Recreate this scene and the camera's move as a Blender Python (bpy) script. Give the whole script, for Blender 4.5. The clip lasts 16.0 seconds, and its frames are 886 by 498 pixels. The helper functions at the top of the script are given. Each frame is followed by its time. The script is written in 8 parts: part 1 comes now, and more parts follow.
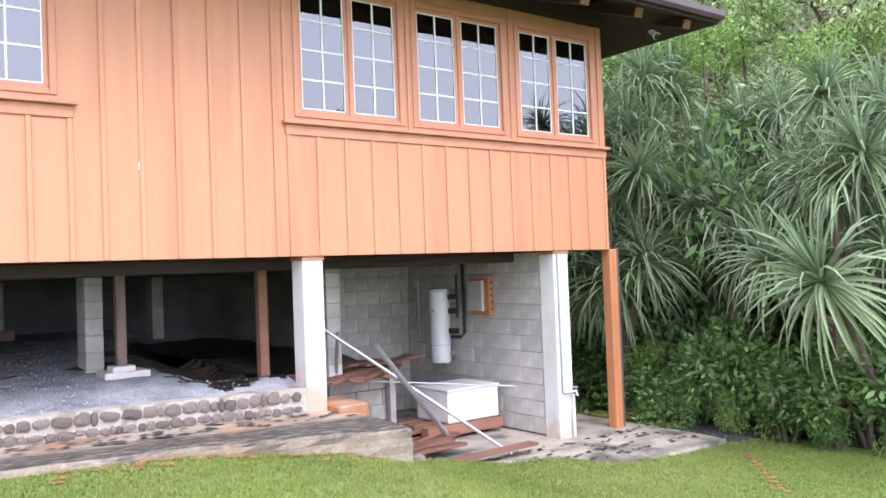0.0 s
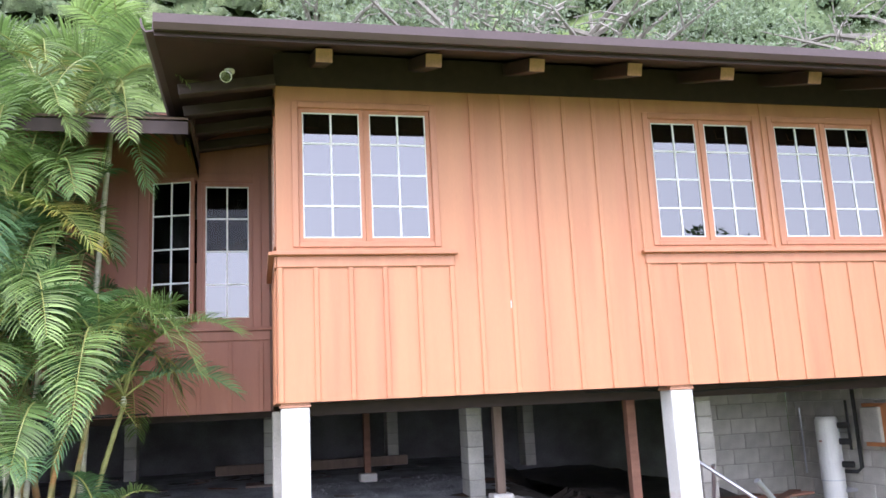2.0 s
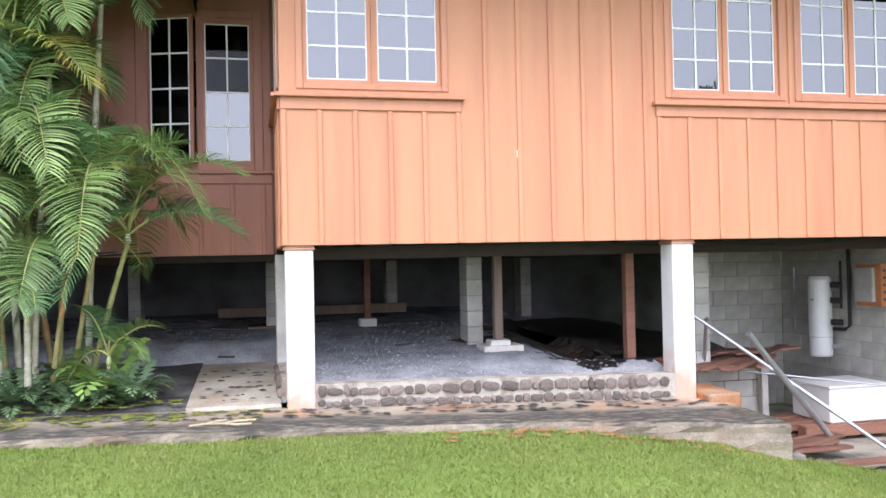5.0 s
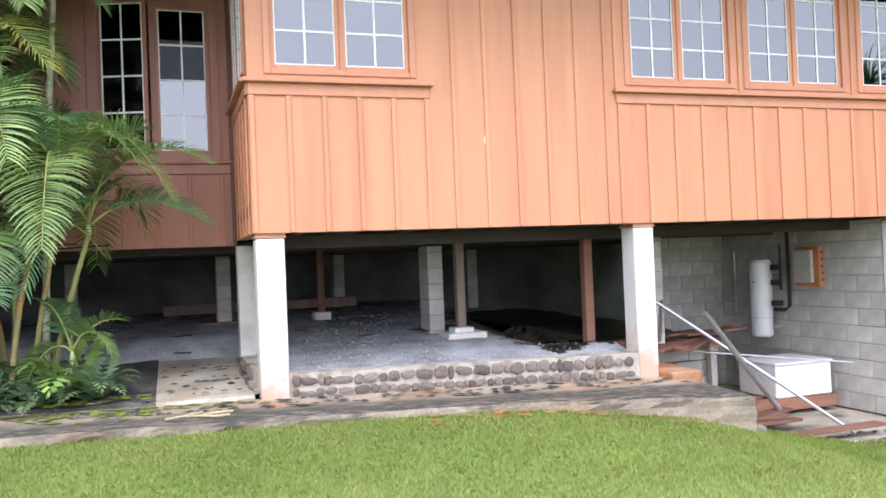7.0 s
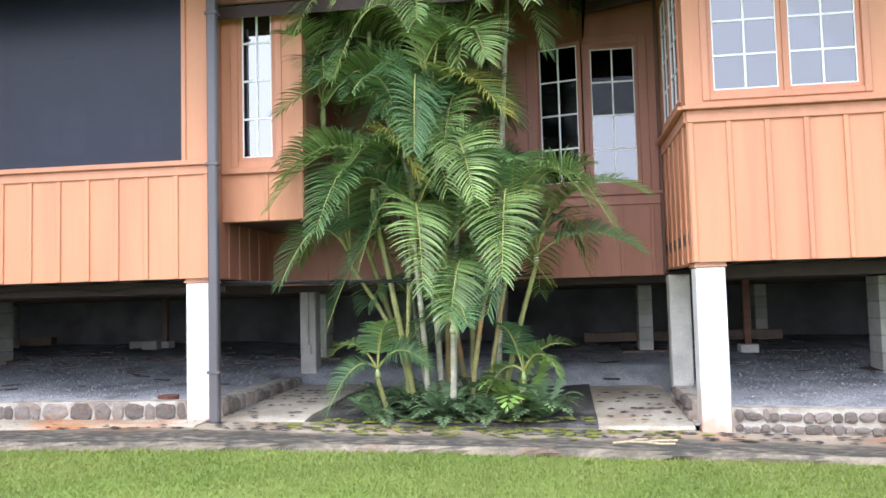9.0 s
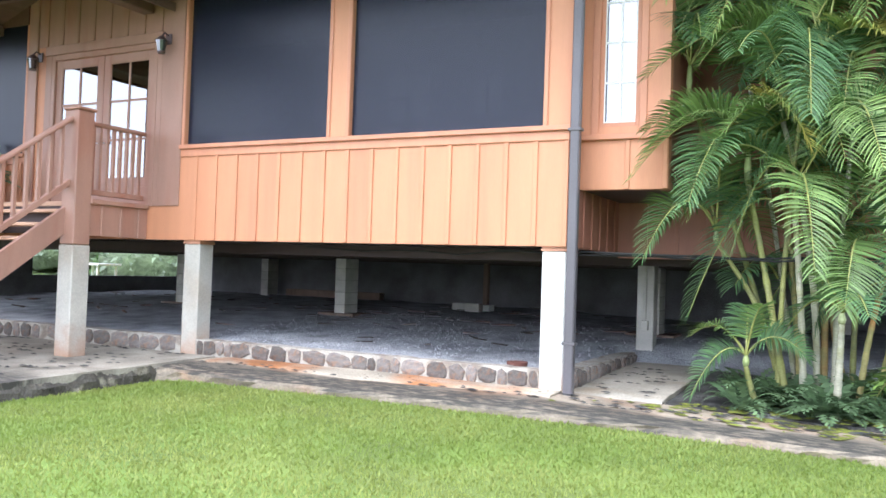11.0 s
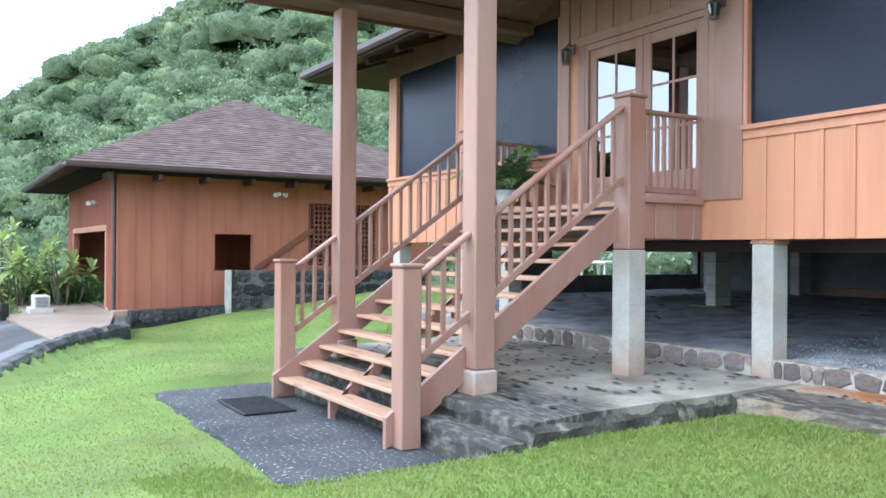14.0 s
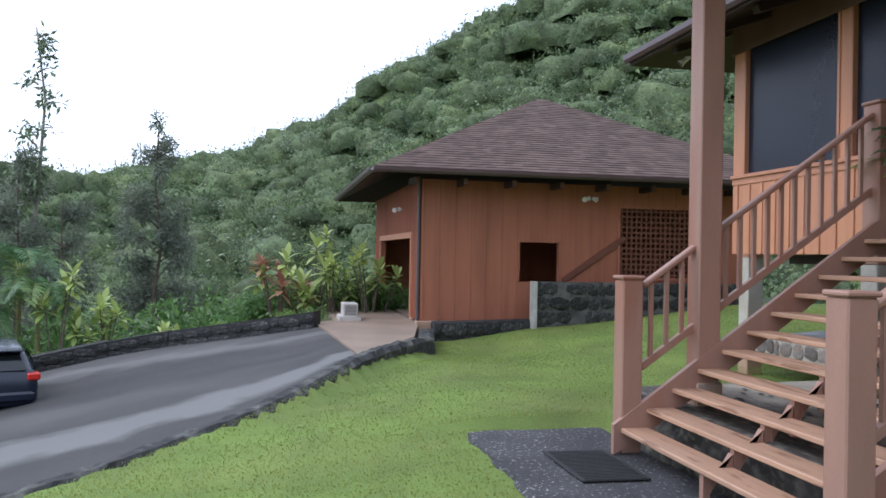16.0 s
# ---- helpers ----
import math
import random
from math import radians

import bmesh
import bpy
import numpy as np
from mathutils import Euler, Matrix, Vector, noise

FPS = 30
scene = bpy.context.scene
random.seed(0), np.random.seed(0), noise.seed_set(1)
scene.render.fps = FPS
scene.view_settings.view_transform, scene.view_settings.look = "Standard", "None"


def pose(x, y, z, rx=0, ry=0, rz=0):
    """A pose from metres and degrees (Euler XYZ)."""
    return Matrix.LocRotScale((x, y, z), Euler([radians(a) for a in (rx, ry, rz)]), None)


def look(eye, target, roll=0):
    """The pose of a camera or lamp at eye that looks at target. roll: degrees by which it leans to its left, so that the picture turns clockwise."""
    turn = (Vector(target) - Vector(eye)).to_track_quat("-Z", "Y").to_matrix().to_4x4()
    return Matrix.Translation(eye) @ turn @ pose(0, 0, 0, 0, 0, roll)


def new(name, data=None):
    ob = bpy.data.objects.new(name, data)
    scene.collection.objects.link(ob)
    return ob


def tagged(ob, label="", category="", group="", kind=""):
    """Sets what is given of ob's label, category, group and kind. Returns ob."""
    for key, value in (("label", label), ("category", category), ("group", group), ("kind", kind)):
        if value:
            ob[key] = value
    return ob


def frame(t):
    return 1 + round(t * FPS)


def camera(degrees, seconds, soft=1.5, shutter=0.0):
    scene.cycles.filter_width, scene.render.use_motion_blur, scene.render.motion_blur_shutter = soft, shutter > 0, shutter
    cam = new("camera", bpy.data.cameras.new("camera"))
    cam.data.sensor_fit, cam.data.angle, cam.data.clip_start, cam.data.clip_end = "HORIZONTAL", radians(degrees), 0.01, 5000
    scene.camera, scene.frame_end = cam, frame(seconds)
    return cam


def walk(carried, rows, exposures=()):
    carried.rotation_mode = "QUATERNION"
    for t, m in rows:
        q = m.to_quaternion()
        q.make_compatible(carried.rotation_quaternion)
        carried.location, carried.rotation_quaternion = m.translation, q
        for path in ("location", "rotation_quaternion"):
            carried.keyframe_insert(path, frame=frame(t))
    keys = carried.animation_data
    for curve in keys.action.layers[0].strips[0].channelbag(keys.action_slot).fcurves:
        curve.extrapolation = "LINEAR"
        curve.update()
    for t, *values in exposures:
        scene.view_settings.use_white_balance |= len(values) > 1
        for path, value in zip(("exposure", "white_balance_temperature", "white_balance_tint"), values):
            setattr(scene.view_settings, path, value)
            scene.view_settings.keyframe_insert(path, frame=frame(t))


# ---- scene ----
cam = camera(56.49, 16.0, soft=1.6)
ROWS = [
    (0.0, -0.083, -8.361, 1.381, -37.05, 1.47, 2.20),
    (0.5, -0.085, -8.402, 1.513, -34.95, 6.76, 2.50),
    (1.0, -0.075, -8.506, 1.495, -30.45, 10.21, 3.65),
    (1.5, -0.099, -8.490, 1.475, -22.55, 10.59, 3.45),
    (2.0, -0.202, -8.467, 1.492, -12.46, 10.82, 2.78),
    (2.5, -0.276, -8.439, 1.527, -4.97, 10.41, 2.03),
    (3.0, -0.316, -8.424, 1.489, -3.14, 7.59, 1.78),
    (3.5, -0.330, -8.377, 1.425, -4.37, 3.77, 1.69),
    (4.0, -0.335, -8.351, 1.414, -5.71, 2.11, 1.81),
    (4.5, -0.315, -8.343, 1.409, -8.06, 1.48, 1.29),
    (5.0, -0.261, -8.361, 1.399, -12.82, 0.93, 1.20),
    (5.2, -0.252, -8.354, 1.394, -14.98, 0.72, 1.29),
    (7.3, -0.832, -8.222, 1.251, -18.42, 0.82, 2.35),
    (7.5, -0.835, -8.226, 1.250, -13.73, 0.85, 2.01),
    (8.0, -0.887, -8.212, 1.261, -1.98, 0.32, 1.66),
    (8.5, -1.088, -8.261, 1.259, 4.01, 2.29, 1.44),
    (9.0, -1.266, -8.251, 1.276, 8.19, 3.71, 1.50),
    (9.5, -1.400, -8.278, 1.293, 14.52, 4.14, 1.34),
    (9.7, -1.467, -8.287, 1.296, 17.22, 3.89, 1.17),
    (11.8, -2.657, -7.946, 1.336, 32.36, 1.41, -1.33),
    (12.0, -2.749, -7.912, 1.348, 34.36, 1.83, -0.61),
    (12.5, -3.059, -7.820, 1.364, 40.57, 0.84, -0.59),
    (13.0, -3.362, -7.652, 1.398, 47.56, 1.35, -1.68),
    (13.5, -3.768, -7.571, 1.428, 51.94, 0.96, -2.40),
    (14.0, -4.259, -7.570, 1.452, 58.62, 0.11, -0.43),
    (14.5, -4.790, -7.416, 1.478, 68.70, 1.34, -1.22),
    (15.0, -5.383, -7.335, 1.455, 74.04, 2.04, -2.02),
    (15.5, -5.973, -7.319, 1.498, 74.72, 0.80, -0.98),
    (16.0, -6.617, -7.268, 1.496, 78.41, 0.41, -1.09),
]
EXPOSURES = [(0.0, 0.85, 5800, 23), (1.5, 0.86, 5750, 25), (2.5, 0.95, 5800, 24), (3.5, 0.82, 5850, 21), (5.0, 0.75, 5850, 20), (7.5, 0.7, 5900, 19), (9.5, 0.86, 5750, 16), (12.0, 1.13, 5500, 14), (13.0, 1.08, 5250, 12), (14.0, 0.78, 5200, 9), (14.5, 0.52, 5400, 14), (15.0, 0.1, 5450, 15), (16.0, -0.34, 5600, 16)]
walk(cam, [(t, pose(x, y, z, 90 + pitch, roll, yaw)) for t, x, y, z, yaw, pitch, roll in ROWS], EXPOSURES)

# ---- light: a bright overcast sky with a wide, weak sun ----
world = bpy.data.worlds.new("sky")
scene.world = world
world.use_nodes = True
wn, wl = world.node_tree.nodes, world.node_tree.links
wn.clear()
sky = wn.new("ShaderNodeTexSky")
sky.sky_type, sky.sun_disc = "NISHITA", False
sky.sun_elevation, sky.sun_rotation = radians(52), radians(200)
sky.air_density, sky.dust_density = 1.0, 3.0
bg_sky = wn.new("ShaderNodeBackground")
bg_sky.inputs["Strength"].default_value = 0.06
bg_cloud = wn.new("ShaderNodeBackground")
bg_cloud.inputs["Color"].default_value = (0.93, 0.97, 1.0, 1)
bg_cloud.inputs["Strength"].default_value = 1.75
wadd, wout = wn.new("ShaderNodeAddShader"), wn.new("ShaderNodeOutputWorld")
wl.new(sky.outputs[0], bg_sky.inputs["Color"])
wl.new(bg_sky.outputs[0], wadd.inputs[0])
wl.new(bg_cloud.outputs[0], wadd.inputs[1])
wl.new(wadd.outputs[0], wout.inputs[0])
sun = new("sun", bpy.data.lights.new("sun", "SUN"))
sun.data.energy, sun.data.angle, sun.data.color = 0.9, radians(25), (1.0, 0.95, 0.88)
sun.matrix_world = look((-4, -30, 38), (0, 0, 0))


# ---- materials ----
def material(name, color, rough=0.6, vary=0.15, scale=3.0, fine=60.0, bump=0.15, metal=0.0, second=None, second_scale=1.2,
             second_cut=(0.5, 0.68), stretch=(1, 1, 1), spec=0.5, per_object=0.0, per_island=0.0, bump_scale=None, depth=0.01):
    """A painted, wooden, stone or leafy surface with a coarse and a fine variation and a second tone in patches."""
    m = bpy.data.materials.new(name)
    m.use_nodes = True
    n, l = m.node_tree.nodes, m.node_tree.links
    b = n["Principled BSDF"]
    b.inputs["Roughness"].default_value = rough
    b.inputs["Metallic"].default_value = metal
    b.inputs["Specular IOR Level"].default_value = spec
    co = n.new("ShaderNodeTexCoord")
    mp = n.new("ShaderNodeMapping")
    mp.inputs["Scale"].default_value = stretch
    l.new(co.outputs["Object"], mp.inputs["Vector"])

    def noise_tex(s, detail=6):
        t = n.new("ShaderNodeTexNoise")
        t.inputs["Scale"].default_value, t.inputs["Detail"].default_value = s, detail
        l.new(mp.outputs[0], t.inputs["Vector"])
        return t

    def mixed(a, bb, fac, mode="MIX"):
        x = n.new("ShaderNodeMix")
        x.data_type, x.blend_type = "RGBA", mode
        for k, v in ((0, fac), (6, a), (7, bb)):
            if hasattr(v, "is_output"):
                l.new(v, x.inputs[k])
            else:
                x.inputs[k].default_value = v
        return x.outputs[2]

    def ranged(v, a, bb, lo=0.0, hi=1.0):
        r = n.new("ShaderNodeMapRange")
        for k, q in ((1, lo), (2, hi), (3, a), (4, bb)):
            r.inputs[k].default_value = q
        l.new(v, r.inputs[0])
        return r.outputs[0]

    big, small = noise_tex(scale), noise_tex(fine, 4)
    tone = n.new("ShaderNodeMath")
    tone.operation = "MULTIPLY"
    l.new(ranged(big.outputs[0], 1 - vary * 1.6, 1 + vary * 1.6, 0.25, 0.75), tone.inputs[0])
    l.new(ranged(small.outputs[0], 1 - vary, 1 + vary, 0.25, 0.75), tone.inputs[1])
    value = tone.outputs[0]
    if per_object or per_island:
        src = n.new("ShaderNodeObjectInfo").outputs["Random"] if per_object else n.new("ShaderNodeNewGeometry").outputs["Random Per Island"]
        k = per_object or per_island
        mul = n.new("ShaderNodeMath")
        mul.operation = "MULTIPLY"
        l.new(value, mul.inputs[0])
        l.new(ranged(src, 1 - k, 1 + k), mul.inputs[1])
        value = mul.outputs[0]
    col = (*color, 1)
    if second:
        patch = noise_tex(second_scale, 9)
        col = mixed((*color, 1), (*second, 1), ranged(patch.outputs[0], 0, 1, *second_cut))
    comb = n.new("ShaderNodeCombineColor")
    for k in range(3):
        l.new(value, comb.inputs[k])
    l.new(mixed(col, comb.outputs[0], 1.0, "MULTIPLY"), b.inputs["Base Color"])
    if bump:
        bt = noise_tex(bump_scale or fine, 8)
        bm_ = n.new("ShaderNodeBump")
        bm_.inputs["Strength"].default_value, bm_.inputs["Distance"].default_value = bump, depth
        l.new(bt.outputs[0], bm_.inputs["Height"])
        l.new(bm_.outputs[0], b.inputs["Normal"])
    return m


M_SIDING = material("orange_stained_siding", (0.58, 0.265, 0.138), 0.55, 0.045, 1.1, 26, 0.12, stretch=(6, 6, 0.5), second=(0.53, 0.225, 0.12), second_scale=0.5, per_object=0.03)
M_SIDING2 = material("orange_stained_trim", (0.55, 0.245, 0.135), 0.5, 0.06, 1.3, 30, 0.1, stretch=(5, 5, 0.6), per_object=0.04)
# darker, redder copy of the siding; the recess's shade is put into its colour
M_RECESS_SHADE = material("shaded_red_brown_siding", (0.34, 0.145, 0.09), 0.5, 0.05, 1.1, 26, 0.12, stretch=(6, 6, 0.5), second=(0.29, 0.12, 0.075), second_scale=0.5, per_object=0.03)
M_GARAGE = material("red_brown_stained_siding", (0.37, 0.135, 0.072), 0.6, 0.06, 1.1, 26, 0.12, stretch=(6, 6, 0.5), second=(0.31, 0.11, 0.058), second_scale=0.4, per_object=0.04)
M_PORCH = material("faded_brown_stained_wood", (0.365, 0.205, 0.148), 0.5, 0.06, 1.5, 40, 0.1, stretch=(3, 3, 0.7), second=(0.34, 0.155, 0.10), second_scale=0.8, per_object=0.04)
M_TREAD = material("worn_stair_tread_wood", (0.50, 0.30, 0.19), 0.5, 0.08, 2.0, 40, 0.15, stretch=(1, 8, 8), second=(0.28, 0.15, 0.085), second_scale=1.6, second_cut=(0.58, 0.62), per_object=0.05)
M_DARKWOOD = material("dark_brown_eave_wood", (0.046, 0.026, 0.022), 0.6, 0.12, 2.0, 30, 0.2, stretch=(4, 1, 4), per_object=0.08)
M_JOIST = material("grey_weathered_joist", (0.12, 0.10, 0.095), 0.85, 0.2, 2.0, 30, 0.3, stretch=(4, 1, 4), per_object=0.25)
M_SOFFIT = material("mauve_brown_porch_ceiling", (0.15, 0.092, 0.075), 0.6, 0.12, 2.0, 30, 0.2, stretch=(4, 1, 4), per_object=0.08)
M_RAFTER = material("pale_end_grain", (0.50, 0.255, 0.16), 0.7, 0.15, 6, 60, 0.3, per_object=0.15)
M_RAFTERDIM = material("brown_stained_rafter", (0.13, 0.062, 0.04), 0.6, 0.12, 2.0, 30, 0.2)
M_GUTTER = material("dark_brown_gutter", (0.10, 0.065, 0.065), 0.35, 0.08, 2, 40, 0.05)
M_PIPE = material("grey_brown_downspout", (0.11, 0.10, 0.105), 0.4, 0.08, 2, 40, 0.05)
M_WHITE = material("white_painted_wood", (0.80, 0.80, 0.77), 0.45, 0.04, 4, 60, 0.05)
M_PILLAR = material("white_painted_concrete", (0.74, 0.73, 0.69), 0.7, 0.06, 2.2, 50, 0.25, second=(0.70, 0.62, 0.53), second_scale=1.4, second_cut=(0.56, 0.8))
def splash_stain(m, color, low, high):
    """Rusty soil splashed up the foot of a pillar, with a ragged upper edge."""
    n, l = m.node_tree.nodes, m.node_tree.links
    b = n["Principled BSDF"]
    src = b.inputs["Base Color"].links[0].from_socket
    co, sep, tx = n.new("ShaderNodeTexCoord"), n.new("ShaderNodeSeparateXYZ"), n.new("ShaderNodeTexNoise")
    tx.inputs["Scale"].default_value, tx.inputs["Detail"].default_value = 5.0, 8
    l.new(co.outputs["Object"], sep.inputs[0])
    l.new(co.outputs["Object"], tx.inputs["Vector"])
    add, rg, mx = n.new("ShaderNodeMath"), n.new("ShaderNodeMapRange"), n.new("ShaderNodeMix")
    add.operation = "MULTIPLY_ADD"
    add.inputs[1].default_value = 0.7
    l.new(tx.outputs[0], add.inputs[0])
    l.new(sep.outputs[2], add.inputs[2])
    for k, q in ((1, low), (2, high), (3, 0.75), (4, 0.0)):
        rg.inputs[k].default_value = q
    l.new(add.outputs[0], rg.inputs[0])
    mx.data_type = "RGBA"
    l.new(rg.outputs[0], mx.inputs[0])
    l.new(src, mx.inputs[6])
    mx.inputs[7].default_value = (*color, 1)
    l.new(mx.outputs[2], b.inputs["Base Color"])
    return m


M_PILLAR_TALL = material("white_painted_concrete", (0.74, 0.73, 0.69), 0.7, 0.06, 2.2, 50, 0.25, second=(0.60, 0.53, 0.44), second_scale=1.4, second_cut=(0.54, 0.8))
M_PILLAR_GREY = material("grey_weathered_pillar", (0.48, 0.455, 0.39), 0.8, 0.12, 1.8, 50, 0.3, second=(0.42, 0.36, 0.28), second_scale=1.6, second_cut=(0.5, 0.7))
splash_stain(M_PILLAR_TALL, (0.50, 0.33, 0.20), -0.75, -0.35)
splash_stain(M_PILLAR_GREY, (0.42, 0.22, 0.12), 0.4, 0.85)
splash_stain(M_PILLAR, (0.50, 0.25, 0.13), 0.30, 0.78)
M_CMU = material("grey_concrete_block", (0.50, 0.48, 0.43), 0.9, 0.12, 4, 70, 0.6, per_object=0.10)
M_MORTAR = material("mortar", (0.38, 0.36, 0.32), 0.95, 0.12, 5, 80, 0.5)
M_CONCRETE = material("weathered_concrete", (0.36, 0.32, 0.25), 0.9, 0.2, 1.8, 40, 0.6, second=(0.085, 0.078, 0.066), second_scale=1.3, second_cut=(0.38, 0.54), stretch=(0.7, 1.6, 1))
M_PATH = material("weathered_path_concrete", (0.34, 0.28, 0.205), 0.9, 0.25, 1.8, 40, 0.7, second=(0.36, 0.19, 0.10), second_scale=1.2, second_cut=(0.52, 0.70), stretch=(0.7, 1.6, 1))


def streak(m, dark, y0, y1, y2, y3, side=0.3):
    """Black algae growing in a ragged band along a path."""
    n, l = m.node_tree.nodes, m.node_tree.links
    b = n["Principled BSDF"]
    src = b.inputs["Base Color"].links[0].from_socket
    geo, sep, nz, nz2 = n.new("ShaderNodeNewGeometry"), n.new("ShaderNodeSeparateXYZ"), n.new("ShaderNodeTexNoise"), n.new("ShaderNodeTexNoise")
    mp = n.new("ShaderNodeMapping")
    mp.inputs["Scale"].default_value = (0.8, 2.2, 1)
    l.new(geo.outputs["Position"], sep.inputs[0])
    l.new(geo.outputs["Position"], mp.inputs[0])
    nz.inputs["Scale"].default_value, nz.inputs["Detail"].default_value = 1.6, 8
    nz2.inputs["Scale"].default_value, nz2.inputs["Detail"].default_value = 9, 6
    l.new(mp.outputs[0], nz.inputs[0])
    l.new(mp.outputs[0], nz2.inputs[0])
    add = n.new("ShaderNodeMath")
    add.operation = "MULTIPLY_ADD"
    l.new(nz.outputs[0], add.inputs[0])
    add.inputs[1].default_value = 0.5
    l.new(sep.outputs["Y"], add.inputs[2])
    ra = []
    for lo, hi in ((y0, y1), (y3, y2)):
        r = n.new("ShaderNodeMapRange")
        r.interpolation_type = "SMOOTHSTEP"
        r.inputs[1].default_value, r.inputs[2].default_value = lo + 0.25, hi + 0.25
        l.new(add.outputs[0], r.inputs[0])
        ra.append(r.outputs[0])
    mul, mul2 = n.new("ShaderNodeMath"), n.new("ShaderNodeMath")
    mul.operation = mul2.operation = "MULTIPLY"
    l.new(ra[0], mul.inputs[0])
    l.new(ra[1], mul.inputs[1])
    sp = n.new("ShaderNodeMapRange")
    sp.inputs[1].default_value, sp.inputs[2].default_value, sp.inputs[3].default_value = 0.3, 0.55, 0.45
    l.new(nz2.outputs[0], sp.inputs[0])
    nsep, up, mul3 = n.new("ShaderNodeSeparateXYZ"), n.new("ShaderNodeMapRange"), n.new("ShaderNodeMath")
    l.new(geo.outputs["Normal"], nsep.inputs[0])
    l.new(nsep.outputs["Z"], up.inputs[0])
    up.inputs[1].default_value, up.inputs[2].default_value, up.inputs[3].default_value = 0.2, 0.8, side
    mul3.operation = "MULTIPLY"
    l.new(mul.outputs[0], mul3.inputs[0])
    l.new(up.outputs[0], mul3.inputs[1])
    l.new(mul3.outputs[0], mul2.inputs[0])
    l.new(sp.outputs[0], mul2.inputs[1])
    mx = n.new("ShaderNodeMix")
    mx.data_type = "RGBA"
    l.new(mul2.outputs[0], mx.inputs[0])
    l.new(src, mx.inputs[6])
    mx.inputs[7].default_value = (*dark, 1)
    l.new(mx.outputs[2], b.inputs["Base Color"])


streak(M_PATH, (0.055, 0.052, 0.042), -1.5, -1.4, -0.62, -0.30)
M_SLAB = material("stained_slab_concrete", (0.33, 0.30, 0.24), 0.9, 0.2, 1.8, 40, 0.6, second=(0.20, 0.18, 0.14), second_scale=1.3, second_cut=(0.5, 0.65))
streak(M_SLAB, (0.055, 0.05, 0.042), -4.5, -4.4, -2.75, -2.1, 1.0)
M_CONC_PALE = material("pale_terrace_concrete", (0.40, 0.355, 0.28), 0.9, 0.2, 1.8, 40, 0.6, second=(0.13, 0.12, 0.10), second_scale=1.6, second_cut=(0.50, 0.66))
M_CONC_ORANGE = material("orange_stained_concrete", (0.41, 0.36, 0.275), 0.9, 0.22, 1.8, 40, 0.6, second=(0.37, 0.16, 0.06), second_scale=1.1, second_cut=(0.42, 0.6))
M_STRIP = material("pale_stained_strip_concrete", (0.44, 0.40, 0.32), 0.9, 0.22, 1.8, 40, 0.6, second=(0.30, 0.23, 0.15), second_scale=1.3, second_cut=(0.48, 0.7))
M_CONC_DARK = material("black_mossy_concrete", (0.05, 0.05, 0.052), 0.85, 0.3, 1.6, 30, 0.8, second=(0.30, 0.29, 0.27), second_scale=26, second_cut=(0.60, 0.66))
M_STONE = material("lava_stone", (0.20, 0.175, 0.155), 0.85, 0.2, 6, 60, 0.7, per_object=0.4, second=(0.22, 0.13, 0.08), second_scale=3)
M_STONE_DARK = material("black_lava_stone", (0.033, 0.033, 0.032), 0.9, 0.3, 6, 60, 0.8, per_object=0.4, second=(0.10, 0.10, 0.085), second_scale=3, per_island=0.0)
M_GROUT = material("pale_lime_mortar", (0.47, 0.43, 0.36), 0.95, 0.15, 5, 60, 0.7, second=(0.24, 0.20, 0.16), second_scale=5, second_cut=(0.48, 0.62))
M_GROUT_GREY = material("grey_mortar", (0.13, 0.125, 0.115), 0.95, 0.25, 5, 60, 0.7, second=(0.05, 0.05, 0.045), second_scale=3)
M_GROUT_DARK = material("dark_mortar", (0.04, 0.04, 0.037), 0.95, 0.2, 5, 60, 0.7)
M_GRAVEL = material("grey_crushed_gravel", (0.33, 0.338, 0.352), 0.95, 0.30, 2.5, 45, 1.0, second=(0.24, 0.242, 0.25), second_scale=0.7, second_cut=(0.52, 0.66), depth=0.02)
M_EARTH = material("bare_dark_earth", (0.05, 0.04, 0.032), 0.95, 0.3, 2, 30, 0.8, second=(0.17, 0.08, 0.045), second_scale=1.4)
M_SHINGLE = material("brown_asphalt_shingle", (0.125, 0.083, 0.068), 0.95, 0.14, 2.0, 120, 0.5, per_island=0.24)
M_ASPHALT = material("driveway_asphalt", (0.05, 0.048, 0.045), 0.85, 0.18, 0.6, 120, 0.5, second=(0.076, 0.073, 0.068), second_scale=0.35, second_cut=(0.45, 0.66), stretch=(1, 0.6, 1), spec=0.25)


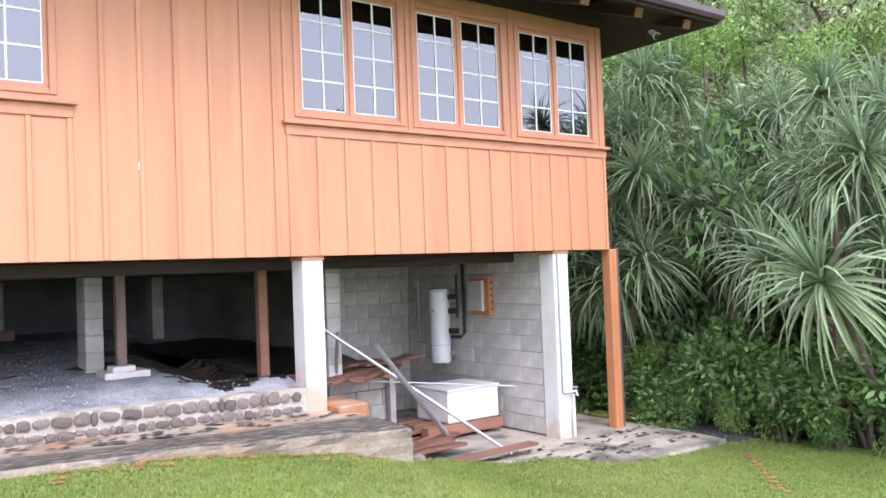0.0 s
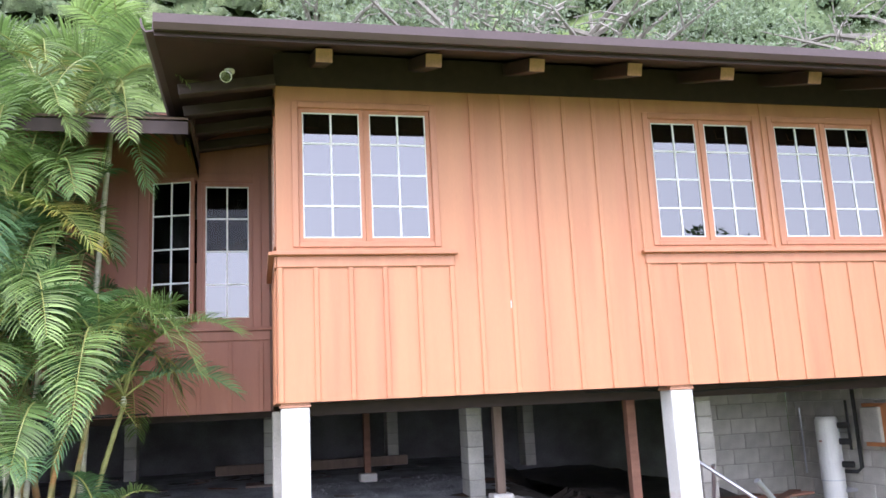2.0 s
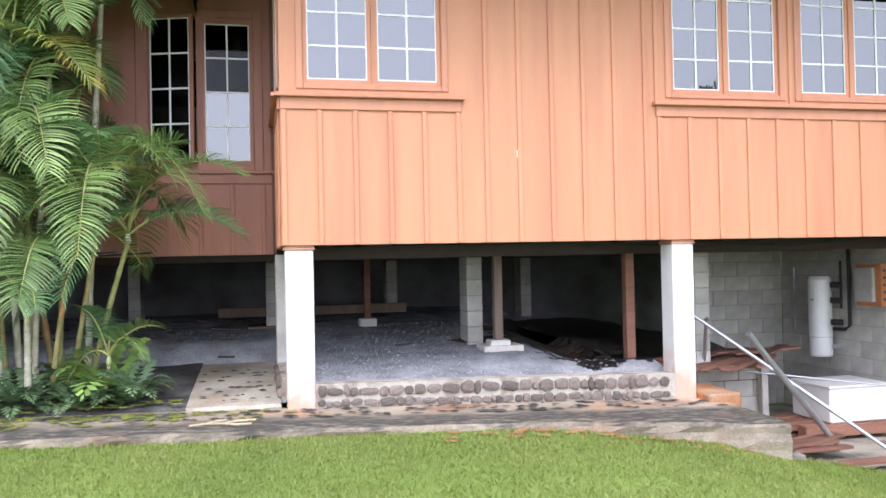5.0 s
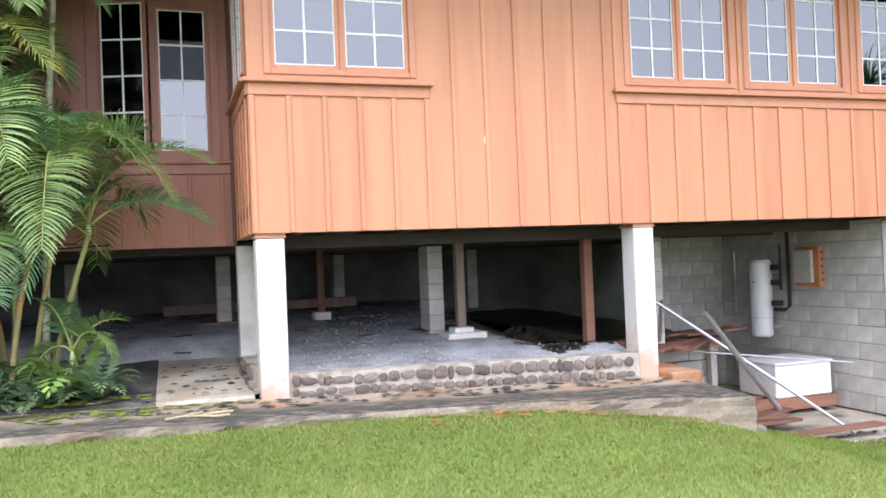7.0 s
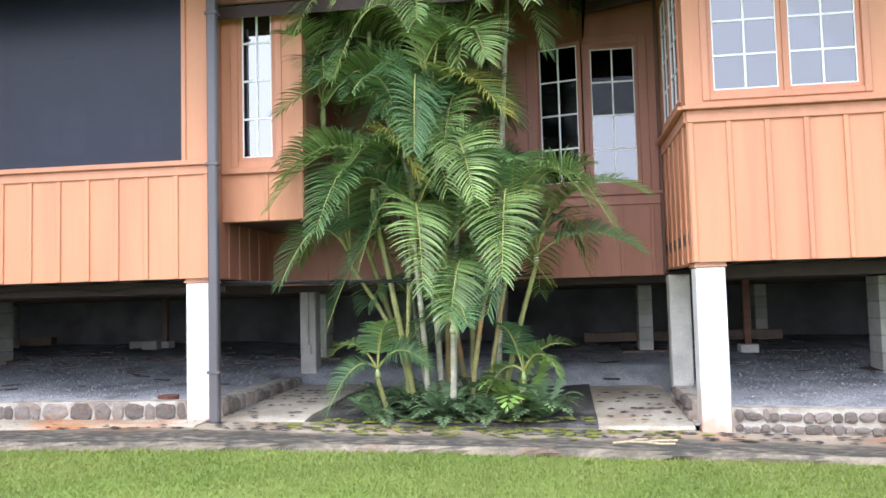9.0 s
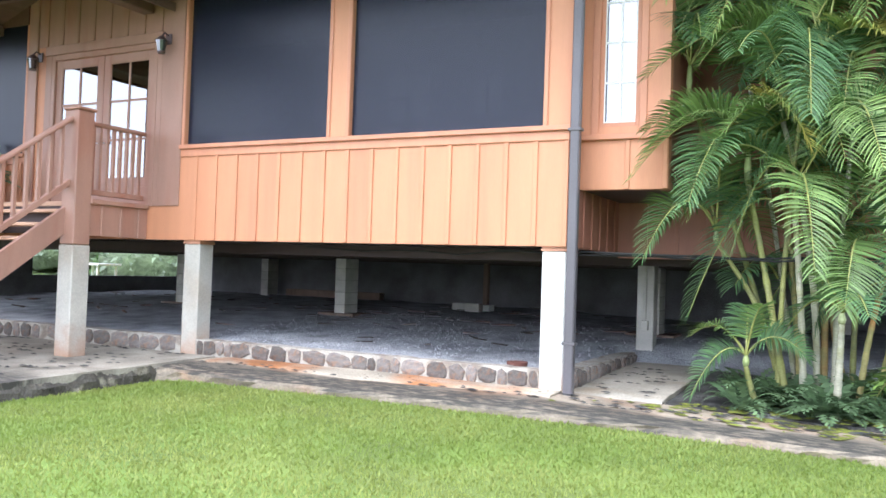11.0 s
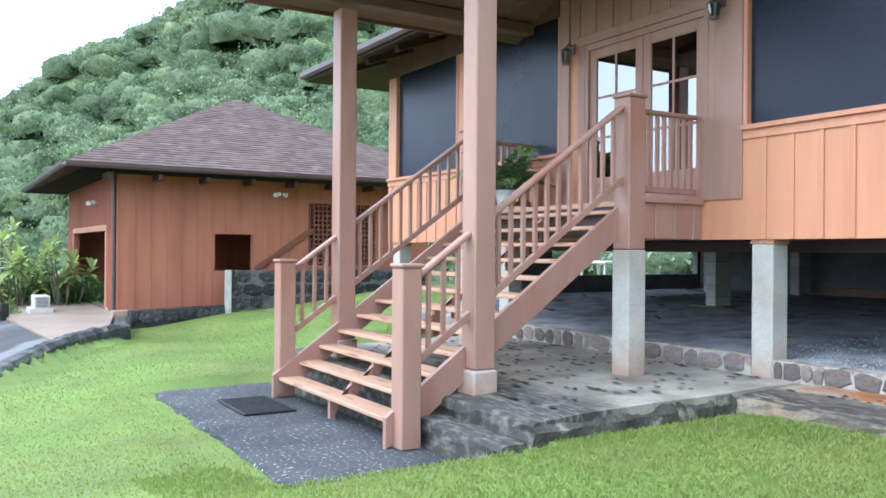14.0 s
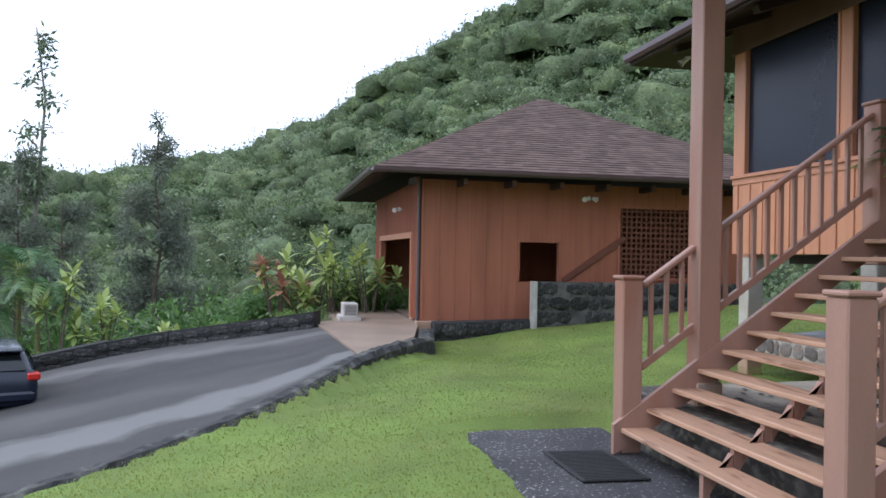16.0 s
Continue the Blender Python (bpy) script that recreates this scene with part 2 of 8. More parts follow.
def worn_tracks(m, pale):
    """Two pale tracks along a driveway, ragged at their edges."""
    n, l = m.node_tree.nodes, m.node_tree.links
    b = n["Principled BSDF"]
    src = b.inputs["Base Color"].links[0].from_socket
    at_, nz, geo = n.new("ShaderNodeAttribute"), n.new("ShaderNodeTexNoise"), n.new("ShaderNodeNewGeometry")
    at_.attribute_name = "across"
    nz.inputs["Scale"].default_value, nz.inputs["Detail"].default_value = 0.9, 9
    l.new(geo.outputs["Position"], nz.inputs[0])
    sh = n.new("ShaderNodeMath")
    sh.operation = "MULTIPLY_ADD"
    l.new(nz.outputs[0], sh.inputs[0])
    sh.inputs[1].default_value = 0.16
    l.new(at_.outputs["Fac"], sh.inputs[2])
    ramp = n.new("ShaderNodeValToRGB")
    l.new(sh.outputs[0], ramp.inputs[0])
    e = ramp.color_ramp.elements
    e[0].position, e[0].color = 0.0, (0.25, 0.25, 0.25, 1)
    e[1].position, e[1].color = 0.20, (0.2, 0.2, 0.2, 1)
    for p, v in ((0.25, 0.6), (0.30, 0.55), (0.35, 0.05), (0.6, 0.05), (0.66, 0.2), (0.80, 0.12), (0.84, 0.85), (0.91, 0.9), (0.95, 0.1), (1.0, 0.15)):
        q = e.new(p)
        q.color = (v, v, v, 1)
    mx = n.new("ShaderNodeMix")
    mx.data_type = "RGBA"
    l.new(ramp.outputs[0], mx.inputs[0])
    l.new(src, mx.inputs[6])
    mx.inputs[7].default_value = (*pale, 1)
    l.new(mx.outputs[2], b.inputs["Base Color"])


worn_tracks(M_ASPHALT, (0.20, 0.195, 0.185))
M_APRON = material("tan_concrete_apron", (0.27, 0.20, 0.145), 0.85, 0.12, 1.0, 60, 0.4)
M_INSIDE = material("dim_room_plaster", (0.34, 0.33, 0.33), 0.9, 0.05, 1, 20, 0)
M_BLACK = material("black_rubber", (0.02, 0.02, 0.02), 0.8, 0.15, 4, 60, 0.3)
M_METAL = material("galvanised_steel", (0.55, 0.57, 0.60), 0.35, 0.1, 4, 60, 0.1, metal=0.8)
M_BOARD = material("red_brown_scrap_board", (0.24, 0.115, 0.075), 0.7, 0.15, 1.5, 40, 0.3, stretch=(1, 6, 6), per_object=0.35)
M_RAWPOST = material("grey_weathered_post", (0.21, 0.15, 0.115), 0.8, 0.15, 2, 40, 0.3, stretch=(5, 5, 0.6))
M_WOODPOST = material("orange_wood_post", (0.52, 0.21, 0.085), 0.6, 0.12, 1.5, 40, 0.2, stretch=(5, 5, 0.6))


def glass_material(name, tint, ior, rough=0.0):
    m = bpy.data.materials.new(name)
    m.use_nodes = True
    n, l = m.node_tree.nodes, m.node_tree.links
    n.clear()
    out, mix, fr = n.new("ShaderNodeOutputMaterial"), n.new("ShaderNodeMixShader"), n.new("ShaderNodeFresnel")
    tr, gl = n.new("ShaderNodeBsdfTransparent"), n.new("ShaderNodeBsdfGlossy")
    tr.inputs[0].default_value = (*tint, 1)
    gl.inputs["Roughness"].default_value = rough
    fr.inputs["IOR"].default_value = ior
    l.new(fr.outputs[0], mix.inputs[0])
    l.new(tr.outputs[0], mix.inputs[1])
    l.new(gl.outputs[0], mix.inputs[2])
    l.new(mix.outputs[0], out.inputs[0])
    return m


M_DIMGLASS = glass_material("dim_window_glass", (0.4, 0.42, 0.44), 1.3)
M_GLASS = glass_material("window_glass", (0.24, 0.25, 0.28), 2.5)


M_DOORGLASS = glass_material("bright_door_glass", (0.2, 0.21, 0.22), 3.6)


def screen_material(name, color, cover, gloss):
    """Fine dark mesh: partly see-through, partly grey threads with a soft sheen."""
    m = material(name, color, 0.3, 0.05, 0.8, 30, 0.0, spec=gloss)
    n, l = m.node_tree.nodes, m.node_tree.links
    mx, tr = n.new("ShaderNodeMixShader"), n.new("ShaderNodeBsdfTransparent")
    mx.inputs[0].default_value = cover
    l.new(tr.outputs[0], mx.inputs[1])
    l.new(n["Principled BSDF"].outputs[0], mx.inputs[2])
    l.new(mx.outputs[0], n["Material Output"].inputs[0])
    return m


M_SCREEN = screen_material("dark_insect_screen", (0.019, 0.022, 0.038), 0.82, 0.3)


# ---- mesh helpers ----
class Build:
    """Collects vertices and faces of one mesh."""

    def __init__(self):
        self.v, self.f = [], []

    def add(self, verts, faces):
        o = len(self.v)
        self.v += [tuple(q) for q in verts]
        self.f += [tuple(i + o for i in q) for q in faces]
        return self

    def box(self, x0, x1, y0, y1, z0, z1, c=0.0, m=None):
        """A box; c chamfers its edges."""
        if c <= 0:
            v = [(x, y, z) for z in (z0, z1) for y in (y0, y1) for x in (x0, x1)]
            f = [(0, 2, 3, 1), (4, 5, 7, 6), (0, 1, 5, 4), (2, 6, 7, 3), (0, 4, 6, 2), (1, 3, 7, 5)]
        else:
            v, idx = [], {}
            lim = ((x0, x1), (y0, y1), (z0, z1))
            for sx in (0, 1):
                for sy in (0, 1):
                    for sz in (0, 1):
                        for ax in range(3):
                            p = [lim[k][(sx, sy, sz)[k]] for k in range(3)]
                            for k in range(3):
                                if k != ax:
                                    p[k] += c if (sx, sy, sz)[k] == 0 else -c
                            idx[sx, sy, sz, ax] = len(v)
                            v.append(p)
            f = []
            for ax in range(3):
                a, b = [k for k in range(3) if k != ax]
                for s in (0, 1):
                    q = []
                    for da, db in ((0, 0), (1, 0), (1, 1), (0, 1)):
                        key = [0, 0, 0]
                        key[ax], key[a], key[b] = s, da, db
                        q.append(idx[(*key, ax)])
                    f.append(q if (s == 1) == (ax != 1) else q[::-1])
            for ax in range(3):
                a, b = [k for k in range(3) if k != ax]
                for sa in (0, 1):
                    for sb in (0, 1):
                        k0, k1 = [0, 0, 0], [0, 0, 0]
                        k0[a] = k1[a] = sa
                        k0[b] = k1[b] = sb
                        k1[ax] = 1
                        f.append([idx[(*k0, a)], idx[(*k0, b)], idx[(*k1, b)], idx[(*k1, a)]])
            for sx in (0, 1):
                for sy in (0, 1):
                    for sz in (0, 1):
                        f.append([idx[sx, sy, sz, k] for k in range(3)])
        if m is not None:
            v = [m @ Vector(p) for p in v]
        return self.add(v, f)

    def tube(self, points, radii, n=8, caps=True):
        """A round tube along points."""
        v, f = [], []
        pts = [Vector(p) for p in points]
        if isinstance(radii, (int, float)):
            radii = [radii] * len(pts)
        for i, p in enumerate(pts):
            d = (pts[min(i + 1, len(pts) - 1)] - pts[max(i - 1, 0)]).normalized()
            u = d.cross(Vector((0, 0, 1)) if abs(d.z) < 0.9 else Vector((1, 0, 0))).normalized()
            w = d.cross(u)
            for k in range(n):
                a = 2 * math.pi * k / n
                v.append(p + (u * math.cos(a) + w * math.sin(a)) * radii[i])
        for i in range(len(pts) - 1):
            for k in range(n):
                f.append((i * n + k, i * n + (k + 1) % n, (i + 1) * n + (k + 1) % n, (i + 1) * n + k))
        if caps:
            f.append(tuple(range(n))[::-1])
            f.append(tuple((len(pts) - 1) * n + k for k in range(n)))
        return self.add(v, f)

    def mesh(self, name, mat, smooth=False):
        me = bpy.data.meshes.new(name)
        me.from_pydata(self.v, [], self.f)
        bm = bmesh.new()
        bm.from_mesh(me)
        if len(bm.faces) < 60000:
            bmesh.ops.recalc_face_normals(bm, faces=bm.faces)
        bm.to_mesh(me)
        bm.free()
        me.materials.append(mat)
        if smooth:
            me.polygons.foreach_set("use_smooth", [True] * len(me.polygons))
        return me


def part(name, b, mat, parent=None, label="", smooth=False):
    """One mesh object under a thing or a part."""
    me = b.mesh(name, mat, smooth) if isinstance(b, Build) else b
    ob = new(name, me)
    if parent is not None:
        ob.parent = parent
        if parent.parent is None:
            ob.matrix_parent_inverse = parent.matrix_basis.inverted()
    if label:
        ob["label"] = label
    return ob


def thing(name, at, label, category, group="", kind=""):
    ob = new(name)
    ob.empty_display_size = 0.1
    ob.matrix_basis = Matrix.Translation(at)
    return tagged(ob, label, category, group, kind)


def box_part(name, parent, mat, x0, x1, y0, y1, z0, z1, c=0.006, label=""):
    return part(name, Build().box(x0, x1, y0, y1, z0, z1, c), mat, parent, label)


def structure(name, b, mat, label, category, smooth=False):
    ob = part(name, b, mat, None, "", smooth)
    return tagged(ob, label, category, "", "structure")

# ---- ground ----
def smooth(a, b, x):
    t = min(1.0, max(0.0, (x - a) / (b - a)))
    return t * t * (3 - 2 * t)


EDGE_Y = (-40, -14, -9.9, -9.37, -8.86, -8.19, -7.46, -6.81, -6.26, -5.7, -5.0, -4.16)
EDGE_X = (-12, -14.6, -15.1, -15.33, -15.72, -16.32, -17.06, -18.15, -19.18, -20.44, -21.9, -23.28)
LAWN_X, LAWN_Z = (-34, -20, -13, -10.5, -9, -7, -4, 0, 2.5, 4, 5, 6.5, 8, 11, 30), (-0.2, -0.30, -0.33, -0.2, -0.05, 0.0, -0.03, -0.13, -0.21, -0.38, -0.66, -1.0, -1.1, -1.22, -1.6)


def drive_z(x, y):
    return -0.27 + 0.19 * min(0, y + 6.0) if y > -16 else -2.17 + 0.08 * (y + 16)


def edge_x(y):
    return float(np.interp(y, EDGE_Y, EDGE_X))


def wall_x(y):
    return float(np.interp(y, (-40, -20, -13, -12, -9.9, -7.7, -5.7, -4), (-12, -25.0, -28.5, -29.2, -29.1, -27.4, -26.5, -26.3)))


def lawn_z(x, y):
    z = float(np.interp(x, LAWN_X, LAWN_Z)) + 0.02 * noise.noise((x * 0.35, y * 0.35, 0))
    west = smooth(-9.5, -13.5, x)
    z -= west * 0.10 * max(0.0, -y - 4.6)
    z += 0.75 * smooth(-15, -21, x) * smooth(-2.5, 5.0, y) * smooth(-27, -24.5, x)
    z -= 0.30 * smooth(-19, -24, x) * smooth(-0.8, -3.6, y)
    if y < -4.0:
        dx = x - edge_x(y)
        t = drive_z(x, y)
        if dx < 0.9:
            z = z + (t + 0.07 - 0.24 * smooth(-19, -24, x) - z) * smooth(0.9, 0.1, dx) * smooth(-4.0, -4.5, y)
        if dx < -0.05 and y < -4.4:
            z = t - 0.14
    return z


def ground_z(x, y):
    """The lawn, the bank under the house and the slopes of the valley as one sheet."""
    z = lawn_z(x, y)
    if -15.6 < x < -9.35 and -5.7 < y < -3.3:
        z = min(z, -0.44)
    if -18.9 < x < 9.6 and y > -0.9:
        under = -0.30 + 0.03 * min(y, 8)
        under = under + (-1.35 - under) * smooth(4.0, 4.9, x)
        z = z + (under - z) * smooth(-0.75, -0.35, y)
    if -15.0 < x < -10.2 and -4.9 < y < 0.2:
        z = min(z, -0.60)
    w = wall_x(y)
    if x < w - 0.3 and y < -5.0:
        z = drive_z(x, y) - 0.1 - 0.35 * min(14.0, w - 0.3 - x)
    return z


M_LAWN = material("mown_lawn", (0.145, 0.212, 0.036), 0.9, 0.2, 0.9, 45, 0.6, second=(0.155, 0.19, 0.042), second_scale=0.7, second_cut=(0.45, 0.75), depth=0.03)
M_SOIL = material("forest_floor", (0.035, 0.05, 0.018), 0.95, 0.3, 0.8, 20, 0.5, second=(0.06, 0.05, 0.03), second_scale=0.4)


def axis(stops):
    out = []
    for (a, b, n) in stops:
        out += [a + (b - a) * k / n for k in range(n)]
    return out + [stops[-1][1]]


gx = axis([(-900, -200, 7), (-200, -60, 14), (-60, -30, 30), (-30, 14, 176), (14, 40, 26), (40, 200, 16), (200, 900, 7)])
gy = axis([(-900, -200, 7), (-200, -40, 16), (-40, -16, 30), (-16, 12, 130), (12, 40, 24), (40, 200, 16), (200, 900, 7)])
g = Build()
g.v = [(x, y, ground_z(x, y)) for y in gy for x in gx]
nx = len(gx)
g.f = [(j * nx + i, j * nx + i + 1, (j + 1) * nx + i + 1, (j + 1) * nx + i) for j in range(len(gy) - 1) for i in range(nx - 1)]
ground = structure("ground", g, M_LAWN, "short green lawn round the house", "lawn", True)
ground.data.materials.append(M_SOIL)
for p_ in ground.data.polygons:
    c_ = p_.center
    if c_.x < wall_x(c_.y) - 0.3 or c_.x < -27 or c_.y > 9 or c_.x > 11.2 + 0.1 * c_.y:
        p_.material_index = 1

# driveway sheet
dv = Build()
rows_y = [-4.42 - 0.45 * k for k in range(60)]
for y in rows_y:
    x0, x1 = wall_x(y), edge_x(y)
    for k in range(15):
        x = x0 + (x1 - x0) * k / 14
        dv.v.append((x, y, drive_z(x, y) + 0.012 * noise.noise((x * 0.5, y * 0.5, 3))))
dv.f = [(j * 15 + i, j * 15 + i + 1, (j + 1) * 15 + i + 1, (j + 1) * 15 + i) for j in range(59) for i in range(14)]
drive = structure("driveway", dv, M_ASPHALT, "grey asphalt driveway with pale worn wheel tracks", "driveway", True)
wear = drive.data.attributes.new("across", "FLOAT", "POINT")
wear.data.foreach_set("value", [k / 14 for y in rows_y for k in range(15)])

# ---- house ----
ZB, ZT = 1.60, 5.30
house = thing("house", (-4.7, 4.0, 0.2), "orange board-and-batten house raised on white pillars", "house")


def wall_mesh(x0, x1, z0, z1, holes, y0, y1):
    """A wall along x with rectangular holes (x0, x1, z0, z1) through it."""
    xs = sorted({x0, x1, *[h[0] for h in holes], *[h[1] for h in holes]})
    zs = sorted({z0, z1, *[h[2] for h in holes], *[h[3] for h in holes]})
    b = Build()

    def solid(i, k):
        if not (0 <= i < len(xs) - 1 and 0 <= k < len(zs) - 1):
            return False
        cx, cz = (xs[i] + xs[i + 1]) / 2, (zs[k] + zs[k + 1]) / 2
        return not any(h[0] < cx < h[1] and h[2] < cz < h[3] for h in holes)

    for i in range(len(xs) - 1):
        for k in range(len(zs) - 1):
            if not solid(i, k):
                continue
            a, c, d, e = xs[i], xs[i + 1], zs[k], zs[k + 1]
            b.add([(a, y0, d), (c, y0, d), (c, y0, e), (a, y0, e)], [(0, 1, 2, 3)])
            b.add([(a, y1, d), (c, y1, d), (c, y1, e), (a, y1, e)], [(3, 2, 1, 0)])
            if not solid(i - 1, k):
                b.add([(a, y0, d), (a, y0, e), (a, y1, e), (a, y1, d)], [(0, 1, 2, 3)])
            if not solid(i + 1, k):
                b.add([(c, y0, d), (c, y0, e), (c, y1, e), (c, y1, d)], [(3, 2, 1, 0)])
            if not solid(i, k - 1):
                b.add([(a, y0, d), (c, y0, d), (c, y1, d), (a, y1, d)], [(3, 2, 1, 0)])
            if not solid(i, k + 1):
                b.add([(a, y0, e), (c, y0, e), (c, y1, e), (a, y1, e)], [(0, 1, 2, 3)])
    return b


def turned(b, m):
    b.v = [tuple(m @ Vector(p)) for p in b.v]
    return b


def merged(ob):
    bm = bmesh.new()
    bm.from_mesh(ob.data)
    bmesh.ops.remove_doubles(bm, verts=bm.verts, dist=0.0005)
    bmesh.ops.recalc_face_normals(bm, faces=bm.faces)
    bm.to_mesh(ob.data)
    bm.free()
    return ob


IDENT = Matrix()


def add_wall(name, x0, x1, z0, z1, holes, y, m=IDENT, mat=None, thick=0.12, parent=None, label=""):
    return merged(part(name, turned(wall_mesh(x0, x1, z0, z1, holes, y, y + thick), m), mat or M_SIDING, parent or house, label))


def batten(wall, x, z0, z1, y=0.0, m=IDENT, mat=None, w=0.05, t=0.02):
    return part("batten", Build().box(x - w / 2, x + w / 2, y - t, y - 0.001, z0, z1, 0.005, m), mat or M_SIDING, wall)


def trim(wall, x0, x1, z0, z1, y=0.0, t=0.018, m=IDENT, mat=None, name="trim", back=0.001):
    return part(name, Build().box(x0, x1, y - t, y - back, z0, z1, 0.006, m), mat or M_SIDING2, wall)


def window(parent, x0, x1, z0, z1, y, m=IDENT, cols=2, rows=4, frame_mat=None, sash=0.045, bar=0.02, open_deg=0.0, bar_mat=None, glass=None, low_glass=None):
    """A casement: sash frame, glazing bars and one pane behind them."""
    f = Build()
    for a in ((x0, x0 + sash, z0, z1), (x1 - sash, x1, z0, z1), (x0 + sash, x1 - sash, z0, z0 + sash), (x0 + sash, x1 - sash, z1 - sash, z1)):
        f.box(a[0], a[1], y + 0.015, y + 0.06, a[2], a[3], 0.004)
    hinge = Matrix.Translation((x0, y + 0.04, 0)) @ pose(0, 0, 0, 0, 0, -open_deg) @ Matrix.Translation((-x0, -y - 0.04, 0))
    mm = m @ hinge
    win = part("window", turned(f, mm), frame_mat or M_SIDING2, parent)
    a0, a1, b0, b1 = x0 + sash, x1 - sash, z0 + sash, z1 - sash
    inner = Build()
    e = 0.012
    for q in ((a0, a0 + e, b0, b1), (a1 - e, a1, b0, b1), (a0 + e, a1 - e, b0, b0 + e), (a0 + e, a1 - e, b1 - e, b1)):
        inner.box(q[0], q[1], y + 0.022, y + 0.05, q[2], q[3])
    part("glazing_bead", turned(inner, mm), bar_mat or M_WHITE, win)
    for k in range(1, cols):
        x = a0 + (a1 - a0) * k / cols
        part("glazing_bar", turned(Build().box(x - bar / 2, x + bar / 2, y + 0.024, y + 0.046, b0 + e, b1 - e), mm), bar_mat or M_WHITE, win)
    for k in range(1, rows):
        z = b0 + (b1 - b0) * k / rows
        part("glazing_bar", turned(Build().box(a0 + e, a1 - e, y + 0.026, y + 0.044, z - bar / 2, z + bar / 2), mm), bar_mat or M_WHITE, win)
    cut = b0 + (b1 - b0) * 0.5 if low_glass else b0
    part("pane", turned(Build().box(a0, a1, y + 0.034, y + 0.037, cut, b1), mm), glass or M_GLASS, win)
    if low_glass:
        part("pane", turned(Build().box(a0, a1, y + 0.034, y + 0.037, b0, cut), mm), low_glass, win)
    return win


# east wing, front
XE = 9.37
WZ0, WZ1 = 3.235, 4.70
PAIRS = [(0.235, 0.935, 0.955, 1.665), (4.285, 4.945, 4.975, 5.655), (5.925, 6.60, 6.64, 7.345), (7.665, 8.335, 8.38, 9.095)]
holes = []
for a, b, c, d in PAIRS:
    holes += [(a, b, WZ0, WZ1), (c, d, WZ0, WZ1)]
wall_a = add_wall("wall", 0.0, XE, ZB, ZT, holes, 0.0, label="orange vertical board-and-batten front wall")
for a, b, c, d in PAIRS:
    window(wall_a, a, b, WZ0, WZ1, 0.0)
    window(wall_a, c, d, WZ0, WZ1, 0.0)
    trim(wall_a, a - 0.07, a, WZ0 - 0.06, WZ1 + 0.07)
    trim(wall_a, d, d + 0.07, WZ0 - 0.06, WZ1 + 0.07)
    trim(wall_a, a, d, WZ1, WZ1 + 0.07)
    trim(wall_a, a, d, WZ0 - 0.06, WZ0)
for x0, x1 in ((-0.05, 1.90), (4.05, XE + 0.03)):
    trim(wall_a, x0, x1, 3.085, 3.125, t=0.085, name="window_sill")
    trim(wall_a, max(0, x0 + 0.04), x1 - 0.03, 2.965, 3.085, t=0.024)
for k in range(6):
    batten(wall_a, 0.035 + k * 0.36, ZB, 2.965)
for k in range(6):
    batten(wall_a, 2.14 + k * 0.365, ZB, ZT)
for k in range(15):
    batten(wall_a, 4.13 + k * 0.371, ZB, 2.965)
for x in (4.10, 5.79, 7.50, 9.26):
    batten(wall_a, x, 3.125, ZT, w=0.04)
part("water_stain", Build().box(2.47, 2.485, -0.004, -0.001, 2.50, 2.58), M_WHITE, wall_a)
# sides and rear of the east wing


def side_matrix(x, flip=False):
    """Turns a wall built along x at y = 0 into one along y at the given x; flip makes it face east."""
    return Matrix.Translation((x, 0, 0)) @ (pose(0, 0, 0, 0, 0, 90) if flip else pose(0, 0, 0, 0, 0, -90))


YR = 1.95
m_w = side_matrix(0.0)
wall_w = add_wall("wall", -YR, -0.121, ZB, ZT, [(-1.58, -0.95, WZ0, WZ1), (-0.91, -0.28, WZ0, WZ1)], 0.0, m_w)
window(wall_w, -1.58, -0.95, WZ0, WZ1, -0.03, m_w)
window(wall_w, -0.91, -0.28, WZ0, WZ1, -0.03, m_w, open_deg=0)
trim(wall_w, -1.85, 0.05, 3.085, 3.125, t=0.085, m=m_w, name="window_sill")
trim(wall_w, -1.85, 0.0, 2.965, 3.085, t=0.024, m=m_w)
for k in range(5):
    batten(wall_w, -0.2 - k * 0.36, ZB, 2.965, 0.0, m_w)
m_e = side_matrix(XE, True)
wall_e = add_wall("wall", 0.121, 8.9, ZB, ZT, [], 0.0, m_e)
for k in range(24):
    batten(wall_e, 0.2 + k * 0.365, ZB, ZT, 0.0, m_e)

# recessed wall between the wings
XV = -4.93
RW = [(-1.484, -0.919, 2.643, 4.421), (-0.863, -0.249, 2.643, 4.401)]
wall_r = add_wall("wall", XV, -0.001, ZB - 0.06, ZT, RW, YR, mat=M_RECESS_SHADE, label="shaded recessed wall between the two wings")
window(wall_r, *RW[0], YR - 0.02, rows=4, open_deg=16, frame_mat=M_RECESS_SHADE, glass=M_DIMGLASS)
window(wall_r, *RW[1], YR, rows=4, frame_mat=M_RECESS_SHADE, glass=M_DIMGLASS, low_glass=M_GLASS)
trim(wall_r, RW[1][1], RW[1][1] + 0.11, 2.563, 4.521, YR, mat=M_RECESS_SHADE)
trim(wall_r, RW[0][0] - 0.13, RW[0][0], 2.563, 4.521, YR, mat=M_RECESS_SHADE)
trim(wall_r, RW[0][0], RW[1][1], 4.426, 4.521, YR, mat=M_RECESS_SHADE)
trim(wall_r, -2.2, -0.02, 2.523, 2.563, YR, t=0.06, mat=M_RECESS_SHADE, name="window_sill")
trim(wall_r, -2.2, -0.02, 2.403, 2.523, YR, t=0.024, mat=M_RECESS_SHADE)
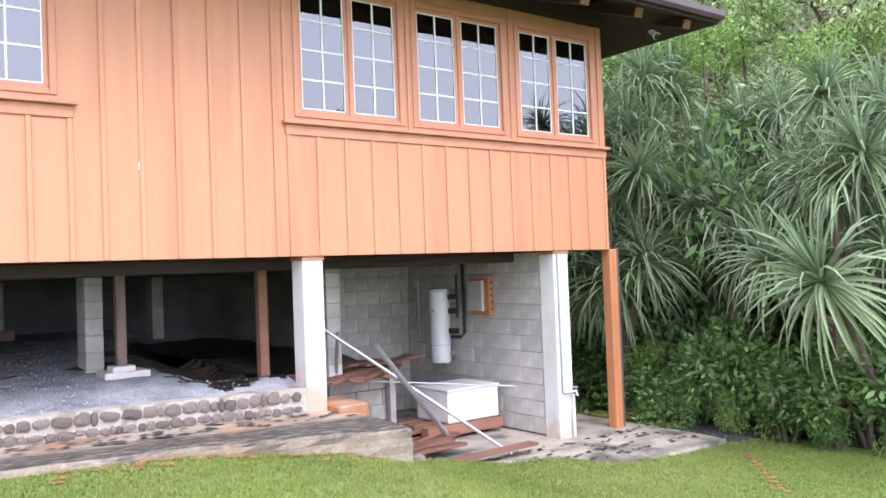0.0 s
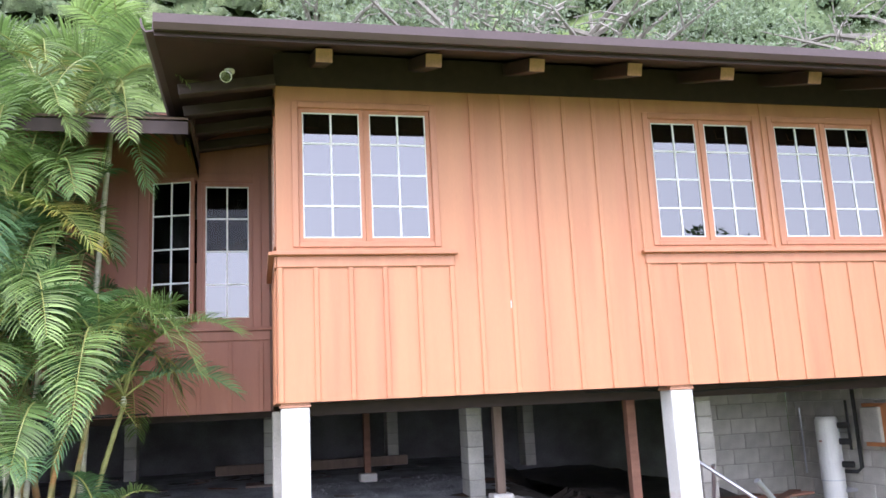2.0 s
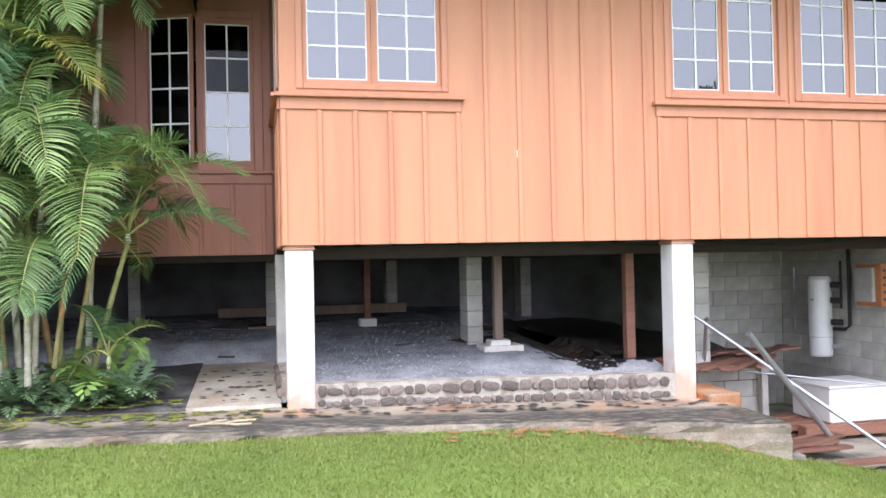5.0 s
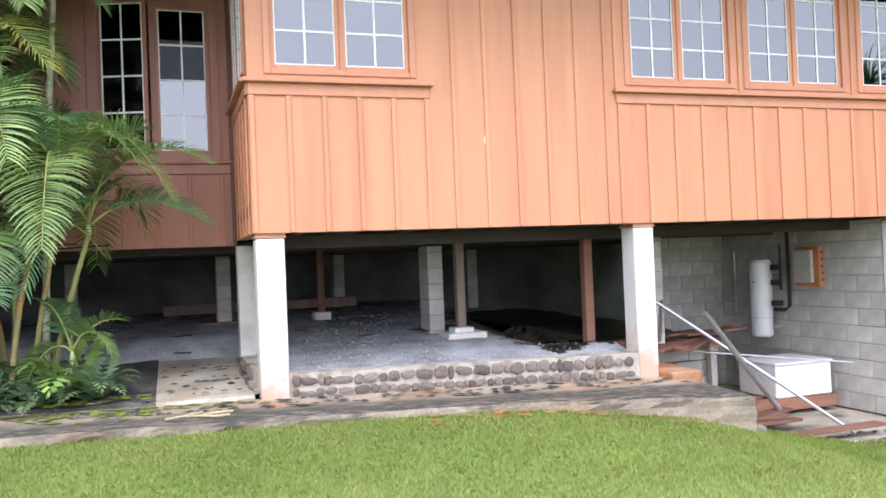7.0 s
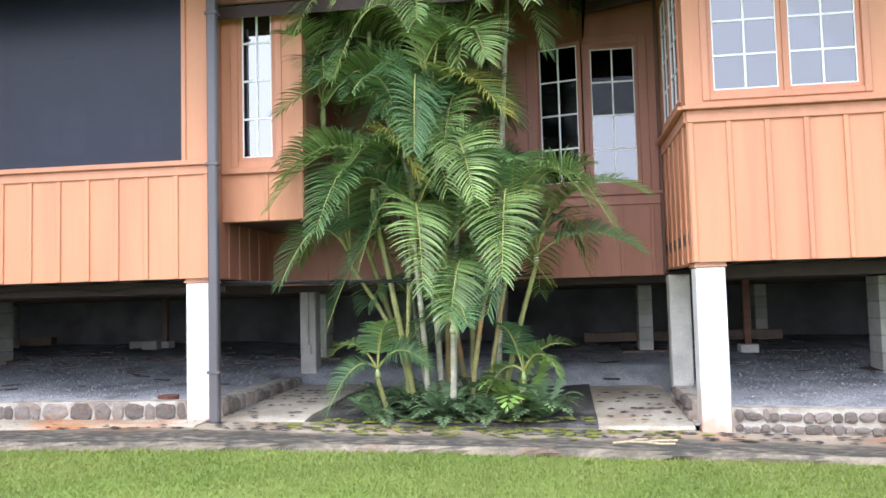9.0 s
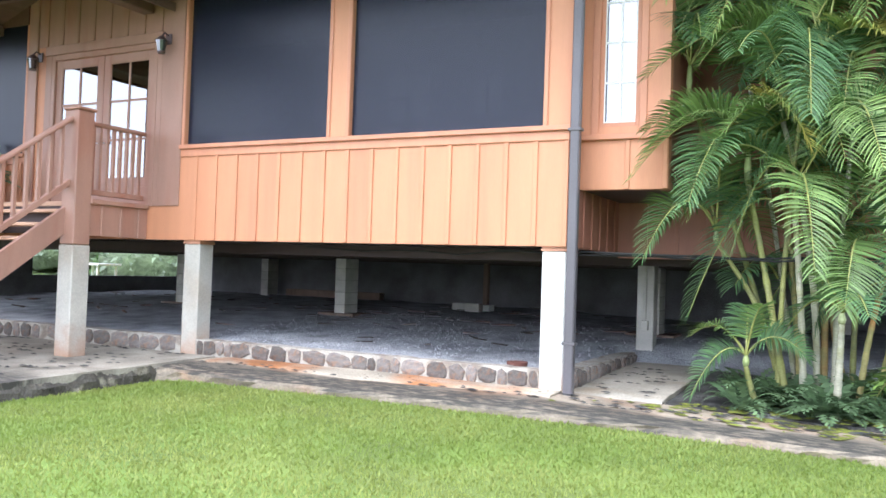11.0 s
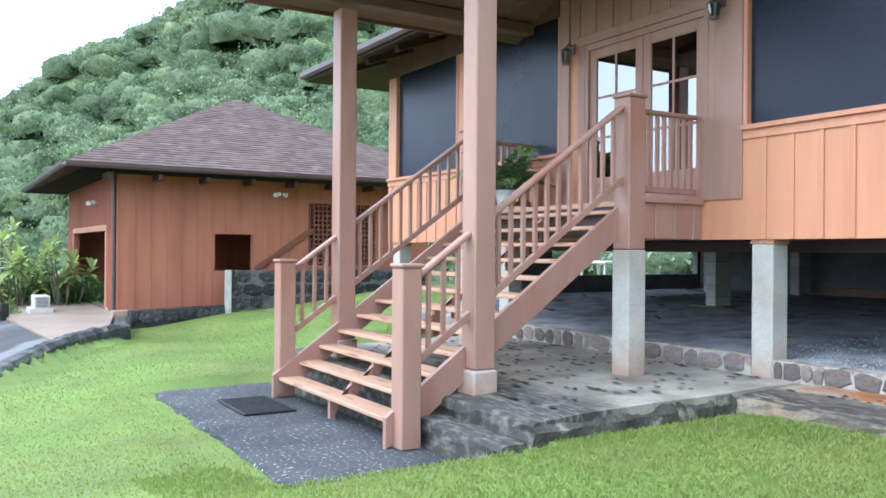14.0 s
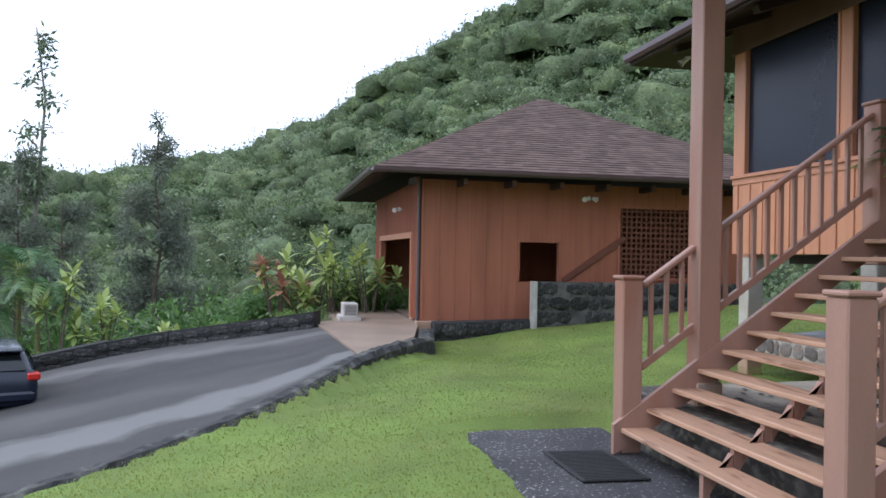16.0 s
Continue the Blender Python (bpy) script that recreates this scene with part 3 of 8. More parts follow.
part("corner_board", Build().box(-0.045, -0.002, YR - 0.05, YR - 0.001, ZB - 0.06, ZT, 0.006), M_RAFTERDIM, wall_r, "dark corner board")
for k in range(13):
    batten(wall_r, -0.15 - k * 0.37, ZB - 0.06, 2.403, YR, mat=M_RECESS_SHADE)

# west wing: screened veranda
XW = -18.76
DOOR = (-12.93, -10.80, 2.05, 4.28)
SCREENS = [(-10.26, -7.98, 2.86, 4.85), (-7.66, -5.23, 2.86, 4.85), (-15.95, -13.52, 2.86, 4.85), (-18.42, -16.25, 2.86, 4.85)]
wall_v = add_wall("wall", XW, XV, ZB, ZT, SCREENS + [DOOR], 0.0, label="orange veranda wall with large dark screens")
for x0, x1, z0, z1 in SCREENS:
    part("insect_screen", Build().box(x0, x1, 0.06, 0.064, z0, z1), M_SCREEN, wall_v, "dark grey insect screen")
    trim(wall_v, x0 - 0.05, x0, z0, z1)
    trim(wall_v, x1, x1 + 0.05, z0, z1)
trim(wall_v, -10.31, XV + 0.02, 2.80, 2.855, t=0.06, name="window_sill")
trim(wall_v, -10.31, XV, 2.70, 2.80, t=0.022)
trim(wall_v, XW, -13.45, 2.80, 2.855, t=0.06, name="window_sill")
trim(wall_v, XW, -13.45, 2.70, 2.80, t=0.022)
for k in range(16):
    batten(wall_v, XV - 0.03 - k * 0.338, ZB, 2.70)
for k in range(16):
    batten(wall_v, -13.55 - k * 0.338, ZB, 2.70)
# brown overlay and battens added; the porch's shade is put into their colour
part("porch_cladding", Build().box(-13.24, -10.70, -0.014, -0.001, 4.425, ZT), M_PORCH, wall_v, "brown overlay holding the porch shade over the doors")
for k in range(8):
    batten(wall_v, -13.05 + k * 0.33, 4.425, ZT, -0.013, mat=M_PORCH)
# dark strips added on the wall stand for the shade under the veranda eave
for x0, x1 in ((XW - 0.01, -13.46), (-10.25, XV + 0.012)):
    part("frieze_board", Build().box(x0, x1, -0.05, -0.034, 4.80, ZT, 0.003), M_RAFTERDIM, wall_v, "dark strip standing for shade under the eave")
m_v = side_matrix(XV, True)
wall_ve = add_wall("wall", 0.121, YR, ZB, ZT, [], 0.0, m_v, M_RECESS_SHADE)
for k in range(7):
    batten(wall_ve, 0.2 + k * 0.31, ZB, 2.95, 0.0, m_v, M_RECESS_SHADE)
m_vw = side_matrix(XW)
wall_vw = add_wall("wall", -8.9, -0.121, ZB, ZT, [(-3.0, -0.5, 2.86, 4.85)], 0.0, m_vw)
part("insect_screen", Build().box(-3.0, -0.5, 0.06, 0.064, 2.86, 4.85, 0, m_vw), M_SCREEN, wall_vw)
add_wall("wall", XW, XE, ZB, ZT, [], 8.9)
# small bay beside the veranda
BAY = (-4.74, -4.31, 2.88, 4.68)
wall_b = add_wall("wall", XV + 0.001, -4.0, 2.22, ZT, [BAY], 0.35, label="small bay with a tall narrow window")
window(wall_b, *BAY, 0.35, cols=2, rows=4, glass=M_DOORGLASS)
trim(wall_b, BAY[0] - 0.08, BAY[0], 2.80, 4.78, 0.35)
trim(wall_b, BAY[1], BAY[1] + 0.08, 2.80, 4.78, 0.35)
trim(wall_b, XV + 0.01, -3.98, 2.74, 2.80, 0.35, t=0.05, name="window_sill")
for x in (-4.42, -4.03):
    batten(wall_b, x, 2.22, 2.74, 0.35)
add_wall("wall", 0.471, YR, 2.22, ZT, [], 0.0, side_matrix(-4.0, True), M_RECESS_SHADE)
box_part("bay_floor", house, M_DARKWOOD, XV + 0.002, -4.122, 0.471, YR - 0.002, 2.22, 2.30)

# french doors
door = part("door_frame", Build().box(DOOR[0], DOOR[0] + 0.07, -0.02, 0.10, DOOR[2], DOOR[3], 0.005).box(DOOR[1] - 0.07, DOOR[1], -0.02, 0.10, DOOR[2], DOOR[3], 0.005).box(DOOR[0] + 0.07, DOOR[1] - 0.07, -0.02, 0.10, DOOR[3] - 0.08, DOOR[3], 0.005), M_PORCH, house)
for x0, x1 in ((-12.86, -11.87), (-11.86, -10.87)):
    leaf = window(door, x0, x1, 2.32, 4.20, 0.0, cols=2, rows=3, frame_mat=M_PORCH, sash=0.12, bar=0.03, bar_mat=M_PORCH, glass=M_DOORGLASS)
    part("door_panel", Build().box(x0, x1, 0.015, 0.06, 2.07, 2.319, 0.004), M_PORCH, leaf)
    hx = -11.93 if x0 < -12 else -11.80
    part("handle", Build().tube([(hx, 0.012, 2.95), (hx, -0.04, 2.95), (hx, -0.045, 3.06)], 0.012, 8), M_METAL, leaf)
for x0, x1 in ((DOOR[0] - 0.14, DOOR[0] - 0.003), (DOOR[1] + 0.003, DOOR[1] + 0.10)):
    trim(wall_v, x0, x1, 2.05, 4.28, mat=M_PORCH)
trim(wall_v, DOOR[0] - 0.14, DOOR[1] + 0.10, 4.285, 4.42, t=0.035, mat=M_PORCH)
trim(wall_v, DOOR[1] + 0.104, -10.315, 2.05, ZT, t=0.024, mat=M_PORCH)
trim(wall_v, -13.45, -13.25, 2.05, ZT, t=0.035, mat=M_PORCH)

# floor, joists and beams under it
floor_slab = part("floor_deck", Build().box(XW + 0.13, XV - 0.13, 0.13, 8.89, 1.78, 1.90).box(XV - 0.129, -0.001, YR + 0.13, 8.89, 1.78, 1.90).box(0.0, XE - 0.13, 0.13, 8.89, 1.78, 1.90), M_JOIST, house)
for k in range(46):
    x = XW + 0.35 + k * 0.61
    if x < XE - 0.2:
        y0 = 0.14 if not XV - 0.1 < x < 0.1 else YR + 0.14
        part("joist", Build().box(x, x + 0.05, y0, 8.85, 1.60, 1.775), M_JOIST, house)
for y in (0.9, 2.45, 5.0, 7.6):
    part("beam", Build().box(XW + 0.2, XV - 0.2, y, y + 0.10, 1.46, 1.595) if y < 2 else Build().box(XW + 0.2, XE - 0.2, y, y + 0.10, 1.46, 1.595), M_DARKWOOD, house)
part("beam", Build().box(0.2, XE - 0.2, 0.9, 1.0, 1.46, 1.595), M_DARKWOOD, house)
# rooms, kept dim
part("room_wall", Build().box(0.2, XE - 0.2, 4.0, 4.08, 1.9, ZT).box(XW + 0.2, XV - 0.2, 3.4, 3.48, 1.9, ZT), M_INSIDE, house)
# white panels added on the inner wall for faint light behind the screens
for x0, x1, z0, z1 in ((-9.17, -8.45, 3.72, 4.42), (-7.62, -7.2, 3.72, 4.3), (-16.4, -15.4, 3.4, 4.3)):
    inner = part("inner_window", Build().box(x0, x1, 3.37, 3.398, z0, z1, 0.004), M_WHITE, house, "white panel standing for faint light behind the screen")
    part("glazing_bar", Build().box((x0 + x1) / 2 - 0.02, (x0 + x1) / 2 + 0.02, 3.355, 3.369, z0, z1), M_PIPE, inner)
    part("glazing_bar", Build().box(x0, x1, 3.353, 3.367, (z0 + z1) / 2 - 0.015, (z0 + z1) / 2 + 0.015), M_PIPE, inner)
part("room_ceiling", Build().box(XW + 0.13, XV - 0.13, 0.13, 8.89, ZT - 0.1, ZT).box(XV - 0.129, -0.001, YR + 0.13, 8.89, ZT - 0.1, ZT).box(0.0, XE - 0.13, 0.13, 8.89, ZT - 0.1, ZT), M_INSIDE, house)

# ---- roofs ----
EZ = 5.02


def hip_roof(name, x0, x1, y0, y1, z, rise, thick=0.16, parent=house, mat=None, courses=18, label="", gable=False, tab=0.32):
    """A hip roof built as lapped shingle courses over a deck."""
    h = min(x1 - x0, y1 - y0) / 2
    deck = Build()
    along = gable or (x1 - x0) > (y1 - y0)
    h = 0.0 if gable else h
    r0 = (x0 + h, (y0 + y1) / 2) if along else ((x0 + x1) / 2, y0 + h)
    r1 = (x1 - h, (y0 + y1) / 2) if along else ((x0 + x1) / 2, y1 - h)
    if along:
        quads = [((x0, y0), (x1, y0), r1, r0), ((x1, y0), (x1, y1), r1, r1), ((x1, y1), (x0, y1), r0, r1), ((x0, y1), (x0, y0), r0, r0)]
    else:
        quads = [((x0, y0), (x1, y0), r0, r0), ((x1, y0), (x1, y1), r1, r0), ((x1, y1), (x0, y1), r1, r1), ((x0, y1), (x0, y0), r0, r1)]
    for a, b, c, d in quads:
        top = [(*a, z), (*b, z), (*c, z + rise), (*d, z + rise)]
        deck.add([(p[0], p[1], p[2] - thick) for p in top], [(3, 2, 1, 0)])
        deck.add([(p[0], p[1], p[2] - 0.02) for p in top], [(0, 1, 2, 3)])
        deck.add([(*a, z - thick), (*b, z - thick), (*b, z - 0.02), (*a, z - 0.02)], [(0, 1, 2, 3)])
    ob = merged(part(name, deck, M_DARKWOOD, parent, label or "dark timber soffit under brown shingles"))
    rng = random.Random(5)
    sh = Build()
    for a, b, c, d in quads:
        A, B, C, D = (Vector((*a, z)), Vector((*b, z)), Vector((*c, z + rise)), Vector((*d, z + rise)))
        nrm = (B - A).cross(D - A).normalized()
        for k in range(courses):
            t0, t1 = k / courses, min(1.0, (k + 1.12) / courses)
            l0, l1 = A.lerp(D, t0), A.lerp(D, t1)
            e0, e1 = B.lerp(C, t0), B.lerp(C, t1)
            n = max(1, int((e0 - l0).length / tab))
            cuts = [0.0] + [min(1, max(0, (q + rng.uniform(0.25, 0.75)) / n)) for q in range(n - 1)] + [1.0]
            for u, v in zip(cuts, cuts[1:]):
                lift = 0.014 + rng.uniform(0, 0.010)
                p0, p1, p2, p3 = l0.lerp(e0, u), l0.lerp(e0, v), l1.lerp(e1, v), l1.lerp(e1, u)
                q0, q1 = p0 + nrm * lift, p1 + nrm * lift
                sh.add([q0, q1, p2 + nrm * 0.004, p3 + nrm * 0.004, p0, p1], [(0, 1, 2, 3), (4, 5, 1, 0)])
    s = part("shingles", sh, mat or M_SHINGLE, ob)
    s["kind"] = "stuff"
    return ob


RX0, RX1 = -1.08, XE + 1.2
roof_a = hip_roof("roof", RX0, RX1, -1.25, 10.1, EZ, 2.2)
roof_v = hip_roof("roof", XW - 1.3, -3.75, -1.25, 10.1, EZ, 2.2)
hip_roof("roof", -5.0, -0.9, 0.2, 9.4, 4.60, 1.75, courses=14, gable=True)
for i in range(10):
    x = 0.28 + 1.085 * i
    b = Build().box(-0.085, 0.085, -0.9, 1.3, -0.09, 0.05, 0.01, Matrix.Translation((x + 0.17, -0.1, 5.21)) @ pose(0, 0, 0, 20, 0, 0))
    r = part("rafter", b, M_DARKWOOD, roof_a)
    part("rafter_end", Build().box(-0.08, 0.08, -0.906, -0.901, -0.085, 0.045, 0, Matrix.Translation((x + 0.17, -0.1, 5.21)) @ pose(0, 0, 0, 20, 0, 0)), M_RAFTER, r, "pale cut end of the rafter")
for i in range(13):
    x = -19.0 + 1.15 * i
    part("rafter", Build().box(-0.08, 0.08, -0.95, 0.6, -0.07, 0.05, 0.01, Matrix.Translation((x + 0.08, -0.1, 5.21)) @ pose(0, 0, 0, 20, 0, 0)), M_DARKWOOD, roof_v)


def gutter(parent, p0, p1):
    d = (Vector(p1) - Vector(p0)).normalized()
    out = d.cross(Vector((0, 0, 1)))
    prof = [(0.0, 0.0), (0.0, -0.12), (0.07, -0.13), (0.11, -0.08), (0.12, 0.0), (0.105, 0.0), (0.095, -0.075), (0.065, -0.115), (0.012, -0.108), (0.012, 0.0)]
    b = Build()
    v = [Vector(p) + out * o + Vector((0, 0, h)) for p in (p0, p1) for o, h in prof]
    n = len(prof)
    b.add(v, [(k, (k + 1) % n, n + (k + 1) % n, n + k) for k in range(n)] + [tuple(range(n)), tuple(range(2 * n - 1, n - 1, -1))])
    return part("gutter", b, M_GUTTER, parent)


# dark strip added along the wall top for the eave's soft shadow
part("frieze_board", Build().box(-0.012, XE + 0.012, -0.05, -0.032, 4.92, ZT, 0.003), M_DARKWOOD, wall_a, "dark strip standing for shade under the eave")
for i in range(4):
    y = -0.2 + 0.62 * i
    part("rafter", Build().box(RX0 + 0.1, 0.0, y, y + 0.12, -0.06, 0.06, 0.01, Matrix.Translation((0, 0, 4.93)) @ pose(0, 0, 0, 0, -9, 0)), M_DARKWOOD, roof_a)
gutter(roof_a, (RX0, -1.255, EZ), (RX1, -1.255, EZ))
gutter(roof_a, (RX0 - 0.005, 10, EZ), (RX0 - 0.005, -1.25, EZ))
gutter(roof_a, (RX1 + 0.005, -1.25, EZ), (RX1 + 0.005, 10, EZ))
gutter(roof_v, (XW - 1.3, -1.255, EZ), (-3.75, -1.255, EZ))
gutter(roof_v, (XW - 1.305, 10, EZ), (XW - 1.305, -1.25, EZ))

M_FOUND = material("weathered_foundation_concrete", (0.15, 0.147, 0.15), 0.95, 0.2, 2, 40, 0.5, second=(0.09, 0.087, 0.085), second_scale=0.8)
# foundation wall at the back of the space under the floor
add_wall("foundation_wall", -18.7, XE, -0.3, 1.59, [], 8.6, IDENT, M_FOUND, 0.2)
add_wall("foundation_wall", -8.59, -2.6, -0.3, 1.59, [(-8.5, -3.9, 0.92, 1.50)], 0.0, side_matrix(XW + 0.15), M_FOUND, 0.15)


# ---- pillars ----
def pillar(x0, x1, y0, y1, z0, z1, mat=None, cap=True):
    b = Build()
    b.box(x0, x1, y0, y1, z0, z1 - (0.05 if cap else 0), 0.012)
    p = part("pillar", b, mat or M_PILLAR, house)
    if cap:
        part("wood_shim", Build().box(x0 - 0.015, x1 + 0.015, y0 - 0.01, y1 + 0.01, z1 - 0.048, z1 - 0.027, 0.004).box(x0 - 0.005, x1 + 0.01, y0 - 0.005, y1 + 0.005, z1 - 0.025, z1 - 0.002, 0.004), M_RAFTER, p)
    return p


pillar(0.03, 0.31, 0.03, 0.31, -0.35, ZB)
pillar(4.27, 4.53, 0.03, 0.31, -0.4, ZB)
pillar(8.22, 8.51, 0.03, 0.33, -1.4, ZB, M_PILLAR_TALL)
pillar(-5.21, -4.95, 0.03, 0.29, -0.2, ZB)
pillar(-10.22, -9.95, 0.03, 0.29, -0.1, ZB, M_PILLAR_GREY)
pillar(-15.0, -14.74, 0.03, 0.29, -0.2, ZB, M_PILLAR_GREY)
pillar(-18.6, -18.33, 0.03, 0.29, -0.3, ZB, M_PILLAR_GREY)
pillar(-0.03, 0.21, 1.62, 1.86, 0.0, ZB - 0.07, M_CMU, False)
pillar(-4.96, -4.73, 3.1, 3.33, 0.0, ZB - 0.07, M_CMU, False)

# ---- paving and walls in front of the house ----
PATH_X = (-9.6, -7.5, -5.0, -2.5, 0.0, 2.4, 4.0, 4.75)
PATH_Z = (0.10, 0.11, 0.10, 0.03, -0.03, -0.10, -0.16, -0.19)
PATH_F = (-0.95, -1.08, -0.98, -0.82, -0.84, -0.92, -1.15, -1.30)


def slab(name, xs, front, back, top, bottom, mat, label, category="path", steps=7, seed=1, rough=0.012):
    """A slab along x with a waved front edge and an uneven top."""
    b = Build()
    n = len(xs)
    for i, x in enumerate(xs):
        f, k = front(x) + 0.03 * noise.noise((x * 2.1, seed, 0)), back(x)
        for j in range(steps + 1):
            y = f + (k - f) * j / steps
            drop = 0.018 if j == 0 else 0.0
            b.v.append((x, y, top(x, y) - drop + rough * noise.noise((x * 1.7, y * 1.7, seed))))
        z0 = top(x, f)
        for q in (0.05, 0.11, 0.18, 0.27):
            b.v.append((x, f - 0.02 + 0.05 * noise.noise((x * 3.5, q * 14, seed)) + 0.025 * noise.noise((x * 11, q * 30, seed)), max(bottom(x) + 0.01, z0 - q)))
        b.v.append((x, f - 0.012 + 0.01 * noise.noise((x * 6, seed, 2)), bottom(x)))
        b.v.append((x, k, bottom(x)))
    m = steps + 7
    for i in range(n - 1):
        o, p = i * m, (i + 1) * m
        for j in range(steps):
            b.f.append((o + j, o + j + 1, p + j + 1, p + j))
        face = [0] + [steps + 1 + q for q in range(5)]
        for u, w in zip(face, face[1:]):
            b.f.append((o + w, o + u, p + u, p + w))
        b.f.append((o + steps, o + steps + 6, p + steps + 6, p + steps))
    for o in (0, (n - 1) * m):
        b.f.append(tuple(o + j for j in range(steps + 1)) + tuple(o + steps + 6 - q for q in range(6)))
    return structure(name, b, mat, label, category)


def span(a, b, n):
    return [a + (b - a) * k / n for k in range(n + 1)]


path_top = lambda x, y: float(np.interp(x, PATH_X, PATH_Z)) + 0.02 * y
path = slab("pavement", span(-9.6, 4.75, 90), lambda x: float(np.interp(x, PATH_X, PATH_F)), lambda x: 0.02 if x < -5.2 or x > 0.3 else 0.10, path_top, lambda x: -0.75, M_PATH, "weathered concrete path along the house, stained black", seed=1)
slab("pavement", span(-9.4, -4.95, 24), lambda x: -0.42 + 0.12 * math.sin(x * 2), lambda x: 0.015, lambda x, y: path_top(x, y) + 0.022, lambda x: -0.2, M_CONC_ORANGE, "orange-stained concrete strip below the stone edging", seed=4, rough=0.004)
# slab under the stairs, its lower corner step and the dark pad
slab("pavement", span(-15.2, -9.602, 40), lambda x: -3.42, lambda x: 0.02, lambda x, y: 0.115 + 0.012 * y, lambda x: -0.7, M_SLAB, "concrete slab with dark stone chips under the stairs", seed=7)
slab("pavement", span(-11.3, -9.68, 14), lambda x: -3.68, lambda x: -3.425, lambda x, y: -0.12, lambda x: -0.7, M_SLAB, "low broken concrete step beside the stairs", seed=9)
slab("pavement", span(-15.22, -9.95, 36), lambda x: -5.2 + 0.1 * smooth(-11, -9.9, x), lambda x: -3.69, lambda x, y: -0.385, lambda x: -0.95, M_CONC_DARK, "black mossy concrete pad at the foot of the stairs", seed=11)
mat_ob = part("door_mat", Build().box(-14.15, -13.10, -4.72, -4.10, -0.375, -0.358, 0.006), M_BLACK)
tagged(mat_ob, "black rubber mat lying on the dark pad", "mat")
for k in range(22):
    part("rib", Build().box(-14.10 + k * 0.046, -14.08 + k * 0.046, -4.68, -4.14, -0.3578, -0.354), M_BLACK, mat_ob)
# blackened broken edge at the end of the slab
M_EDGE = material("blackened_concrete_edge", (0.095, 0.085, 0.068), 0.95, 0.3, 3, 40, 0.9, second=(0.30, 0.27, 0.20), second_scale=3.5, second_cut=(0.54, 0.62), depth=0.03)
eb = Build()
ny_, nz_ = 46, 8
for j in range(nz_):
    for i in range(ny_):
        y, z = -3.44 + 2.5 * i / (ny_ - 1), 0.10 - 0.62 * j / (nz_ - 1) + (0.012 * (-3.44 + 2.5 * i / (ny_ - 1)))
        eb.v.append((-9.575 + 0.055 * noise.noise((y * 3, z * 9, 31)) + 0.03 * noise.noise((y * 11, z * 18, 32)) - (0.05 if j == 0 else 0), y, z))
eb.f = [(j * ny_ + i, j * ny_ + i + 1, (j + 1) * ny_ + i + 1, (j + 1) * ny_ + i) for j in range(nz_ - 1) for i in range(ny_ - 1)]
structure("slab_edge", eb, M_EDGE, "blackened broken end of the concrete slab", "slab edge")
# lower terrace in the east
slab("terrace", span(4.9, 9.9, 40), lambda x: float(np.interp(x, (4.9, 5.6, 7, 9, 9.9), (-0.75, -0.95, -1.45, -1.55, -1.5))), lambda x: 3.7, lambda x, y: -1.03 - 0.012 * (x - 5), lambda x: -1.6, M_CONC_PALE, "stained concrete terrace below the house floor", "terrace", 10, 13)
slab("pavement", span(9.9, 15.5, 24), lambda x: -1.5 - 0.10 * (x - 9.9), lambda x: 0.5, lambda x, y: -1.12 - 0.03 * (x - 9.9), lambda x: -1.9, M_CONC_DARK, "dark mossy path leading into the bushes", seed=15)
slab("pavement", span(4.78, 5.15, 5), lambda x: -0.98, lambda x: -0.35, lambda x, y: -0.62, lambda x: -1.5, M_CONCRETE, "concrete step at the end of the path", "step", 4, 17)
box_part("retaining_wall", None, M_CONC_ORANGE, 4.535, 4.93, -0.22, 0.5, -1.3, -0.10, 0.02)
tagged(bpy.data.objects["retaining_wall"], "orange-stained end of the concrete retaining wall", "retaining wall", "", "structure")
box_part("retaining_wall", None, M_CMU, 4.45, 4.75, 0.501, 2.04, -1.4, -0.05, 0.01)
tagged(bpy.data.objects["retaining_wall.001"], "concrete block wall under the raised boards", "retaining wall", "", "structure")
# moss beside the terrace
M_MOSS = material("yellow_green_moss", (0.15, 0.165, 0.025), 0.95, 0.4, 3, 40, 0.8)
moss = Build()
rng = random.Random(3)


def blotch(b, cx, cy, r, zf, rng, n=9, sx=1.0):
    a0 = rng.random() * 6
    pts = [(cx + sx * r * rng.uniform(0.55, 1.1) * math.cos(a0 + 2 * math.pi * k / n), cy + r * rng.uniform(0.55, 1.1) * math.sin(a0 + 2 * math.pi * k / n)) for k in range(n)]
    b.add([(cx, cy, zf(cx, cy) + 0.012)] + [(x, y, zf(x, y) + 0.002) for x, y in pts], [(0, 1 + k, 1 + (k + 1) % n) for k in range(n)])


for k in range(60):
    blotch(moss, rng.uniform(9.75, 11.6), rng.uniform(-0.35, 2.2), rng.uniform(0.12, 0.35), lambda x, y: -1.098 - 0.03 * (x - 9.9), rng)
for k in range(240):
    x = rng.gauss(-2.2, 1.1)
    blotch(moss, x, rng.uniform(-0.6, 0.0) * rng.random(), rng.uniform(0.012, 0.055), lambda x, y: path_top(x, y) + 0.008, rng, sx=1.6)
for k in range(110):
    blotch(moss, rng.uniform(-3.9, -1.0), rng.uniform(0.03, 0.3), rng.uniform(0.015, 0.05), lambda x, y: 0.072 + 0.03 * y, rng, sx=1.6)
m_ob = structure("moss", moss, M_MOSS, "patches of yellow-green moss", "moss")
m_ob["kind"] = "stuff"
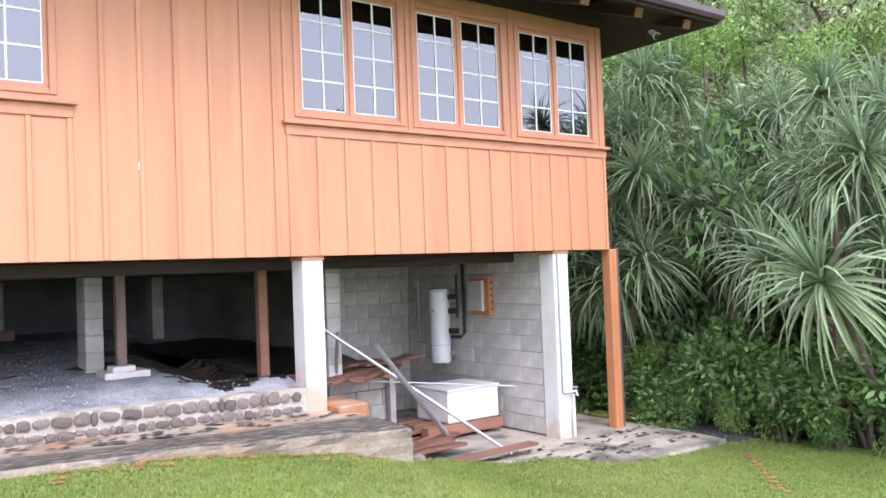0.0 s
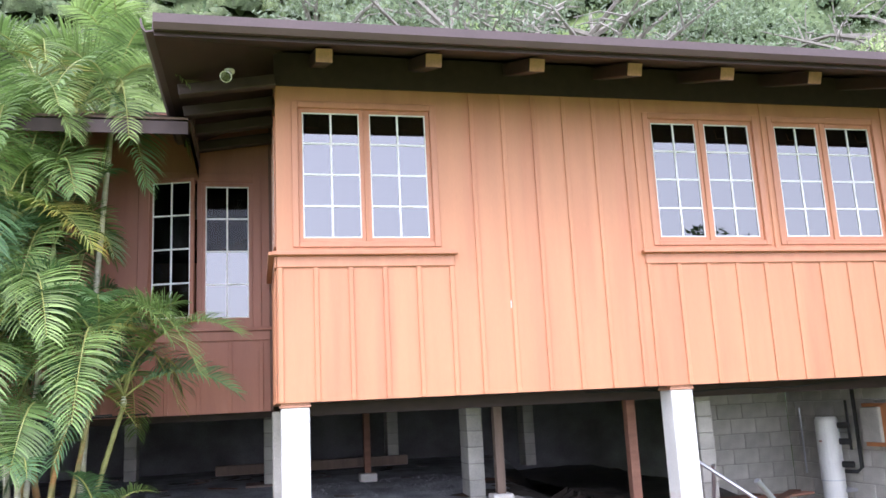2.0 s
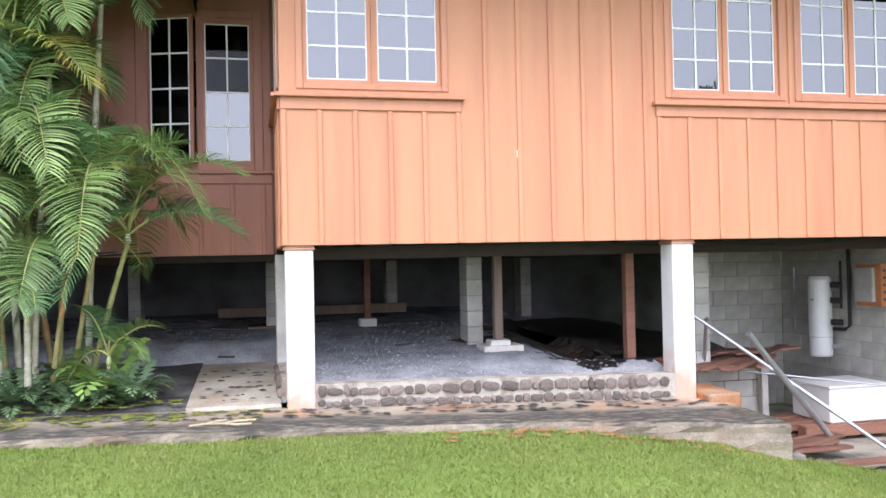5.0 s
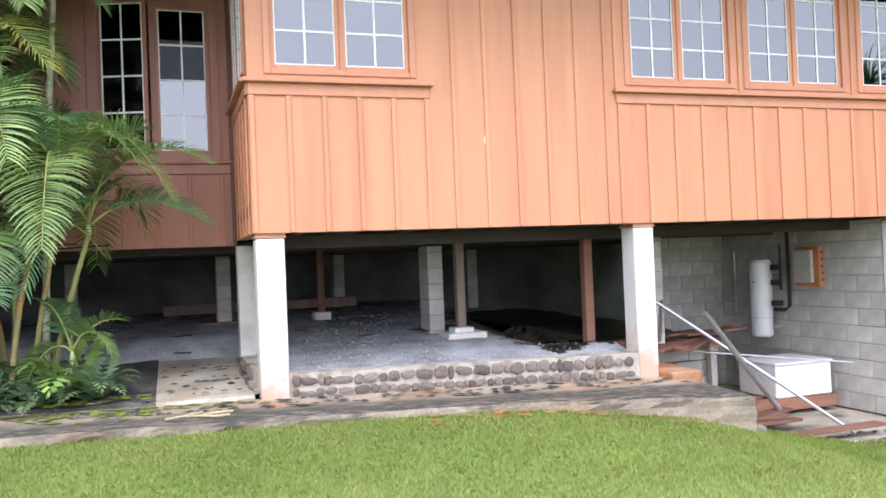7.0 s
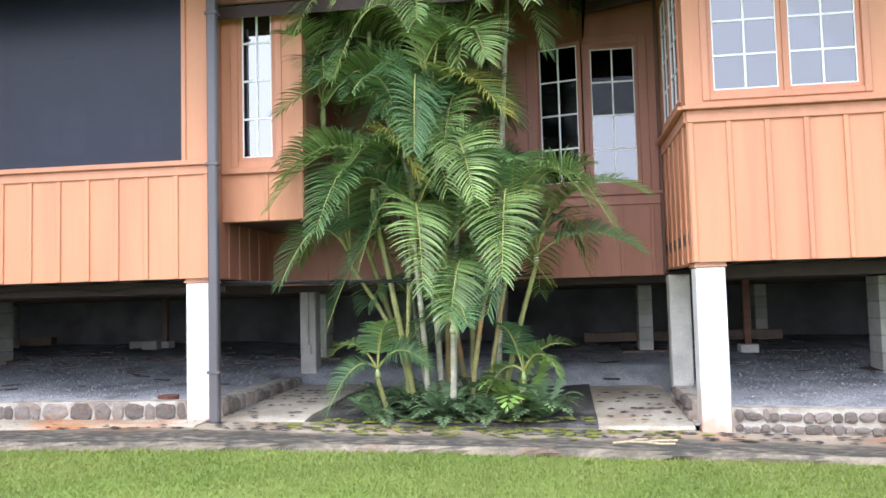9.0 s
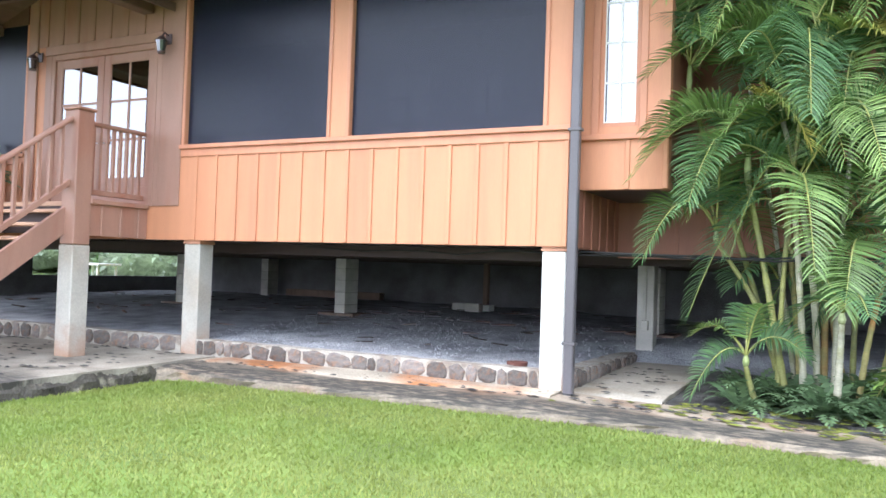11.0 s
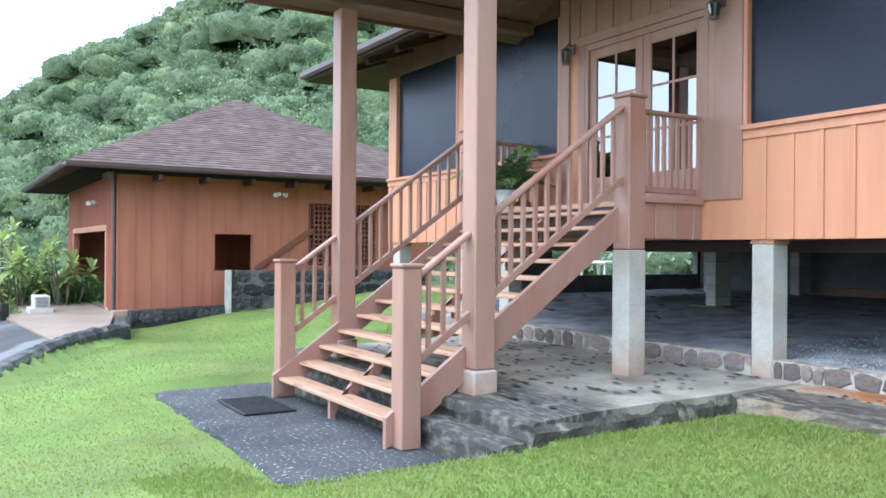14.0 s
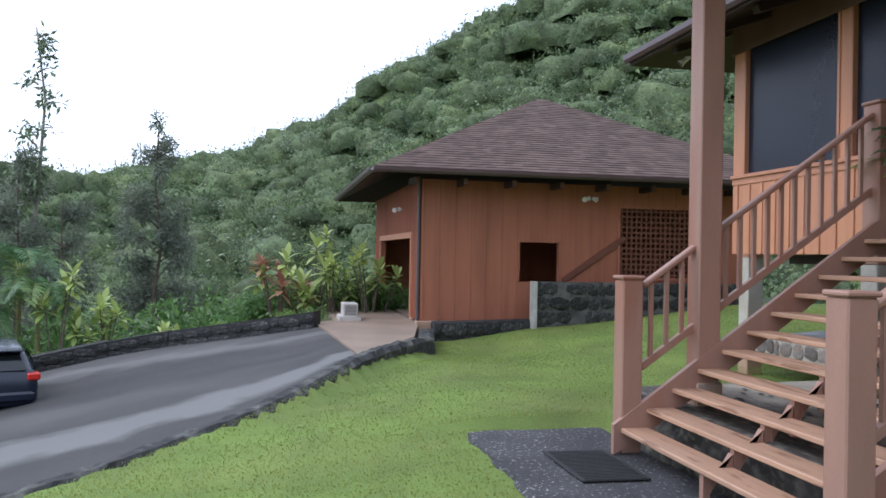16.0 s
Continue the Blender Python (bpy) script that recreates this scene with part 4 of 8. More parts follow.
# dark stone chips set in the concrete
chips = Build()
for k in range(260):
    x, y = rng.uniform(-14.8, -9.9), -0.15 - 0.19 * rng.randrange(16) + rng.uniform(-0.03, 0.03)
    blotch(chips, x, y, rng.uniform(0.02, 0.042), lambda x, y: 0.115 + 0.012 * y + 0.014, rng, 6, 2.2)
for k in range(330):
    x = rng.uniform(-9.4, 4.6)
    blotch(chips, x, rng.choice((-0.12, -0.27, -0.42)) + rng.uniform(-0.05, 0.05), rng.uniform(0.014, 0.036), lambda x, y: path_top(x, y) + 0.012, rng, 7, 2.6)
for k in range(150):
    blotch(chips, rng.uniform(5.4, 9.7), rng.choice((-1.15, -0.85, -0.55, -0.25)) + rng.uniform(-0.08, 0.08), rng.uniform(0.014, 0.036), lambda x, y: -1.03 - 0.012 * (x - 5) + 0.01, rng, 7, 2.4)
for x0_, x1_, z_ in ((-4.85, -4.0, 0.113), (-0.9, -0.1, 0.05)):
    for k in range(42):
        blotch(chips, rng.uniform(x0_, x1_), 0.25 + 0.24 * rng.randrange(9) + rng.uniform(-0.03, 0.03), rng.uniform(0.016, 0.034), lambda x, y, z_=z_: z_ + 0.031 * y, rng, 7, 1.9)
c_ob = structure("stone_chips", chips, M_STONE_DARK, "dark stone chips set in the paving", "stone chips")
c_ob["kind"] = "stuff"

M_BED = material("dark_wet_gravel", (0.11, 0.108, 0.10), 0.95, 0.4, 2.5, 45, 1.0, second=(0.05, 0.045, 0.04), second_scale=1.4, second_cut=(0.45, 0.6), depth=0.02)
# ground of the bed between the wings, and two concrete strips
slab("planting_bed", span(-3.95, -0.95, 20), lambda x: 0.101, lambda x: 2.9, lambda x, y: 0.06 + 0.03 * y, lambda x: -0.3, M_BED, "gravel bed under the palms", "bed", 10, 21, 0.05)
slab("pavement", span(-4.93, -3.951, 6), lambda x: 0.101, lambda x: 2.9, lambda x, y: 0.10 + 0.03 * y, lambda x: -0.3, M_STRIP, "pale concrete strip beside the veranda", "path", 10, 23)
slab("pavement", span(-0.949, -0.03, 6), lambda x: 0.101, lambda x: 2.9, lambda x, y: 0.035 + 0.035 * y, lambda x: -0.3, M_STRIP, "pale concrete strip beside the stone edging", "path", 8, 25)

# gravel under the house
gv = Build()
xs_, ys_ = span(-18.7, 2.2, 105) + span(2.24, 4.44, 55), span(0.16, 4.5, 70) + span(4.6, 9.6, 28)


def gravel_z(x, y):
    z = 0.17 + 0.055 * min(y, 4) + 0.01 * y + 0.03 * noise.noise((x * 0.8, y * 0.8, 9)) + 0.015 * noise.noise((x * 3, y * 3, 2))
    z += 0.09 * smooth(-4, -9, x)
    if -5.06 < x < 0.14:
        z = z + (min(z, 0.02) - z) * smooth(3.3, 2.5, y)
    z -= (0.03 * smooth(-0.2, 0.4, x) + 0.11 * smooth(0.5, 4.0, x)) * smooth(1.5, 0.3, y)
    return z - (0.35 * smooth(3.3, 4.44, x) + 0.10 * smooth(3.1, 3.7, x)) * smooth(0.9, 1.6, y) * smooth(7.5, 5.0, y)


gv.v = [(x, y, gravel_z(x, y)) for y in ys_ for x in xs_]
nn = len(xs_)
gv.f = [(j * nn + i, j * nn + i + 1, (j + 1) * nn + i + 1, (j + 1) * nn + i) for j in range(len(ys_) - 1) for i in range(nn - 1)]
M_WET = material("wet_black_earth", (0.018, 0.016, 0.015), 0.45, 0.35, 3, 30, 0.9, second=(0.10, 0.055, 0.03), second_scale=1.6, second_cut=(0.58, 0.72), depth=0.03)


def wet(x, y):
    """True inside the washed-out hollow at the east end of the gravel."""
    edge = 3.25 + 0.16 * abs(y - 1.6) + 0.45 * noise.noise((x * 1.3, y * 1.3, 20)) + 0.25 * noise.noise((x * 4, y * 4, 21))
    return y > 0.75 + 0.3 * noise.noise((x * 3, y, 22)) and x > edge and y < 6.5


gravel_ob = structure("gravel_floor", gv, M_GRAVEL, "grey crushed gravel spread under the raised house", "gravel", True)
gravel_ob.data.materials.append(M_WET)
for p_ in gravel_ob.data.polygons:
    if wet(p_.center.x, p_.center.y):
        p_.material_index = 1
gv2 = Build()
xs2, ys2 = span(4.441, 6.75, 14), span(2.05, 8.58, 30)
gv2.v = [(x, y, gravel_z(min(x, 3.2), y) - 0.35 * smooth(3.3, 5.0, x) + 0.05 * noise.noise((x * 2, y * 2, 5))) for y in ys2 for x in xs2]
n2 = len(xs2)
gv2.f = [(j * n2 + i, j * n2 + i + 1, (j + 1) * n2 + i + 1, (j + 1) * n2 + i) for j in range(len(ys2) - 1) for i in range(n2 - 1)]
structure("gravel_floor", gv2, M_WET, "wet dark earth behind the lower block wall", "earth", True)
dark = Build()
for k in range(70):
    x = rng.gauss(3.9, 0.55)
    x, y = min(x, 6.3), rng.gauss(2.6, 0.6) + 0.35 * (x - 3.6)
    if y < (1.2 if x < 4.2 else 2.3):
        continue
    blotch(dark, x, y, rng.uniform(0.08, 0.30), lambda x, y: (gravel_z(x, y) if x < 4.44 else gravel_z(3.2, y) - 0.35 * smooth(3.3, 5.0, x)) + 0.02, rng, 11, 1.6)
for k in range(150):
    x, y = rng.uniform(-18, 3), rng.uniform(1.1, 8)
    L, a = rng.uniform(0.04, 0.22), rng.uniform(-0.6, 0.6)
    dark.box(-L, L, -0.02, 0.025, 0, 0.018, 0.004, Matrix.Translation((x, y, gravel_z(x, y))) @ pose(0, 0, 0, 0, rng.uniform(-6, 6), math.degrees(a)))
d_ob = structure("bare_earth", dark, M_EARTH, "damp dark earth and debris on the gravel", "earth")
d_ob["kind"] = "stuff"
# loose stones on the gravel
peb = Build()
for k in range(9000):
    x, y = rng.uniform(-10.5, 4.0), 0.3 + 4.5 * rng.random() ** 1.6
    s = rng.uniform(0.008, 0.024)
    z = gravel_z(x, y)
    a = rng.random() * 6
    c, d = math.cos(a) * s, math.sin(a) * s
    peb.add([(x + c, y + d, z), (x - d, y + c, z), (x - c, y - d, z), (x + d, y - c, z), (x + c * 0.3, y, z + s * rng.uniform(0.4, 0.8))], [(0, 1, 4), (1, 2, 4), (2, 3, 4), (3, 0, 4)])
p_ob = structure("gravel_stones", peb, material("gravel_stone", (0.29, 0.296, 0.308), 0.95, 0.1, 3, 60, 0, per_island=0.3), "loose grey gravel stones", "gravel")
p_ob["kind"] = "stuff"


# rubble stone edging: each stone is a piece
def stone_mesh(seed):
    """A squat irregular stone with a domed face, one metre wide and high before it is scaled."""
    r = random.Random(seed)
    n = 10
    rim = []
    for k in range(n):
        a = 2 * math.pi * (k + r.uniform(-0.32, 0.32)) / n
        c, d = math.cos(a), math.sin(a)
        q = 0.5 / (abs(c) ** 4.5 + abs(d) ** 4.5) ** (1 / 4.5) * r.uniform(0.82, 1.03)
        rim.append((c * q, d * q))
    b = Build()
    for s, d in ((1.0, 0.06), (0.97, 0.004), (0.84, -0.014), (0.5, -0.022)):
        b.v += [(x * s, d + r.uniform(-0.004, 0.004), z * s) for x, z in rim]
    b.v.append((r.uniform(-0.1, 0.1), -0.024, r.uniform(-0.1, 0.1)))
    for ring in range(3):
        b.f += [(ring * n + k, ring * n + (k + 1) % n, (ring + 1) * n + (k + 1) % n, (ring + 1) * n + k) for k in range(n)]
    b.f += [(3 * n + k, 3 * n + (k + 1) % n, 4 * n) for k in range(n)]
    return b


STONES = [stone_mesh(s).mesh("stone", M_STONE) for s in range(8)]
STONES_DARK = [stone_mesh(20 + s).mesh("dark_stone", M_STONE_DARK) for s in range(6)]


def stone_wall(name, x0, x1, top, bottom, m, rows, meshes, grout, thick, label, sw=0.2, proud=0.03, seed=0, tall=(0.75, 1.05), split=None):
    """A mortared rubble wall along x, its face at y = 0, moved by m."""
    r = random.Random(seed)
    b = Build()
    n = max(4, int((x1 - x0) / 0.15))
    for i in range(n + 1):
        x = x0 + (x1 - x0) * i / n
        t, z0 = top(x) + 0.012 * noise.noise((x * 5, seed, 1)), bottom(x)
        b.v += [(x, 0.012 * noise.noise((x * 7, seed, 4)), z0), (x, 0.012 * noise.noise((x * 7, seed, 9)), t), (x, thick, t), (x, thick, z0)]
    for i in range(n):
        o = i * 4
        b.f += [(o, o + 4, o + 5, o + 1), (o + 1, o + 5, o + 6, o + 2), (o + 2, o + 6, o + 7, o + 3)]
    b.f += [(0, 1, 2, 3), (n * 4, n * 4 + 3, n * 4 + 2, n * 4 + 1)]
    w = structure(name, turned(b, m), grout, label, "stone wall")
    split = split or [1 / rows] * rows
    for row in range(rows):
        x = x0 + 0.02
        low, share = sum(split[:row]), split[row]
        width = sw * min(1.0, share * rows)
        while x < x1 - 0.08:
            s = width * r.choice((0.55, 0.8, 1.0, 1.2, 1.5)) * r.uniform(0.85, 1.15)
            if x + s > x1:
                s = x1 - x
            h = (top(x) - bottom(x)) * share
            zc = bottom(x) + (top(x) - bottom(x)) * (low + share / 2) + r.uniform(-0.012, 0.012)
            if r.random() > 0.03:
                ob = new("stone", r.choice(meshes))
                ob.parent = w
                ob.matrix_basis = m @ Matrix.Translation((x + s / 2, -proud * r.uniform(0.4, 1.1), zc)) @ pose(0, 0, 0, 0, r.choice((0, 180)) + r.uniform(-8, 8), 0) @ Matrix.Diagonal((s * 1.08, 1, h * r.uniform(*tall), 1))
            x += s
    return w


at = Matrix.Translation
stone_wall("stone_edging", 0.31, 4.27, lambda x: float(np.interp(x, (0.3, 4.2), (0.20, 0.12))), lambda x: path_top(x, 0) - 0.01, at((0, 0.03, 0)), 2, STONES, M_GROUT, 0.2, "low edging of lava stones in pale mortar", 0.125, 0.008, seed=1, tall=(0.6, 1.05), split=(0.4, 0.56))
stone_wall("stone_edging", -9.95, -5.21, lambda x: 0.31, lambda x: path_top(x, 0), at((0, 0.03, 0)), 1, STONES, M_GROUT, 0.2, "low edging of lava stones in pale mortar", 0.24, 0.002, seed=2, tall=(0.9, 1.08))
stone_wall("stone_edging", -18.3, -10.22, lambda x: 0.33, lambda x: 0.10, at((0, 0.03, 0)), 1, STONES, M_GROUT, 0.2, "low edging of lava stones in pale mortar", 0.24, 0.002, seed=3, tall=(0.9, 1.08))
stone_wall("stone_edging", 0.3, 3.0, lambda x: 0.30, lambda x: 0.08, at((-4.94, 0, 0)) @ pose(0, 0, 0, 0, 0, 90), 1, STONES, M_GROUT, 0.2, "low edging of lava stones beside the concrete strip", 0.2, seed=4)
stone_wall("stone_edging", -1.6, -0.3, lambda x: 0.25, lambda x: 0.02, at((-0.02, 0, 0)) @ pose(0, 0, 0, 0, 0, -90), 2, STONES, M_GROUT, 0.2, "low edging of lava stones beside the concrete strip", 0.2, seed=5)
# low lava walls along the drive
pts_w = [(-24.6, -21.0), (-26.8, -16.6), (-28.4, -13.2), (-29.2, -11.4), (-29.0, -9.9), (-27.9, -8.3), (-26.7, -6.3)]
for i, ((xa, ya), (xb, yb)) in enumerate(zip(pts_w, pts_w[1:])):
    L = math.hypot(xb - xa, yb - ya)
    za, zb = drive_z(xa, ya), drive_z(xb, yb)
    stone_wall("garden_wall", 0, L, lambda x, za=za, zb=zb, L=L: za + (zb - za) * x / L + 0.40, lambda x, za=za, zb=zb, L=L: za + (zb - za) * x / L - 0.1,
               at((xa, ya, 0)) @ pose(0, 0, 0, 0, 0, math.degrees(math.atan2(yb - ya, xb - xa))), 2, STONES_DARK, M_GROUT_DARK, 0.35, "low black lava stone wall beside the driveway", 0.42, 0.04, 30 + i)
kerb = Build()
line = [(-25.75, -3.72)] + list(zip(EDGE_X, EDGE_Y))[::-1][:-1] + [(-13.9, -20.0)]
pts_k = []
for (xa, ya), (xb, yb) in zip(line, line[1:]):
    n_ = max(1, int(math.hypot(xb - xa, yb - ya) / 0.09))
    pts_k += [(xa + (xb - xa) * q / n_, ya + (yb - ya) * q / n_) for q in range(n_)]
for i, (x, y) in enumerate(pts_k):
    xa, ya = pts_k[max(0, i - 3)]
    xb, yb = pts_k[min(len(pts_k) - 1, i + 3)]
    d_ = math.hypot(xb - xa, yb - ya)
    nx_, ny_ = -(yb - ya) / d_, (xb - xa) / d_
    z = drive_z(x, y)
    low = 0.2 + 0.8 * min(1, i / 40)
    for o_, h_ in ((-0.19, -0.25), (-0.17, 0.04 * low), (-0.10, 0.105 * low), (0.06, 0.11 * low), (0.15, 0.03 * low), (0.19, -0.5)):
        q = 0.03 * noise.noise((x * 6 + o_ * 9, y * 6, o_ * 14)) + 0.03 * noise.noise((x * 17, y * 17, o_ * 30))
        kerb.v.append((x + nx_ * (o_ + q * 0.8), y + ny_ * (o_ + q * 0.8), z + h_ + q))
for i in range(len(pts_k) - 1):
    kerb.f += [(i * 6 + k, (i + 1) * 6 + k, (i + 1) * 6 + k + 1, i * 6 + k + 1) for k in range(5)]
structure("kerb", kerb, M_STONE_DARK, "kerb of black lava stones between lawn and driveway", "kerb")

soil = Build()
M_SOILRED = material("dry_reddish_soil", (0.30, 0.15, 0.06), 0.95, 0.3, 4, 40, 0.6)
for k in range(34):
    t_ = k / 33
    x, y = 9.45 - 1.5 * t_ + 0.05 * math.sin(k), -2.1 - 1.4 * t_ + 0.06 * math.sin(k * 1.7)
    blotch(soil, x, y, rng.uniform(0.02, 0.06), lambda x, y: lawn_z(x, y) + 0.014, rng, 9, 1.3)
for k in range(40):
    x = rng.uniform(1.2, 4.4)
    y = float(np.interp(x, PATH_X, PATH_F)) - rng.uniform(0.05, 0.5) * rng.random() - 0.03
    blotch(soil, x, y, rng.uniform(0.02, 0.06), lambda x, y: lawn_z(x, y) + 0.012, rng, 9, 2.0)
so_ = structure("bare_soil", soil, M_SOILRED, "patches of dry reddish soil in the lawn", "soil")
so_["kind"] = "stuff"

M_ROOT = material("pale_dried_root", (0.46, 0.38, 0.24), 0.9, 0.2, 6, 40, 0.3)
root = thing("tree_root", (-0.6, -0.7, 0.0), "pale dried root lying on the path", "root")
for pts_r in (((-0.86, -0.68), (-0.72, -0.6), (-0.58, -0.62), (-0.44, -0.52), (-0.28, -0.5)), ((-0.58, -0.62), (-0.46, -0.68), (-0.32, -0.66)), ((-0.72, -0.6), (-0.64, -0.5), (-0.54, -0.46))):
    part("strand", Build().tube([(x, y, path_top(x, y) + 0.012) for x, y in pts_r], 0.012, 6), M_ROOT, root)

earth = Build().box(3.2, 6.74, 2.06, 8.55, -0.5, -0.2)
structure("earth_floor", earth, M_EARTH, "damp earth under the gravel at the end of the house", "earth")

# ---- staircase with landing and porch roof ----
SX0, SX1, RISE, RUN = -14.08, -11.02, 0.187, 0.262
stairs = thing("staircase", (-12.55, -2.5, -0.385), "brown-stained wooden staircase with open treads and railings", "staircase")
NT_ = 12


def tread_y(k):
    return -3.98 + k * RUN


def tread_z(k):
    return -0.20 + (k + 1) * 0.0 + k * RISE + 0.07


for k in range(NT_):
    z = tread_z(k)
    part("tread", Build().box(SX0 + 0.06, SX1 - 0.06, tread_y(k), tread_y(k) + 0.285, z - 0.045, z, 0.008), M_TREAD, stairs, "worn wooden tread")
slope = math.degrees(math.atan2(RISE, RUN))


def stringer(x0, x1):
    ya, yb = -4.05, -0.95
    za = tread_z(0) - 0.02
    k = RISE / RUN
    zt = lambda y: za + 0.10 + k * (y + 3.98)
    zl = lambda y: za - 0.24 + k * (y + 3.98)
    v = []
    for x in (x0, x1):
        v += [(x, ya, -0.385), (x, -3.72, max(-0.385, zl(-3.72))), (x, yb, zl(yb)), (x, yb, zt(yb)), (x, ya, zt(ya))]
    b = Build().add(v, [(0, 1, 2, 3, 4), (9, 8, 7, 6, 5)] + [(i, 5 + i, 5 + (i + 1) % 5, (i + 1) % 5) for i in range(5)])
    return part("stringer", b, M_PORCH, stairs)


stringer(SX0, SX0 + 0.06)
stringer(SX1 - 0.06, SX1)
# middle carriage as brackets below each tread
for k in range(NT_):
    z = tread_z(k)
    zb_ = max(-0.385, z - 0.045 - 0.30)
    part("bracket", Build().box(-12.58, -12.52, tread_y(k) + 0.03, tread_y(k) + 0.09, zb_, z - 0.046), M_PORCH, stairs)
    part("bracket", Build().add([(-12.585 + dx, y, zz) for dx in (0, 0.07) for y, zz in ((tread_y(k) + 0.09, z - 0.05), (tread_y(k) + 0.28, z - 0.05), (tread_y(k) + 0.28, z + 0.10), (tread_y(k) + 0.09, max(-0.385, z - 0.2)))],
                                [(0, 1, 2, 3), (7, 6, 5, 4), (0, 4, 5, 1), (1, 5, 6, 2), (2, 6, 7, 3), (3, 7, 4, 0)]), M_PORCH, stairs)


def newel(name, x, y, z0, z1, w=0.2, cap=True, parent=None):
    p = part(name, Build().box(x - w / 2, x + w / 2, y - w / 2, y + w / 2, z0, z1 - (0.04 if cap else 0), 0.012), M_PORCH, parent or stairs)
    if cap:
        part("cap", Build().box(x - w / 2 - 0.018, x + w / 2 + 0.018, y - w / 2 - 0.018, y + w / 2 + 0.018, z1 - 0.038, z1, 0.012), M_PORCH, p)
    return p


XL, XR = -14.15, -10.98
for x in (XL, XR):
    newel("newel_post", x, -3.86, -0.385, 1.33, 0.21)
for x in (XL, XR):
    big = newel("porch_post", x, -3.06, 0.30, 4.58, 0.24, False)
    part("concrete_foot", Build().box(x - 0.145, x + 0.145, -3.205, -2.915, -0.1, 0.295, 0.02), M_PILLAR_GREY, stairs, "pale concrete foot")
for x in (XL, XR):
    newel("newel_post", x, -1.06, 1.48, 3.19, 0.25)
    pz = part("pillar", Build().box(x - 0.13, x + 0.13, -1.19, -0.93, -0.1, 1.475, 0.012), M_PILLAR_GREY, stairs, "white concrete pillar")


def railing(xa, ya, za, xb, yb, zb, n, parent=stairs, bottom=0.78):
    """A handrail and a lower rail between two posts, with square balusters; z is the handrail's top."""
    A, B = Vector((xa, ya, za)), Vector((xb, yb, zb))
    L = (B - A).length
    rot = (B - A).to_track_quat("X", "Z").to_matrix().to_4x4()
    m = Matrix.Translation(A) @ rot
    part("handrail", Build().box(0, L, -0.05, 0.05, -0.05, 0.0, 0.012, m), M_PORCH, parent)
    drop = Matrix.Translation((0, 0, -bottom)) @ m
    part("bottom_rail", Build().box(0, L, -0.03, 0.03, -0.07, 0.0, 0.006, drop), M_PORCH, parent)
    for k in range(n):
        p = A.lerp(B, (k + 0.75) / (n + 0.5))
        b = Build().box(-0.021, 0.021, -0.021, 0.021, -bottom - 0.03, -0.02, 0.003)
        part("baluster", turned(b, Matrix.Translation(p)), M_PORCH, parent)


kk = RISE / RUN
for x in (XL, XR):
    railing(x, -3.75, 1.24, x, -3.18, 1.24 + 0.57 * kk, 3)
    railing(x, -2.94, 1.24 + 0.81 * kk, x, -1.19, 1.24 + 2.56 * kk, 11)
LZ = 2.03
part("landing_deck", Build().box(XL, XR + 0.06, -1.0, -0.002, LZ - 0.06, LZ, 0.006), M_TREAD, stairs, "wooden landing floor")
part("fascia", Build().box(XR + 0.06, XR + 0.10, -0.93, -0.002, 1.60, LZ + 0.02, 0.006), M_PORCH, stairs)
part("fascia", Build().box(XL - 0.10, XL - 0.06, -0.93, -0.002, 1.60, LZ + 0.02, 0.006), M_PORCH, stairs)
for y in (-0.75, -0.45, -0.15):
    part("batten", Build().box(XR + 0.10, XR + 0.118, y - 0.02, y + 0.02, 1.60, LZ - 0.03, 0.004), M_PORCH, stairs)
part("trim", Build().box(XR + 0.10, XR + 0.15, -0.95, -0.034, LZ - 0.028, LZ + 0.03, 0.006), M_PORCH, stairs)
part("landing_joist", Build().box(XL + 0.1, XR - 0.1, -0.98, -0.9, 1.62, LZ - 0.06), M_DARKWOOD, stairs)
for x in (XL, XR):
    railing(x, -0.93, 3.05, x, -0.02, 3.05, 8, bottom=0.86)
# planted pot hanging inside the landing rail
pot = thing("flower_pot", (-13.75, -0.75, LZ), "white pot with a bushy green fern on the landing", "potted plant")
pb = Build()
pb.tube([(-13.75, -0.75, LZ), (-13.75, -0.75, LZ + 0.28)], [0.11, 0.16], 16)
part("pot", pb, M_WHITE, pot, smooth=True)
# porch roof on the two tall posts
porch = thing("porch_roof", (-12.56, -2.1, 4.6), "brown timber porch roof over the stairs", "porch roof")
PX0, PX1, PY0, PZ = -14.62, -10.5, -4.25, 4.66
rb = Build()
for xa, xb in ((PX0, -12.56), (PX1, -12.56)):
    v = [(xa, PY0, PZ), (xa, 0.6, PZ), (xb, 0.6, PZ + 0.75), (xb, PY0, PZ + 0.75)]
    rb.add(v, [(0, 1, 2, 3)])
    rb.add([(x, y, z + 0.12) for x, y, z in v], [(0, 1, 2, 3)])
    rb.add([v[0], v[3], (v[3][0], v[3][1], v[3][2] + 0.12), (v[0][0], v[0][1], v[0][2] + 0.12)], [(0, 1, 2, 3)])
    rb.add([v[0], v[1], (v[1][0], v[1][1], v[1][2] + 0.12), (v[0][0], v[0][1], v[0][2] + 0.12)], [(0, 1, 2, 3)])
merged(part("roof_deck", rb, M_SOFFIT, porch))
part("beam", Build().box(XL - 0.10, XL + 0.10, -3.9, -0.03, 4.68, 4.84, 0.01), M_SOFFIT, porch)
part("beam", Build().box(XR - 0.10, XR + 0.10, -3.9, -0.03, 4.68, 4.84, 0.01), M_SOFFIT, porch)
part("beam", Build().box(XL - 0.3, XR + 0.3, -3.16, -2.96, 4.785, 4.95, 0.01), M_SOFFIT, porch)
